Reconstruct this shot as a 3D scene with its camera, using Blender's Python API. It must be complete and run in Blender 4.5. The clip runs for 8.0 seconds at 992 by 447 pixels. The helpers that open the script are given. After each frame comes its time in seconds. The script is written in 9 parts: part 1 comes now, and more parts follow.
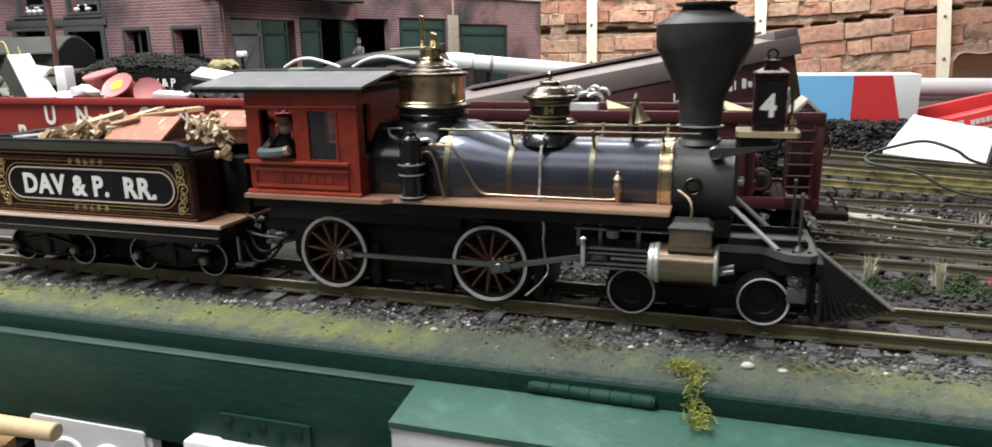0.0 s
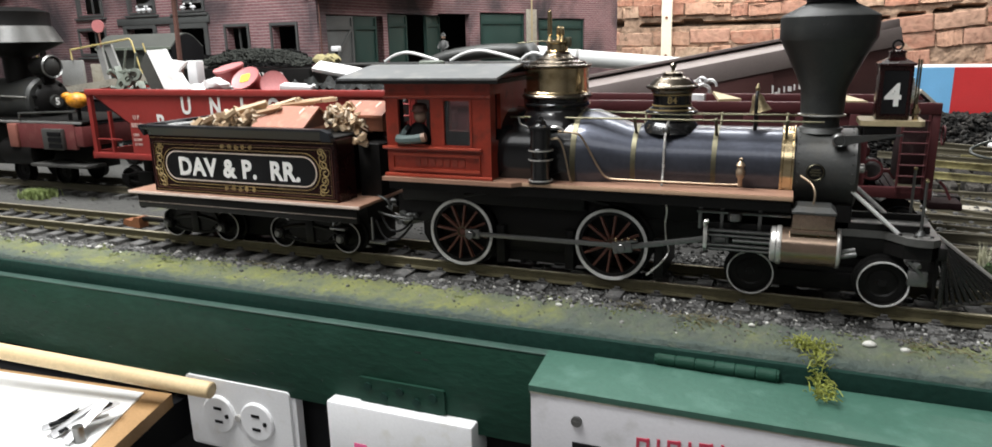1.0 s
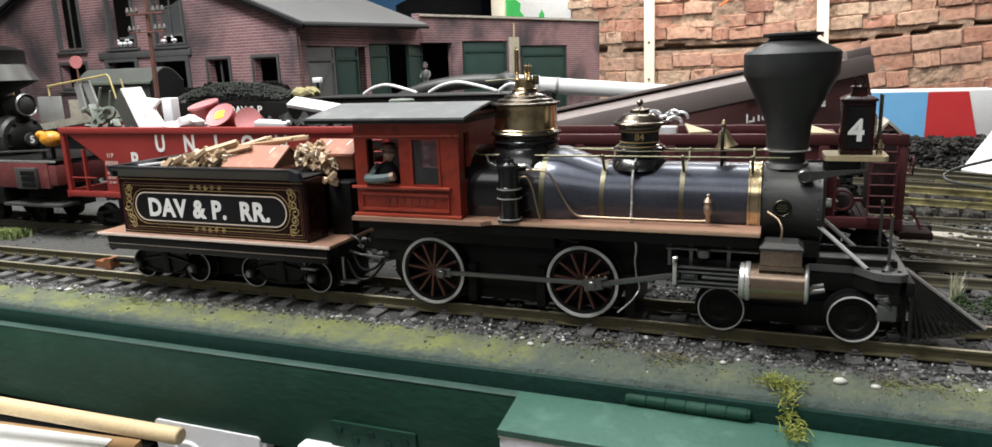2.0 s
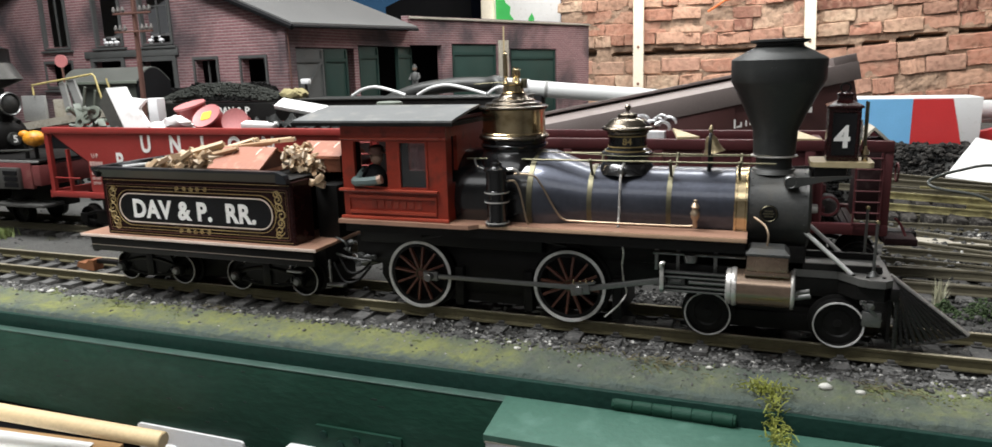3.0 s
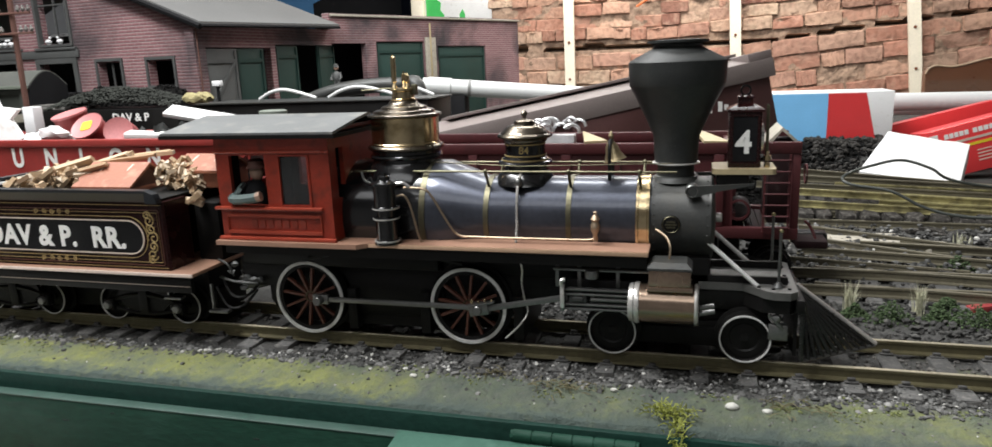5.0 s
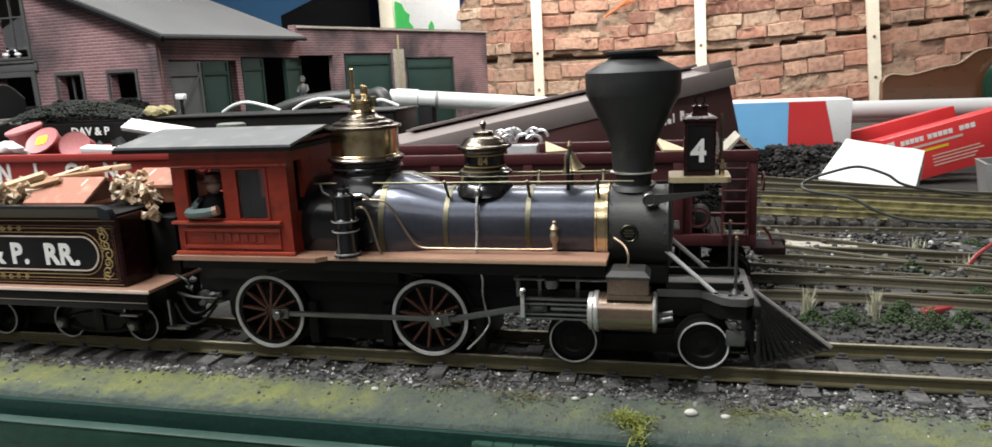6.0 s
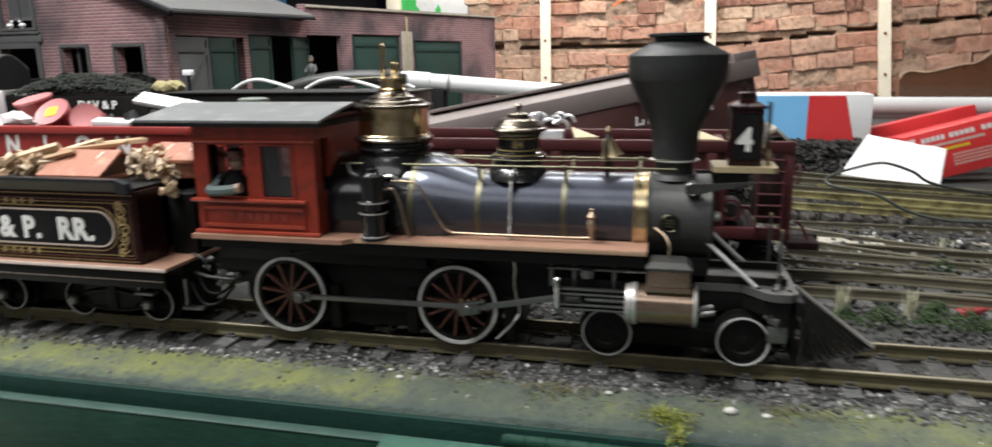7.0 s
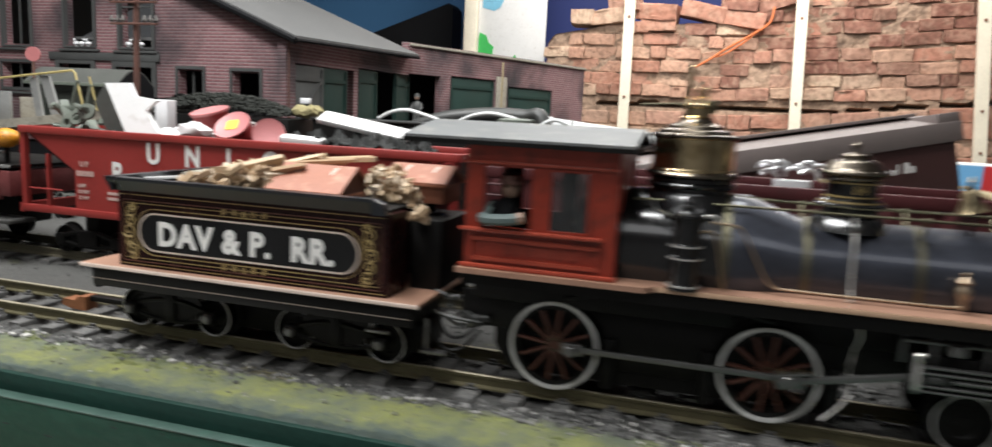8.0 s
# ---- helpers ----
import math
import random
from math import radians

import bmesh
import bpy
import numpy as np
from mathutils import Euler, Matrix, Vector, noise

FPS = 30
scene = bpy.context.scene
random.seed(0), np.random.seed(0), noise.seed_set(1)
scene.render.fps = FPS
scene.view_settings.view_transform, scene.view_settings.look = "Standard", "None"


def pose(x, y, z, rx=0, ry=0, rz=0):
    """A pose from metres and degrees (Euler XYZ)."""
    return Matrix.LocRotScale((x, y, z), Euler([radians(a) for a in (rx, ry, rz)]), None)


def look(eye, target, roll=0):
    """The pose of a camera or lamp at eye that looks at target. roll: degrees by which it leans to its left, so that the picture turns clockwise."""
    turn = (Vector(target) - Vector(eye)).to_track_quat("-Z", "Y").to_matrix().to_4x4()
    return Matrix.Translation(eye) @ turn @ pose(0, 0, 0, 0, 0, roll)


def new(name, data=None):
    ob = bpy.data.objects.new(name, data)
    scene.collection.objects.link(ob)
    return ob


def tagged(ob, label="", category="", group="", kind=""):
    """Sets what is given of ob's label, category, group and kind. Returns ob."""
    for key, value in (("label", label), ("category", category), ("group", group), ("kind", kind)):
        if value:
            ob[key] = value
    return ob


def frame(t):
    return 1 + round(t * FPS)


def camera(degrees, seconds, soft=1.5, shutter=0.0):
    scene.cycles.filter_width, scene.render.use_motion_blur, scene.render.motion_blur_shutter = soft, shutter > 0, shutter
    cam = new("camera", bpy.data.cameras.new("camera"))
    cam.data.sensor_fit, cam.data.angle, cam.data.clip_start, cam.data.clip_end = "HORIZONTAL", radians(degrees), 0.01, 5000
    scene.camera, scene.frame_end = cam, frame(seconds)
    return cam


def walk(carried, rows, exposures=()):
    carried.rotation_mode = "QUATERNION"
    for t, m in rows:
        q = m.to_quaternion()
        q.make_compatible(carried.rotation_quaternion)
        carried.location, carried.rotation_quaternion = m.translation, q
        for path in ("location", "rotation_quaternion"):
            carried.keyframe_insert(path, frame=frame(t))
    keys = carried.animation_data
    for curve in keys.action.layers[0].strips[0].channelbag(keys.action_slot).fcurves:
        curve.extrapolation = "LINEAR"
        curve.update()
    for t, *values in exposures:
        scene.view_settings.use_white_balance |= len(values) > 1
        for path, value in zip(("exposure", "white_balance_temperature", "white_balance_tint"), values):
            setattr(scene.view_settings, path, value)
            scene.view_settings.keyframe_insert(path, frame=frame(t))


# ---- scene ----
cam = camera(69.2, 8.0, 1.5, 0.7)
EXPOSURES = ((0.0, 0.17), (1.5, 0.16), (3.0, 0.06), (4.5, 0.07), (6.0, 0.1), (7.5, 0.03), (8.0, -0.07))
# seconds, place in metres, yaw, pitch, roll in degrees
PATH = [
    (0.0, 0.1447, -0.4764, 0.1695, 17.14, -13.74, 0.90),
    (0.5, 0.1193, -0.4897, 0.1628, 17.45, -14.00, -0.36),
    (1.0, 0.1137, -0.5242, 0.1700, 22.04, -14.10, 1.25),
    (1.5, 0.1255, -0.5146, 0.1789, 21.37, -12.99, 1.98),
    (3.0, 0.1262, -0.5113, 0.1803, 20.30, -12.11, 1.48),
    (3.5, 0.1393, -0.4925, 0.1800, 18.37, -13.09, 1.36),
    (4.0, 0.1482, -0.4690, 0.1875, 16.66, -12.63, 2.35),
    (4.5, 0.1437, -0.4649, 0.1852, 16.23, -12.86, 2.14),
    (6.0, 0.1551, -0.4630, 0.1849, 13.32, -11.86, 2.50),
    (6.5, 0.1495, -0.4471, 0.1833, 12.30, -13.04, 2.22),
    (7.0, 0.1290, -0.4526, 0.1807, 13.43, -12.82, 0.87),
    (7.5, 0.0536, -0.4549, 0.1726, 14.93, -9.78, -3.05),
    (8.0, -0.0414, -0.4317, 0.1597, 16.57, -8.69, -2.82),
]
walk(cam, [(t, pose(x, y, z, 90 + pitch, roll, yaw)) for t, x, y, z, yaw, pitch, roll in PATH], EXPOSURES)

# ---- world and light ----
world = bpy.data.worlds.new("room_air")
scene.world = world
world.use_nodes = True
world.node_tree.nodes["Background"].inputs[0].default_value = (0.9, 0.95, 1.0, 1)
world.node_tree.nodes["Background"].inputs[1].default_value = 0.0


def area_lamp(name, at, aim, w, h, watts, color):
    data = bpy.data.lights.new(name, "AREA")
    data.shape, data.size, data.size_y, data.energy, data.color = "RECTANGLE", w, h, watts, color
    ob = new(name, data)
    ob.matrix_world = look(at, aim)
    return tagged(ob, kind="structure")


area_lamp("ceiling_light_front", (-0.68, -0.25, 1.5), (-0.45, 0.0, 0), 1.3, 0.3, 52, (0.98, 0.99, 0.99))
# Added soft fill, standing in for light bounced about the room.
area_lamp("ceiling_light_aisle", (-0.1, -1.5, 1.55), (-0.1, -0.6, 0), 2.2, 0.9, 16, (0.98, 0.99, 1.0))
area_lamp("ceiling_light_middle", (-0.3, 0.75, 1.5), (-0.3, 0.75, 0), 1.2, 0.3, 23, (0.98, 0.99, 0.98))
area_lamp("ceiling_light_back", (0.0, 2.2, 1.45), (0.1, 2.6, 0), 1.6, 0.35, 52, (1.0, 0.965, 0.92))


# ---- materials ----
def mat(name, c, rough=0.5, metal=0.0, vary=0.2, fine=500, coarse=30, bump=0.15, dirt=None, amount=0.25, coat=0.0, spread=0.3, spec=0.5, stretch=(1, 1, 1)):
    """Two scales of noise over a base colour, with uneven gloss, fine relief and, where given, patches of dirt."""
    m = bpy.data.materials.new(name)
    m.use_nodes = True
    nt = m.node_tree
    n, k = nt.nodes, nt.links
    b = n["Principled BSDF"]
    co, info, add = n.new("ShaderNodeTexCoord"), n.new("ShaderNodeObjectInfo"), n.new("ShaderNodeVectorMath")
    mul = n.new("ShaderNodeMath")
    mul.operation, mul.inputs[1].default_value = "MULTIPLY", 7.3
    k.new(info.outputs["Random"], mul.inputs[0])
    scl = n.new("ShaderNodeVectorMath")
    scl.operation, scl.inputs[1].default_value = "MULTIPLY", stretch
    k.new(co.outputs["Object"], scl.inputs[0])
    k.new(scl.outputs[0], add.inputs[0])
    k.new(mul.outputs[0], add.inputs[1])

    def noise_at(scale, detail=4):
        t = n.new("ShaderNodeTexNoise")
        t.inputs["Scale"].default_value, t.inputs["Detail"].default_value = scale, detail
        k.new(add.outputs[0], t.inputs["Vector"])
        return t
    big, small = noise_at(coarse), noise_at(fine, 3)
    mixn = n.new("ShaderNodeMath")
    mixn.operation = "MULTIPLY_ADD"
    mixn.inputs[1].default_value = 0.5
    k.new(small.outputs["Fac"], mixn.inputs[0])
    half = n.new("ShaderNodeMath")
    half.operation, half.inputs[1].default_value = "MULTIPLY", 0.5
    k.new(big.outputs["Fac"], half.inputs[0])
    k.new(half.outputs[0], mixn.inputs[2])
    ramp = n.new("ShaderNodeValToRGB")
    ramp.color_ramp.elements[0].position, ramp.color_ramp.elements[1].position = 0.3, 0.7
    ramp.color_ramp.elements[0].color = (*[x * (1 - vary) for x in c], 1)
    ramp.color_ramp.elements[1].color = (*[min(1, x * (1 + vary)) for x in c], 1)
    k.new(mixn.outputs[0], ramp.inputs[0])
    out = ramp.outputs[0]
    if dirt:
        spot = noise_at(coarse * 2.7, 8)
        r2 = n.new("ShaderNodeValToRGB")
        r2.color_ramp.elements[0].position, r2.color_ramp.elements[1].position = 0.62 - spread * amount, 0.75
        k.new(spot.outputs["Fac"], r2.inputs[0])
        mx = n.new("ShaderNodeMix")
        mx.data_type = "RGBA"
        k.new(r2.outputs[0], mx.inputs[0])
        k.new(out, mx.inputs[6])
        mx.inputs[7].default_value = (*dirt, 1)
        out = mx.outputs[2]
    k.new(out, b.inputs["Base Color"])
    rr = n.new("ShaderNodeMapRange")
    rr.inputs[3].default_value, rr.inputs[4].default_value = max(0.03, rough - 0.12), min(1, rough + 0.12)
    k.new(big.outputs["Fac"], rr.inputs[0])
    k.new(rr.outputs[0], b.inputs["Roughness"])
    b.inputs["Metallic"].default_value = metal
    b.inputs["Coat Weight"].default_value = coat
    b.inputs["Specular IOR Level"].default_value = spec
    bp = n.new("ShaderNodeBump")
    bp.inputs["Strength"].default_value, bp.inputs["Distance"].default_value = bump, 0.001
    k.new(small.outputs["Fac"], bp.inputs["Height"])
    k.new(bp.outputs[0], b.inputs["Normal"])
    return m


def ramp_of(nt, stops):
    r = nt.nodes.new("ShaderNodeValToRGB")
    e = r.color_ramp.elements
    while len(e) < len(stops):
        e.new(0.5)
    for el, (p, c) in zip(e, stops):
        el.position, el.color = p, (*c, 1)
    return r


BLACK = mat("black_enamel", (0.0072, 0.0068, 0.0065), 0.45, 0, 0.4, bump=0.1, dirt=(0.009, 0.0085, 0.008), amount=0.2, spec=0.16)
GLOSS = mat("gloss_black_paint", (0.006, 0.006, 0.0065), 0.2, 0, 0.3, bump=0.04, coat=0.4)
SMOKEBOX = mat("graphite_grey_paint", (0.042, 0.043, 0.041), 0.45, 0.25, 0.25, bump=0.12, dirt=(0.05, 0.047, 0.04), amount=0.3)
STACK = mat("matt_stack_black", (0.014, 0.0155, 0.015), 0.5, 0.0, 0.3, bump=0.1, dirt=(0.03, 0.03, 0.028), amount=0.25)
JACKET = mat("blued_steel_jacket", (0.06, 0.065, 0.083), 0.34, 0.75, 0.2, fine=300, bump=0.05, coat=0.35)
BRASS = mat("polished_brass", (0.6, 0.48, 0.29), 0.22, 1.0, 0.15, bump=0.05, dirt=(0.3, 0.22, 0.11), amount=0.3)
OLDBRASS = mat("tarnished_brass", (0.13, 0.12, 0.08), 0.45, 1.0, 0.2, bump=0.1)
GUNMETAL = mat("dark_polished_metal", (0.17, 0.145, 0.115), 0.25, 1.0, 0.2, bump=0.05)
BRIGHTROD = mat("bright_plated_rod", (0.85, 0.84, 0.82), 0.3, 0.3, 0.08, bump=0.04)
STEEL = mat("bright_steel", (0.6, 0.58, 0.55), 0.3, 0.6, 0.15, bump=0.06)
DULLSTEEL = mat("dull_steel_rod", (0.19, 0.19, 0.185), 0.4, 0.9, 0.2, bump=0.1)
BRONZE = mat("bronze_cylinder_lagging", (0.3, 0.22, 0.165), 0.25, 0.9, 0.2, bump=0.1)
COPPER = mat("dull_copper_pipe", (0.4, 0.31, 0.22), 0.5, 1.0, 0.15, bump=0.05)
CABRED = mat("cab_red_paint", (0.235, 0.027, 0.013), 0.36, 0, 0.2, coarse=40, bump=0.06, dirt=(0.12, 0.02, 0.011), amount=0.25)
CABLINE = mat("cab_moulding_red", (0.31, 0.048, 0.026), 0.32, 0, 0.15, bump=0.05)
ROOFGREY = mat("grey_roof_paint", (0.14, 0.145, 0.145), 0.48, 0, 0.14, coarse=22, bump=0.08, dirt=(0.22, 0.215, 0.2), amount=0.3)
DECKWOOD = mat("pale_deck_wood", (0.31, 0.175, 0.12), 0.42, 0, 0.18, coarse=60, bump=0.15)
TYREWHITE = mat("white_tyre_paint", (0.54, 0.535, 0.52), 0.4, 0, 0.15, bump=0.1, dirt=(0.4, 0.385, 0.36), amount=0.3)
SPOKERED = mat("red_brown_spoke_paint", (0.095, 0.034, 0.022), 0.45, 0, 0.25, bump=0.1)
MAROONBODY = mat("dark_maroon_tender_paint", (0.018, 0.0042, 0.004), 0.25, 0, 0.3, bump=0.04, coat=0.15, spec=0.25)
FADEDGOLD = mat("faded_gold_letter", (0.205, 0.03, 0.016), 0.5, 0.1, 0.3, bump=0.05)
GOLD = mat("gold_leaf_line", (0.34, 0.25, 0.1), 0.45, 0.2, 0.25, bump=0.05)
DATAINK = mat("faded_data_ink", (0.56, 0.4, 0.36), 0.6, 0, 0.15, bump=0.05)
CREAM = mat("cream_border_line", (0.6, 0.5, 0.42), 0.45, 0, 0.1, bump=0.05)
WHITE = mat("white_lettering", (0.8, 0.79, 0.76), 0.5, 0, 0.05, bump=0.05)
SLATE = mat("blue_grey_flare_paint", (0.017, 0.019, 0.022), 0.3, 0.1, 0.15, bump=0.06)
TERRA = mat("terracotta_box_paint", (0.31, 0.115, 0.065), 0.55, 0, 0.15, bump=0.12, dirt=(0.5, 0.25, 0.16), amount=0.25)
RAIL = mat("weathered_brass_rail", (0.108, 0.095, 0.052), 0.45, 0.35, 0.25, fine=300, coarse=40, bump=0.2, dirt=(0.1, 0.085, 0.05), amount=0.3)
RAILTOP = mat("worn_rail_head", (0.38, 0.34, 0.25), 0.5, 0.7, 0.15, bump=0.08)
RAILPALE = mat("loose_brass_rail", (0.36, 0.32, 0.15), 0.45, 0.4, 0.3, fine=300, coarse=30, bump=0.15, dirt=(0.08, 0.068, 0.04), amount=0.7)
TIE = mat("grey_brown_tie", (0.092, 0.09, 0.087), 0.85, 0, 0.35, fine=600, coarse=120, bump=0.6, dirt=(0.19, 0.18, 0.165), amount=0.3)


def shade_ties():
    """Darkens the ties between the rails, putting the train's shade into the colour."""
    nt = TIE.node_tree
    n, k = nt.nodes, nt.links
    b = n["Principled BSDF"]
    old = b.inputs["Base Color"].links[0].from_socket
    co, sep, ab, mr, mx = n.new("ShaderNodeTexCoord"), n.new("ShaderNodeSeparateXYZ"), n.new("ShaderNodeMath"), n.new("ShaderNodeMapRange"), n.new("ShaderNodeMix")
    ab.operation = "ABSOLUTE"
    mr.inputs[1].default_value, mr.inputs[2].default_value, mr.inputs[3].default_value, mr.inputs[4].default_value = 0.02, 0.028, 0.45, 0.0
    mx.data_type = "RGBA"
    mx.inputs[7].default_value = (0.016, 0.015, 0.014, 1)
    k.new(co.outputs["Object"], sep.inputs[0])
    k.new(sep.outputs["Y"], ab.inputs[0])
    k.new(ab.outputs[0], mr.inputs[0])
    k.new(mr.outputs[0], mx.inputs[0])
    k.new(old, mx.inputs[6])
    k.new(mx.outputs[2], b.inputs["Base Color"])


shade_ties()
PALESTONE = mat("pale_pebble", (0.52, 0.51, 0.47), 0.8, 0, 0.15, bump=0.3)
GREENPAINT = mat("dark_green_board_paint", (0.009, 0.041, 0.026), 0.62, 0, 0.22, fine=220, coarse=18, bump=0.7, dirt=(0.017, 0.056, 0.039), amount=0.3, spec=0.2, stretch=(0.45, 1, 1))
# GREENPAINT made darker: shade behind the front board is put into the colour.
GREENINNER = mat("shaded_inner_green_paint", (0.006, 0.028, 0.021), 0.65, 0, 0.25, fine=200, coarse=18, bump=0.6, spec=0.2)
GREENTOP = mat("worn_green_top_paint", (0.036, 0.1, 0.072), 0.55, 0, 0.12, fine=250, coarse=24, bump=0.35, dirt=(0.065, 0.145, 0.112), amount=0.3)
# Paler green for the board's top edge, with its highlight in the colour.
GREENLITEDGE = mat("lit_green_edge_paint", (0.036, 0.072, 0.058), 0.45, 0, 0.2, fine=250, coarse=40, bump=0.3, dirt=(0.03, 0.08, 0.058), amount=0.3)
PANELWHITE = mat("grey_white_panel_paint", (0.52, 0.51, 0.53), 0.5, 0, 0.06, coarse=12, bump=0.12, dirt=(0.34, 0.33, 0.32), amount=0.2)
PLASTICWHITE = mat("white_plastic", (0.82, 0.82, 0.83), 0.35, 0, 0.05, bump=0.03, dirt=(0.74, 0.73, 0.7), amount=0.1)
PAPER = mat("white_card", (0.8, 0.8, 0.79), 0.7, 0, 0.05, bump=0.06, dirt=(0.68, 0.67, 0.64), amount=0.15)
RAWWOOD = mat("raw_pine", (0.62, 0.47, 0.27), 0.6, 0, 0.14, fine=300, coarse=35, bump=0.2)
BROWNWOOD = mat("brown_board", (0.36, 0.21, 0.09), 0.55, 0, 0.2, coarse=30, bump=0.2)
HOPPERRED = mat("oxide_red_car_paint", (0.29, 0.034, 0.029), 0.45, 0, 0.14, coarse=18, bump=0.08, dirt=(0.24, 0.035, 0.03), amount=0.25)
MAROON = mat("maroon_car_paint", (0.062, 0.0145, 0.016), 0.5, 0, 0.2, coarse=20, bump=0.1, dirt=(0.045, 0.012, 0.013), amount=0.25, spec=0.3)
BOXBROWN = mat("brown_boxcar_paint", (0.07, 0.028, 0.026), 0.5, 0, 0.18, coarse=20, bump=0.1)
BOXROOF = mat("grey_brown_car_roof", (0.2, 0.165, 0.155), 0.5, 0, 0.12, coarse=20, bump=0.1)
RED = mat("red_print_card", (0.62, 0.04, 0.042), 0.38, 0, 0.08, bump=0.04)
BLUE = mat("light_blue_print", (0.2, 0.5, 0.82), 0.4, 0, 0.08, bump=0.04)
PINKMARK = mat("pink_marker_ink", (0.75, 0.12, 0.28), 0.6, 0, 0.1, bump=0.05)
PINK = mat("pink_drum_plastic", (0.5, 0.18, 0.18), 0.5, 0, 0.15, bump=0.1)
DUSTYRED = mat("dusty_red_beam_paint", (0.15, 0.035, 0.035), 0.6, 0, 0.25, bump=0.15, dirt=(0.2, 0.075, 0.065), amount=0.3)
DRUMRED = mat("dark_red_drum_side", (0.26, 0.035, 0.035), 0.5, 0, 0.2, bump=0.1)
YELLOW = mat("yellow_label", (0.75, 0.55, 0.03), 0.5, 0, 0.1, bump=0.05)
ORANGE = mat("orange_plastic", (0.62, 0.25, 0.015), 0.45, 0, 0.25, fine=300, coarse=120, bump=0.2, dirt=(0.2, 0.06, 0.01), amount=0.35)
GREYPLASTIC = mat("grey_plastic", (0.25, 0.25, 0.24), 0.5, 0, 0.2, bump=0.1)
CARROOF = mat("dark_grey_car_roof", (0.075, 0.078, 0.07), 0.6, 0, 0.2, bump=0.1)
TANRAIL = mat("tan_handrail_paint", (0.45, 0.36, 0.14), 0.5, 0, 0.1, bump=0.05)
DECKGREY = mat("grey_deck_paint", (0.07, 0.069, 0.065), 0.4, 0.1, 0.2, bump=0.1, dirt=(0.1, 0.096, 0.09), amount=0.3)
OLDTOP = mat("dull_old_rail_head", (0.17, 0.15, 0.1), 0.55, 0.3, 0.2, bump=0.1)
OLDRAIL = mat("dull_old_rail", (0.1, 0.088, 0.058), 0.65, 0.0, 0.3, bump=0.2)
GREYGREEN = mat("grey_green_paint", (0.15, 0.17, 0.14), 0.55, 0, 0.15, bump=0.1)
COAL = mat("black_coal", (0.0085, 0.0083, 0.008), 0.9, 0, 0.5, fine=300, coarse=60, bump=0.5, spec=0.1)
BARMETAL = mat("dark_glossy_bar", (0.02, 0.02, 0.019), 0.27, 0.4, 0.2, bump=0.05)
TREEBROWN = mat("brown_pole_stain", (0.13, 0.06, 0.045), 0.7, 0, 0.2, bump=0.3)
MORTAR = mat("pale_lime_mortar", (0.35, 0.24, 0.17), 0.95, 0, 0.4, fine=120, coarse=12, bump=0.9, dirt=(0.13, 0.085, 0.06), amount=0.5)
STUD = mat("pale_lath", (0.84, 0.77, 0.62), 0.6, 0, 0.1, fine=120, coarse=14, bump=0.2)
BACKBLUE = mat("blue_backdrop_paint", (0.02, 0.05, 0.22), 0.7, 0, 0.12, fine=60, coarse=4, bump=0.1)


def sky_backdrop():
    """Painted sky: pale blue at one end, deepening to navy."""
    nt = BACKBLUE.node_tree
    n, k = nt.nodes, nt.links
    co, sep, mr = n.new("ShaderNodeTexCoord"), n.new("ShaderNodeSeparateXYZ"), n.new("ShaderNodeMapRange")
    mr.inputs[1].default_value, mr.inputs[2].default_value = -1.6, -1.1
    r = ramp_of(nt, [(0.0, (0.07, 0.21, 0.42)), (1.0, (0.02, 0.035, 0.16))])
    k.new(co.outputs["Object"], sep.inputs[0])
    k.new(sep.outputs["X"], mr.inputs[0])
    k.new(mr.outputs[0], r.inputs[0])
    k.new(r.outputs[0], n["Principled BSDF"].inputs["Base Color"])


sky_backdrop()
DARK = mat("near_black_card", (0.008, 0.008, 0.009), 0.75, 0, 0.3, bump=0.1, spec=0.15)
WALLPAINT = mat("room_wall_paint", (0.36, 0.355, 0.35), 0.85, 0, 0.06, fine=60, coarse=3, bump=0.1)
CEILPAINT = mat("ceiling_paint", (0.5, 0.49, 0.47), 0.8, 0, 0.05, fine=60, coarse=3, bump=0.1)
DOORGREEN = mat("dark_green_shed_door", (0.012, 0.04, 0.032), 0.6, 0, 0.2, coarse=20, bump=0.2)
FRAMEGREY = mat("dark_grey_window_trim", (0.08, 0.082, 0.08), 0.6, 0, 0.2, bump=0.15)
SHEDROOF = mat("grey_shed_roof", (0.12, 0.12, 0.118), 0.75, 0, 0.15, fine=200, coarse=10, bump=0.2, dirt=(0.12, 0.12, 0.12), amount=0.3)
SKIN = mat("painted_flesh_tone", (0.34, 0.22, 0.16), 0.6, 0, 0.1, bump=0.05)
TEAL = mat("grey_teal_painted_cloth", (0.09, 0.125, 0.12), 0.65, 0, 0.15, bump=0.15)
MOSS = mat("dry_moss", (0.24, 0.26, 0.05), 0.9, 0, 0.4, coarse=200, bump=0.3)
TUFTGREEN = mat("fresh_green_flock", (0.22, 0.27, 0.1), 0.9, 0, 0.4, coarse=200, bump=0.3)
STRAW = mat("dry_grass", (0.5, 0.49, 0.36), 0.9, 0, 0.25, bump=0.2)
SHRUB = mat("dark_green_foam_shrub", (0.042, 0.068, 0.025), 0.95, 0, 0.5, coarse=200, bump=0.5)
RUST = mat("rust_brown_iron", (0.2, 0.075, 0.035), 0.6, 0.2, 0.25, bump=0.2)
CHROME = mat("crumpled_silver_foil", (0.66, 0.66, 0.67), 0.38, 0.7, 0.1, bump=0.2)
PVC = mat("white_pvc_pipe", (0.62, 0.63, 0.62), 0.35, 0, 0.06, coarse=8, bump=0.04)
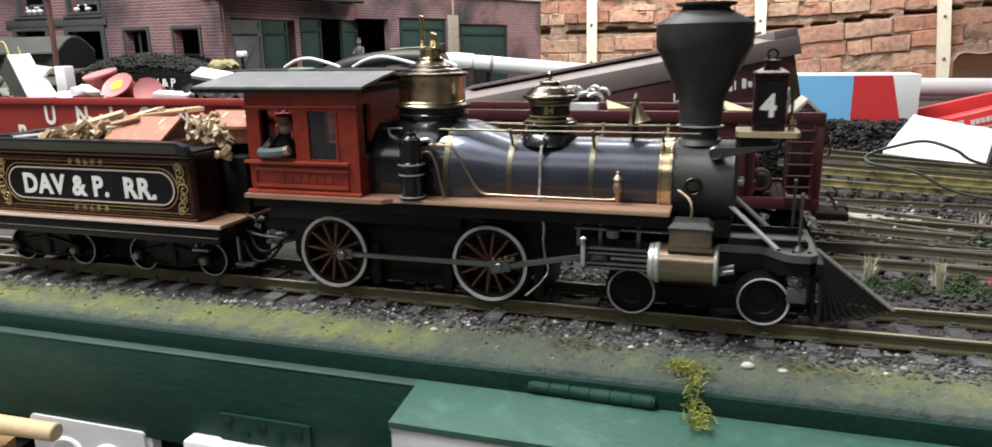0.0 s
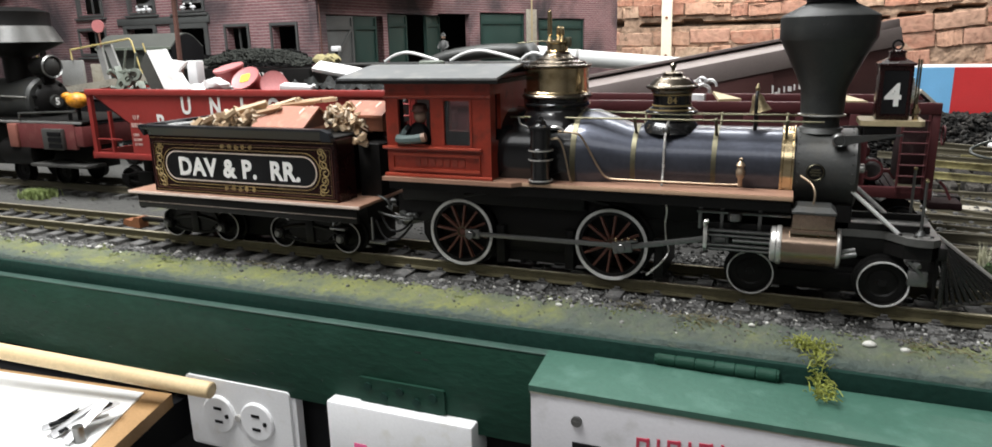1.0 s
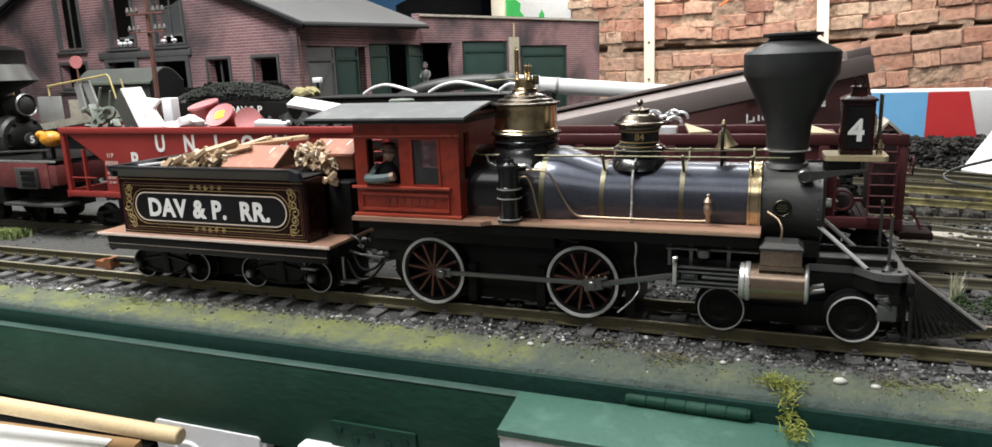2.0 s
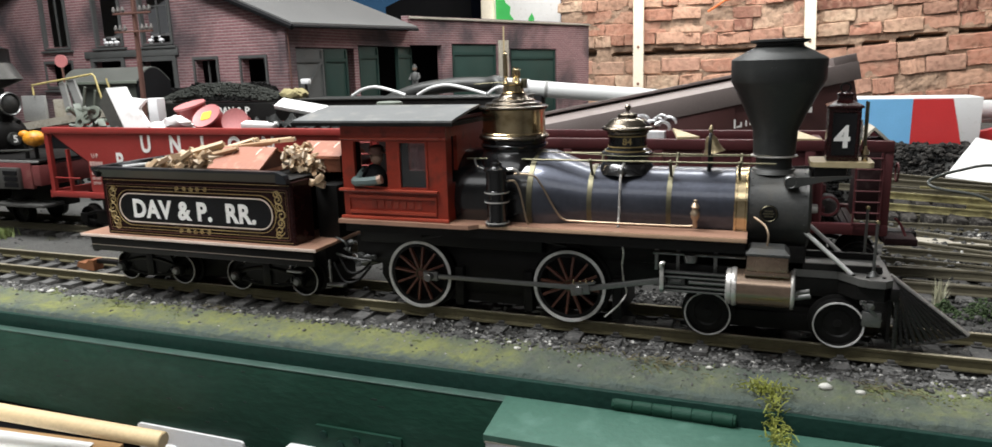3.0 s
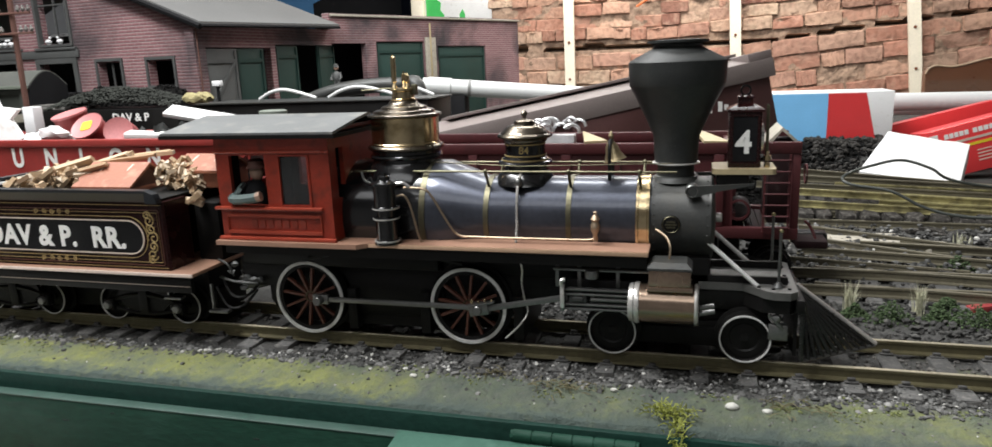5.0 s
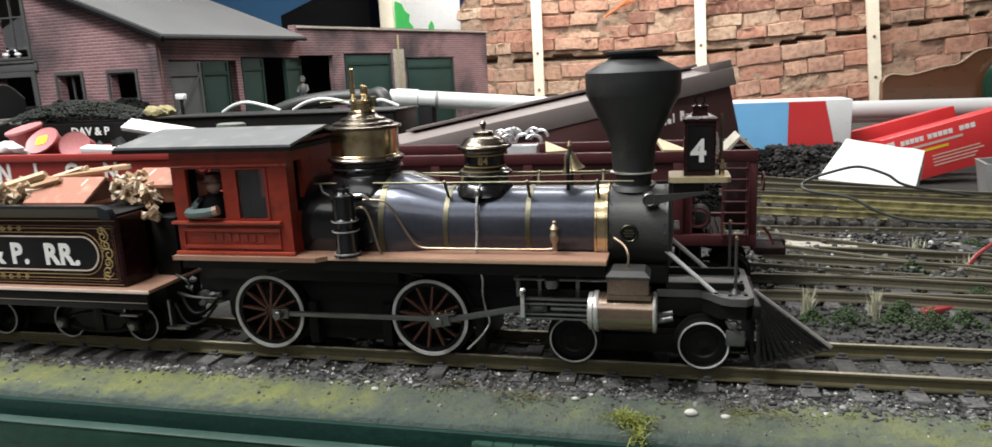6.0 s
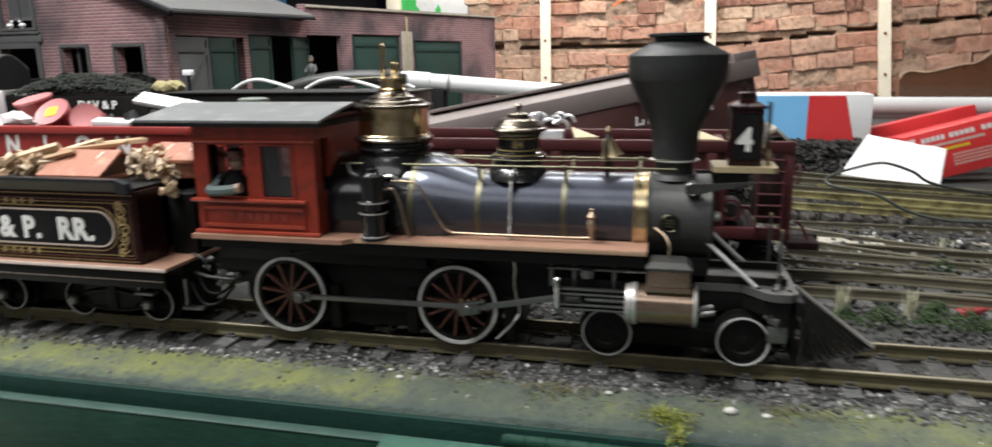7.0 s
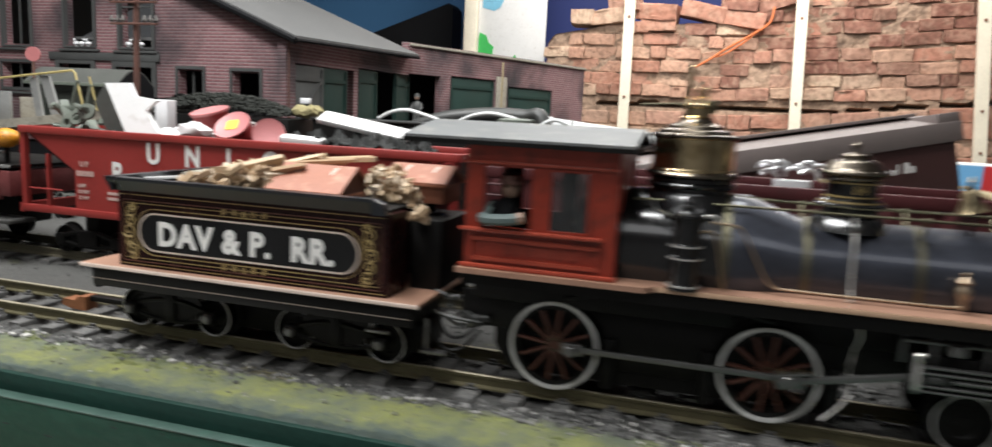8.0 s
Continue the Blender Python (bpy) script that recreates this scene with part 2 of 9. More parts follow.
OLDBOARD = mat("weathered_pale_board", (0.36, 0.33, 0.27), 0.7, 0, 0.2, coarse=60, bump=0.3, dirt=(0.2, 0.18, 0.15), amount=0.3)
SHELFWOOD = mat("cream_shelf_wood", (0.42, 0.34, 0.2), 0.45, 0, 0.12, coarse=60, bump=0.1)
PLASTICBLACK = mat("crumpled_black_plastic", (0.018, 0.019, 0.018), 0.6, 0, 0.3, bump=0.3, spec=0.2)
WIRE = mat("dark_wire_sheath", (0.04, 0.045, 0.04), 0.45, 0, 0.2, bump=0.05)
REDPRINT = mat("red_marker_print", (0.5, 0.04, 0.08), 0.6, 0, 0.1, bump=0.05)


def ground_material():
    """Grey grit, moss flock along the front and in patches, darker soil behind and under the track."""
    m = bpy.data.materials.new("scenic_ground")
    m.use_nodes = True
    nt = m.node_tree
    n, k = nt.nodes, nt.links
    b = n["Principled BSDF"]
    co, sep = n.new("ShaderNodeTexCoord"), n.new("ShaderNodeSeparateXYZ")
    k.new(co.outputs["Object"], sep.inputs[0])

    def tex(scale, detail=6, rough=0.6):
        t = n.new("ShaderNodeTexNoise")
        t.inputs["Scale"].default_value, t.inputs["Detail"].default_value, t.inputs["Roughness"].default_value = scale, detail, rough
        k.new(co.outputs["Object"], t.inputs["Vector"])
        return t
    patch, grit, mid, film = tex(18), tex(900, 3), tex(180, 5), tex(24, 6, 0.7)
    soil = ramp_of(nt, [(0.3, (0.05, 0.05, 0.047)), (0.5, (0.1, 0.098, 0.092)), (0.75, (0.17, 0.168, 0.158))])
    k.new(grit.outputs["Fac"], soil.inputs[0])
    flock = ramp_of(nt, [(0.32, (0.07, 0.085, 0.068)), (0.46, (0.1, 0.118, 0.078)), (0.58, (0.145, 0.16, 0.07)), (0.7, (0.19, 0.205, 0.06)), (0.85, (0.22, 0.215, 0.11))])
    # moss lies thickest on the strip in front of the first track
    strip = n.new("ShaderNodeMapRange")
    strip.inputs[1].default_value, strip.inputs[2].default_value = -0.044, -0.062
    strip.inputs[3].default_value, strip.inputs[4].default_value = 0.0, 0.8
    k.new(sep.outputs["Y"], strip.inputs[0])
    # the yellow flock was laid in stretches along the bank
    run = n.new("ShaderNodeMapRange")
    run.inputs[1].default_value, run.inputs[2].default_value = -1.0, 0.6
    k.new(sep.outputs["X"], run.inputs[0])
    laid = ramp_of(nt, [(0.0, (0.5, 0.5, 0.5)), (0.42, (0.56, 0.56, 0.56)), (0.57, (0.54, 0.54, 0.54)), (0.63, (0.4, 0.4, 0.4)), (0.74, (0.35, 0.35, 0.35)), (0.8, (0.5, 0.5, 0.5)), (1.0, (0.48, 0.48, 0.48))])
    k.new(run.outputs[0], laid.inputs[0])
    wet = n.new("ShaderNodeMath")
    wet.operation, wet.use_clamp = "ADD", False
    k.new(film.outputs["Fac"], wet.inputs[0])
    k.new(laid.outputs[0], wet.inputs[1])
    less = n.new("ShaderNodeMath")
    less.operation, less.inputs[1].default_value = "SUBTRACT", 0.46
    k.new(wet.outputs[0], less.inputs[0])
    k.new(less.outputs[0], flock.inputs[0])
    s2 = n.new("ShaderNodeMath")
    s2.operation = "MULTIPLY_ADD"
    s2.inputs[1].default_value = 1.5
    k.new(patch.outputs["Fac"], s2.inputs[0])
    k.new(strip.outputs[0], s2.inputs[2])
    fac = n.new("ShaderNodeMapRange")
    fac.inputs[1].default_value, fac.inputs[2].default_value = 0.92, 1.2
    k.new(s2.outputs[0], fac.inputs[0])
    brk = n.new("ShaderNodeMath")
    brk.operation = "MULTIPLY"
    bm2 = n.new("ShaderNodeMapRange")
    bm2.inputs[1].default_value, bm2.inputs[2].default_value = 0.0, 0.55
    k.new(mid.outputs["Fac"], bm2.inputs[0])
    k.new(fac.outputs[0], brk.inputs[0])
    k.new(bm2.outputs[0], brk.inputs[1])
    back = n.new("ShaderNodeMapRange")
    back.inputs[1].default_value, back.inputs[2].default_value = -0.034, -0.02
    k.new(sep.outputs["Y"], back.inputs[0])
    east = n.new("ShaderNodeMapRange")
    east.inputs[1].default_value, east.inputs[2].default_value = -0.4, 0.12
    east.inputs[3].default_value, east.inputs[4].default_value = 0.4, 1.0
    k.new(sep.outputs["X"], east.inputs[0])
    both = n.new("ShaderNodeMath")
    both.operation = "MULTIPLY"
    k.new(back.outputs[0], both.inputs[0])
    k.new(east.outputs[0], both.inputs[1])
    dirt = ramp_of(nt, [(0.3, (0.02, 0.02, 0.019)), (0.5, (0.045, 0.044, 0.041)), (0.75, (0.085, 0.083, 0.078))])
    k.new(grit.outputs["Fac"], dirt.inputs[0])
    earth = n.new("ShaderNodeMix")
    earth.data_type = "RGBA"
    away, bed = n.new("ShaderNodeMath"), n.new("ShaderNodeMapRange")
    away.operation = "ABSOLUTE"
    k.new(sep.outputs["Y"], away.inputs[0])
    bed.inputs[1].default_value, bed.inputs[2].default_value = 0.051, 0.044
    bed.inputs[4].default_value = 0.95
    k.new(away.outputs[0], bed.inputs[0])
    # Darker soil behind; in the track bed the train's shade is in the colour.
    soil_shade = n.new("ShaderNodeMath")
    soil_shade.operation = "MAXIMUM"
    k.new(both.outputs[0], soil_shade.inputs[0])
    k.new(bed.outputs[0], soil_shade.inputs[1])
    k.new(soil_shade.outputs[0], earth.inputs[0])
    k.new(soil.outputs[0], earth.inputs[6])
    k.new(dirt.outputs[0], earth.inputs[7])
    mx = n.new("ShaderNodeMix")
    mx.data_type = "RGBA"
    k.new(brk.outputs[0], mx.inputs[0])
    k.new(earth.outputs[2], mx.inputs[6])
    k.new(flock.outputs[0], mx.inputs[7])
    rim = n.new("ShaderNodeMath")
    rim.operation, rim.inputs[1].default_value = "MULTIPLY_ADD", 0.022
    k.new(mid.outputs["Fac"], rim.inputs[0])
    k.new(sep.outputs["Y"], rim.inputs[2])
    rimr = n.new("ShaderNodeMapRange")
    rimr.inputs[1].default_value, rimr.inputs[2].default_value = -0.068, -0.081
    k.new(rim.outputs[0], rimr.inputs[0])
    edge_ = n.new("ShaderNodeMix")
    edge_.data_type = "RGBA"
    k.new(rimr.outputs[0], edge_.inputs[0])
    k.new(mx.outputs[2], edge_.inputs[6])
    edge_.inputs[7].default_value = (0.058, 0.078, 0.068, 1)
    k.new(edge_.outputs[2], b.inputs["Base Color"])
    b.inputs["Roughness"].default_value = 0.95
    bp = n.new("ShaderNodeBump")
    bp.inputs["Strength"].default_value, bp.inputs["Distance"].default_value = 0.55, 0.002
    lump = n.new("ShaderNodeMath")
    lump.operation, lump.inputs[1].default_value = "MULTIPLY_ADD", 3.0
    k.new(mid.outputs["Fac"], lump.inputs[0])
    k.new(grit.outputs["Fac"], lump.inputs[2])
    k.new(lump.outputs[0], bp.inputs["Height"])
    k.new(bp.outputs[0], b.inputs["Normal"])
    return m


def brick_material(name, a, c, mortar, bw, bh, gap, soot=(0.05, 0.045, 0.05)):
    """Courses of small scale-model bricks with recessed joints and soot."""
    m = bpy.data.materials.new(name)
    m.use_nodes = True
    nt = m.node_tree
    n, k = nt.nodes, nt.links
    b = n["Principled BSDF"]
    uv = n.new("ShaderNodeTexCoord")
    t = n.new("ShaderNodeTexBrick")
    t.inputs["Color1"].default_value, t.inputs["Color2"].default_value, t.inputs["Mortar"].default_value = (*a, 1), (*c, 1), (*mortar, 1)
    t.inputs["Scale"].default_value, t.inputs["Brick Width"].default_value, t.inputs["Row Height"].default_value = 1.0, bw, bh
    t.inputs["Mortar Size"].default_value, t.inputs["Mortar Smooth"].default_value = gap, 0.2
    k.new(uv.outputs["UV"], t.inputs["Vector"])
    sep, div, fr, bed = n.new("ShaderNodeSeparateXYZ"), n.new("ShaderNodeMath"), n.new("ShaderNodeMath"), n.new("ShaderNodeMapRange")
    div.operation, div.inputs[1].default_value, fr.operation = "DIVIDE", bh, "FRACT"
    k.new(uv.outputs["UV"], sep.inputs[0])
    k.new(sep.outputs["Y"], div.inputs[0])
    k.new(div.outputs[0], fr.inputs[0])
    bed.inputs[1].default_value, bed.inputs[2].default_value, bed.inputs[3].default_value, bed.inputs[4].default_value = 0.2, 0.34, 0.8, 0.0
    k.new(fr.outputs[0], bed.inputs[0])
    line = n.new("ShaderNodeMix")
    line.data_type = "RGBA"
    k.new(bed.outputs[0], line.inputs[0])
    k.new(t.outputs["Color"], line.inputs[6])
    line.inputs[7].default_value = (*mortar, 1)
    s = n.new("ShaderNodeTexNoise")
    s.inputs["Scale"].default_value, s.inputs["Detail"].default_value, s.inputs["Distortion"].default_value = 6.0, 4, 0.4
    k.new(uv.outputs["UV"], s.inputs["Vector"])
    r = ramp_of(nt, [(0.4, (0, 0, 0)), (0.62, (0.93, 0.93, 0.93))])
    k.new(s.outputs["Fac"], r.inputs[0])
    mx = n.new("ShaderNodeMix")
    mx.data_type = "RGBA"
    k.new(r.outputs[0], mx.inputs[0])
    k.new(line.outputs[2], mx.inputs[6])
    mx.inputs[7].default_value = (*soot, 1)
    k.new(mx.outputs[2], b.inputs["Base Color"])
    b.inputs["Roughness"].default_value = 0.85
    bp = n.new("ShaderNodeBump")
    bp.invert = True
    bp.inputs["Strength"].default_value, bp.inputs["Distance"].default_value = 0.7, 0.002
    k.new(bed.outputs[0], bp.inputs["Height"])
    k.new(bp.outputs[0], b.inputs["Normal"])
    return m


def real_brick_material(name="old_red_brick", shade=None):
    """Old fired bricks: hue differs from brick to brick, with lime smears and chips."""
    m = bpy.data.materials.new(name)
    m.use_nodes = True
    nt = m.node_tree
    n, k = nt.nodes, nt.links
    b = n["Principled BSDF"]
    info, co = n.new("ShaderNodeObjectInfo"), n.new("ShaderNodeTexCoord")
    add, mul = n.new("ShaderNodeVectorMath"), n.new("ShaderNodeMath")
    mul.operation, mul.inputs[1].default_value = "MULTIPLY", 31.0
    k.new(info.outputs["Random"], mul.inputs[0])
    k.new(co.outputs["Object"], add.inputs[0])
    k.new(mul.outputs[0], add.inputs[1])
    hue = ramp_of(nt, shade or [(0.0, (0.41, 0.185, 0.125)), (0.35, (0.43, 0.215, 0.15)), (0.7, (0.45, 0.26, 0.19)), (1.0, (0.5, 0.36, 0.26))])
    k.new(info.outputs["Random"], hue.inputs[0])
    t1, t2 = n.new("ShaderNodeTexNoise"), n.new("ShaderNodeTexNoise")
    t1.inputs["Scale"].default_value, t1.inputs["Detail"].default_value = 22.0, 6
    t2.inputs["Scale"].default_value, t2.inputs["Detail"].default_value = 42.0, 5
    k.new(add.outputs[0], t1.inputs["Vector"])
    k.new(add.outputs[0], t2.inputs["Vector"])
    lime = ramp_of(nt, [(0.46, (0, 0, 0)), (0.7, (0.75, 0.75, 0.75))])
    k.new(t1.outputs["Fac"], lime.inputs[0])
    mx = n.new("ShaderNodeMix")
    mx.data_type = "RGBA"
    k.new(lime.outputs[0], mx.inputs[0])
    k.new(hue.outputs[0], mx.inputs[6])
    mx.inputs[7].default_value = (0.47, 0.29, 0.21, 1)
    pit = ramp_of(nt, [(0.3, (0.5, 0.48, 0.46)), (0.55, (1, 1, 1))])
    k.new(t2.outputs["Fac"], pit.inputs[0])
    m2 = n.new("ShaderNodeMix")
    m2.data_type, m2.blend_type = "RGBA", "MULTIPLY"
    m2.inputs[0].default_value = 0.7
    k.new(mx.outputs[2], m2.inputs[6])
    k.new(pit.outputs[0], m2.inputs[7])
    k.new(m2.outputs[2], b.inputs["Base Color"])
    b.inputs["Roughness"].default_value = 0.9
    bp = n.new("ShaderNodeBump")
    bp.inputs["Strength"].default_value, bp.inputs["Distance"].default_value = 0.8, 0.007
    k.new(t2.outputs["Fac"], bp.inputs["Height"])
    k.new(bp.outputs[0], b.inputs["Normal"])
    return m


GROUND = ground_material()
SHEDBRICK = brick_material("model_shed_brick", (0.24, 0.105, 0.112), (0.3, 0.145, 0.15), (0.4, 0.3, 0.3), 0.021, 0.0067, 0.0006)
OLDBRICK = real_brick_material()
PALEBRICK = real_brick_material("old_tan_brick", [(0.0, (0.43, 0.21, 0.145)), (0.4, (0.48, 0.28, 0.195)), (0.75, (0.52, 0.34, 0.24)), (1.0, (0.58, 0.43, 0.31))])
DUSKYBRICK = real_brick_material("dusky_brown_brick", [(0.0, (0.2, 0.085, 0.06)), (0.5, (0.26, 0.12, 0.085)), (1.0, (0.3, 0.17, 0.12))])
GLASS = bpy.data.materials.new("cab_glass")
GLASS.use_nodes = True
GLASS.node_tree.nodes["Principled BSDF"].inputs["Transmission Weight"].default_value = 0.98
GLASS.node_tree.nodes["Principled BSDF"].inputs["Base Color"].default_value = (0.75, 0.77, 0.78, 1)
GLASS.node_tree.nodes["Principled BSDF"].inputs["Roughness"].default_value = 0.08
GLASS.node_tree.nodes["Principled BSDF"].inputs["IOR"].default_value = 1.45


# ---- mesh tools ----
ORG = {}


def thing(name, at, label, category, group="", kind=""):
    """A top-level Empty at the thing's base."""
    ob = new(name)
    ob.empty_display_size = 0.01
    ob.location = at
    ORG[ob.name] = Vector(at)
    return tagged(ob, label, category, group, kind)


def mesh_of(name, bm, material, angle=35):
    bmesh.ops.recalc_face_normals(bm, faces=bm.faces)
    me = bpy.data.meshes.new(name)
    bm.to_mesh(me)
    bm.free()
    for m in (material if isinstance(material, (list, tuple)) else [material]):
        me.materials.append(m)
    me.polygons.foreach_set("use_smooth", [True] * len(me.polygons))
    me.set_sharp_from_angle(angle=radians(angle))
    return me


def part(name, bm, material, parent=None, label="", at=None):
    """Links a bmesh as one mesh object under a thing or a part. With at, the mesh is local to that place."""
    org = ORG[parent.name] if parent else Vector((0, 0, 0))
    place = Vector(at) if at is not None else org
    if at is None and parent:
        bm.transform(Matrix.Translation(-org))
    ob = new(name, mesh_of(name, bm, material) if isinstance(bm, bmesh.types.BMesh) else bm)
    ob.parent = parent
    ob.location = place - org
    ORG[ob.name] = place
    return tagged(ob, label)


def solid(name, bm, material, at, label, category, group="", kind=""):
    """A top-level thing of a single mesh, with world coordinates in bm."""
    bm.transform(Matrix.Translation(-Vector(at)))
    ob = new(name, mesh_of(name, bm, material))
    ob.location = at
    ORG[ob.name] = Vector(at)
    return tagged(ob, label, category, group, kind)


def B():
    return bmesh.new()


def box(bm, x0, x1, y0, y1, z0, z1, bevel=0.0, m=None):
    g = bmesh.ops.create_cube(bm, size=1.0)
    t = Matrix.Translation(((x0 + x1) / 2, (y0 + y1) / 2, (z0 + z1) / 2)) @ Matrix.Diagonal((abs(x1 - x0), abs(y1 - y0), abs(z1 - z0), 1))
    bmesh.ops.transform(bm, matrix=t, verts=g["verts"])
    vs = g["verts"]
    if bevel:
        es = list({e for v in vs for e in v.link_edges})
        r = bmesh.ops.bevel(bm, geom=es, offset=bevel, segments=2, profile=0.5, affect="EDGES")
        vs = list({v for f in r["faces"] for v in f.verts} | {v for v in vs if v.is_valid})
    if m is not None:
        bmesh.ops.transform(bm, matrix=m, verts=vs)
    return bm


def frame_of(p0, p1):
    d = Vector(p1) - Vector(p0)
    return Matrix.Translation(p0) @ d.to_track_quat("Z", "Y").to_matrix().to_4x4(), d.length


def lathe(bm, prof, m=None, n=28):
    """Revolves (radius, height) pairs about local z."""
    rings = []
    for r, h in prof:
        if r <= 1e-6:
            rings.append([bm.verts.new((0, 0, h))])
        else:
            rings.append([bm.verts.new((r * math.cos(2 * math.pi * i / n), r * math.sin(2 * math.pi * i / n), h)) for i in range(n)])
    for a, b in zip(rings, rings[1:]):
        for i in range(n):
            j = (i + 1) % n
            if len(a) == 1 and len(b) == 1:
                continue
            if len(a) == 1:
                bm.faces.new((a[0], b[i], b[j]))
            elif len(b) == 1:
                bm.faces.new((a[i], a[j], b[0]))
            else:
                bm.faces.new((a[i], a[j], b[j], b[i]))
    if m is not None:
        bmesh.ops.transform(bm, matrix=m, verts=[v for r in rings for v in r])
    return bm


def cyl(bm, p0, p1, r0, r1=None, n=16, edge=0.0):
    m, d = frame_of(p0, p1)
    r1 = r0 if r1 is None else r1
    e = min(edge, r0 * 0.5)
    prof = [(0, 0), (r0 - e, 0), (r0, e), (r1, d - e), (r1 - e, d), (0, d)] if e else [(0, 0), (r0, 0), (r1, d), (0, d)]
    return lathe(bm, prof, m, n)


def tube(bm, pts, r, n=8):
    pts = [Vector(p) for p in pts]
    rings = []
    up = Vector((0.13, 0.29, 0.95))
    for i, p in enumerate(pts):
        d = (pts[min(i + 1, len(pts) - 1)] - pts[max(i - 1, 0)]).normalized()
        a = d.cross(up).normalized()
        b = d.cross(a)
        rings.append([bm.verts.new(p + r * (math.cos(2 * math.pi * k / n) * a + math.sin(2 * math.pi * k / n) * b)) for k in range(n)])
    for u, v in zip(rings, rings[1:]):
        for k in range(n):
            bm.faces.new((u[k], u[(k + 1) % n], v[(k + 1) % n], v[k]))
    bm.faces.new(rings[0])
    bm.faces.new(rings[-1])
    return bm


def bend(pts, steps=6):
    """A smooth line through the points."""
    pts = [Vector(p) for p in pts]
    out = []
    for i in range(len(pts) - 1):
        p0, p1, p2, p3 = pts[max(i - 1, 0)], pts[i], pts[i + 1], pts[min(i + 2, len(pts) - 1)]
        for s in range(steps):
            t = s / steps
            out.append(0.5 * (2 * p1 + (p2 - p0) * t + (2 * p0 - 5 * p1 + 4 * p2 - p3) * t * t + (3 * p1 - p0 - 3 * p2 + p3) * t ** 3))
    return out + [pts[-1]]


def prism(bm, outline, y0, y1, m=None):
    """An outline in x and z, given thickness in y."""
    a = [bm.verts.new((x, y0, z)) for x, z in outline]
    b = [bm.verts.new((x, y1, z)) for x, z in outline]
    bm.faces.new(a)
    bm.faces.new(b[::-1])
    for i in range(len(a)):
        j = (i + 1) % len(a)
        bm.faces.new((a[i], a[j], b[j], b[i]))
    if m is not None:
        bmesh.ops.transform(bm, matrix=m, verts=a + b)
    return bm


def plate(bm, outline, z0, z1, m=None):
    """An outline in x and y, given thickness in z."""
    a = [bm.verts.new((x, y, z0)) for x, y in outline]
    b = [bm.verts.new((x, y, z1)) for x, y in outline]
    bm.faces.new(a[::-1])
    bm.faces.new(b)
    for i in range(len(a)):
        j = (i + 1) % len(a)
        bm.faces.new((a[i], a[j], b[j], b[i]))
    if m is not None:
        bmesh.ops.transform(bm, matrix=m, verts=a + b)
    return bm


def ball(bm, c, r, sub=2, squash=(1, 1, 1), jag=0.0, rng=random):
    g = bmesh.ops.create_icosphere(bm, subdivisions=sub, radius=1.0)
    for v in g["verts"]:
        k = r * (1 + jag * (rng.random() - 0.5))
        v.co = Vector(c) + Vector((v.co.x * k * squash[0], v.co.y * k * squash[1], v.co.z * k * squash[2]))
    return bm


def letters(body, size, depth, m, fat=0.0, spacing=1.0):
    """Solid letters as a bmesh, their base line at m's origin, reading along m's x."""
    cu = bpy.data.curves.new("letters", "FONT")
    cu.body, cu.size, cu.extrude, cu.offset, cu.space_character, cu.resolution_u = body, size, depth, fat, spacing, 3
    ob = new("letters", cu)
    me = bpy.data.meshes.new_from_object(ob.evaluated_get(bpy.context.evaluated_depsgraph_get()))
    bpy.data.objects.remove(ob)
    bm = B()
    bm.from_mesh(me)
    bpy.data.meshes.remove(me)
    bm.transform(m)
    return bm


def on_side(x, y, z, sx=1.0):
    """Turns letters to face the front, at that place."""
    return Matrix.Translation((x, y, z)) @ pose(0, 0, 0, 90, 0, 0) @ Matrix.Diagonal((sx, 1, 1, 1))


def stadium(x0, x1, z0, z1, n=10, r=None):
    r = (z1 - z0) / 2 if r is None else r
    pts = []
    for cx, cz, a0 in ((x1 - r, z1 - r, 0), (x0 + r, z1 - r, 90), (x0 + r, z0 + r, 180), (x1 - r, z0 + r, 270)):
        pts += [(cx + r * math.cos(radians(a0 + 90 * i / n)), cz + r * math.sin(radians(a0 + 90 * i / n))) for i in range(n + 1)]
    return pts


def ring_line(bm, outline, y0, y1, w):
    """A thin raised border along an outline in x and z."""
    c = Vector((sum(p[0] for p in outline) / len(outline), sum(p[1] for p in outline) / len(outline)))
    n = len(outline)
    inner = []
    for i in range(n):
        a, b = Vector(outline[i - 1]), Vector(outline[(i + 1) % n])
        d = (b - a).normalized()
        nn = Vector((-d.y, d.x))
        p = Vector(outline[i])
        if nn.dot(c - p) < 0:
            nn = -nn
        inner.append(p + nn * w)
    vs = [[bm.verts.new((p[0], y, p[1])) for p in ol] for ol, y in ((outline, y0), (inner, y0), (inner, y1), (outline, y1))]
    for i in range(n):
        j = (i + 1) % n
        for a, b in ((0, 1), (1, 2), (2, 3), (3, 0)):
            bm.faces.new((vs[a][i], vs[a][j], vs[b][j], vs[b][i]))
    return bm


ALONG = pose(0, 0, 0, 0, 90, 0)   # turns local z to world x


# ---- the room and the bench ----
def slab(name, x0, x1, y0, y1, z0, z1, m):
    return solid(name, box(B(), x0, x1, y0, y1, z0, z1), m, ((x0 + x1) / 2, (y0 + y1) / 2, z0), "", "", kind="structure")


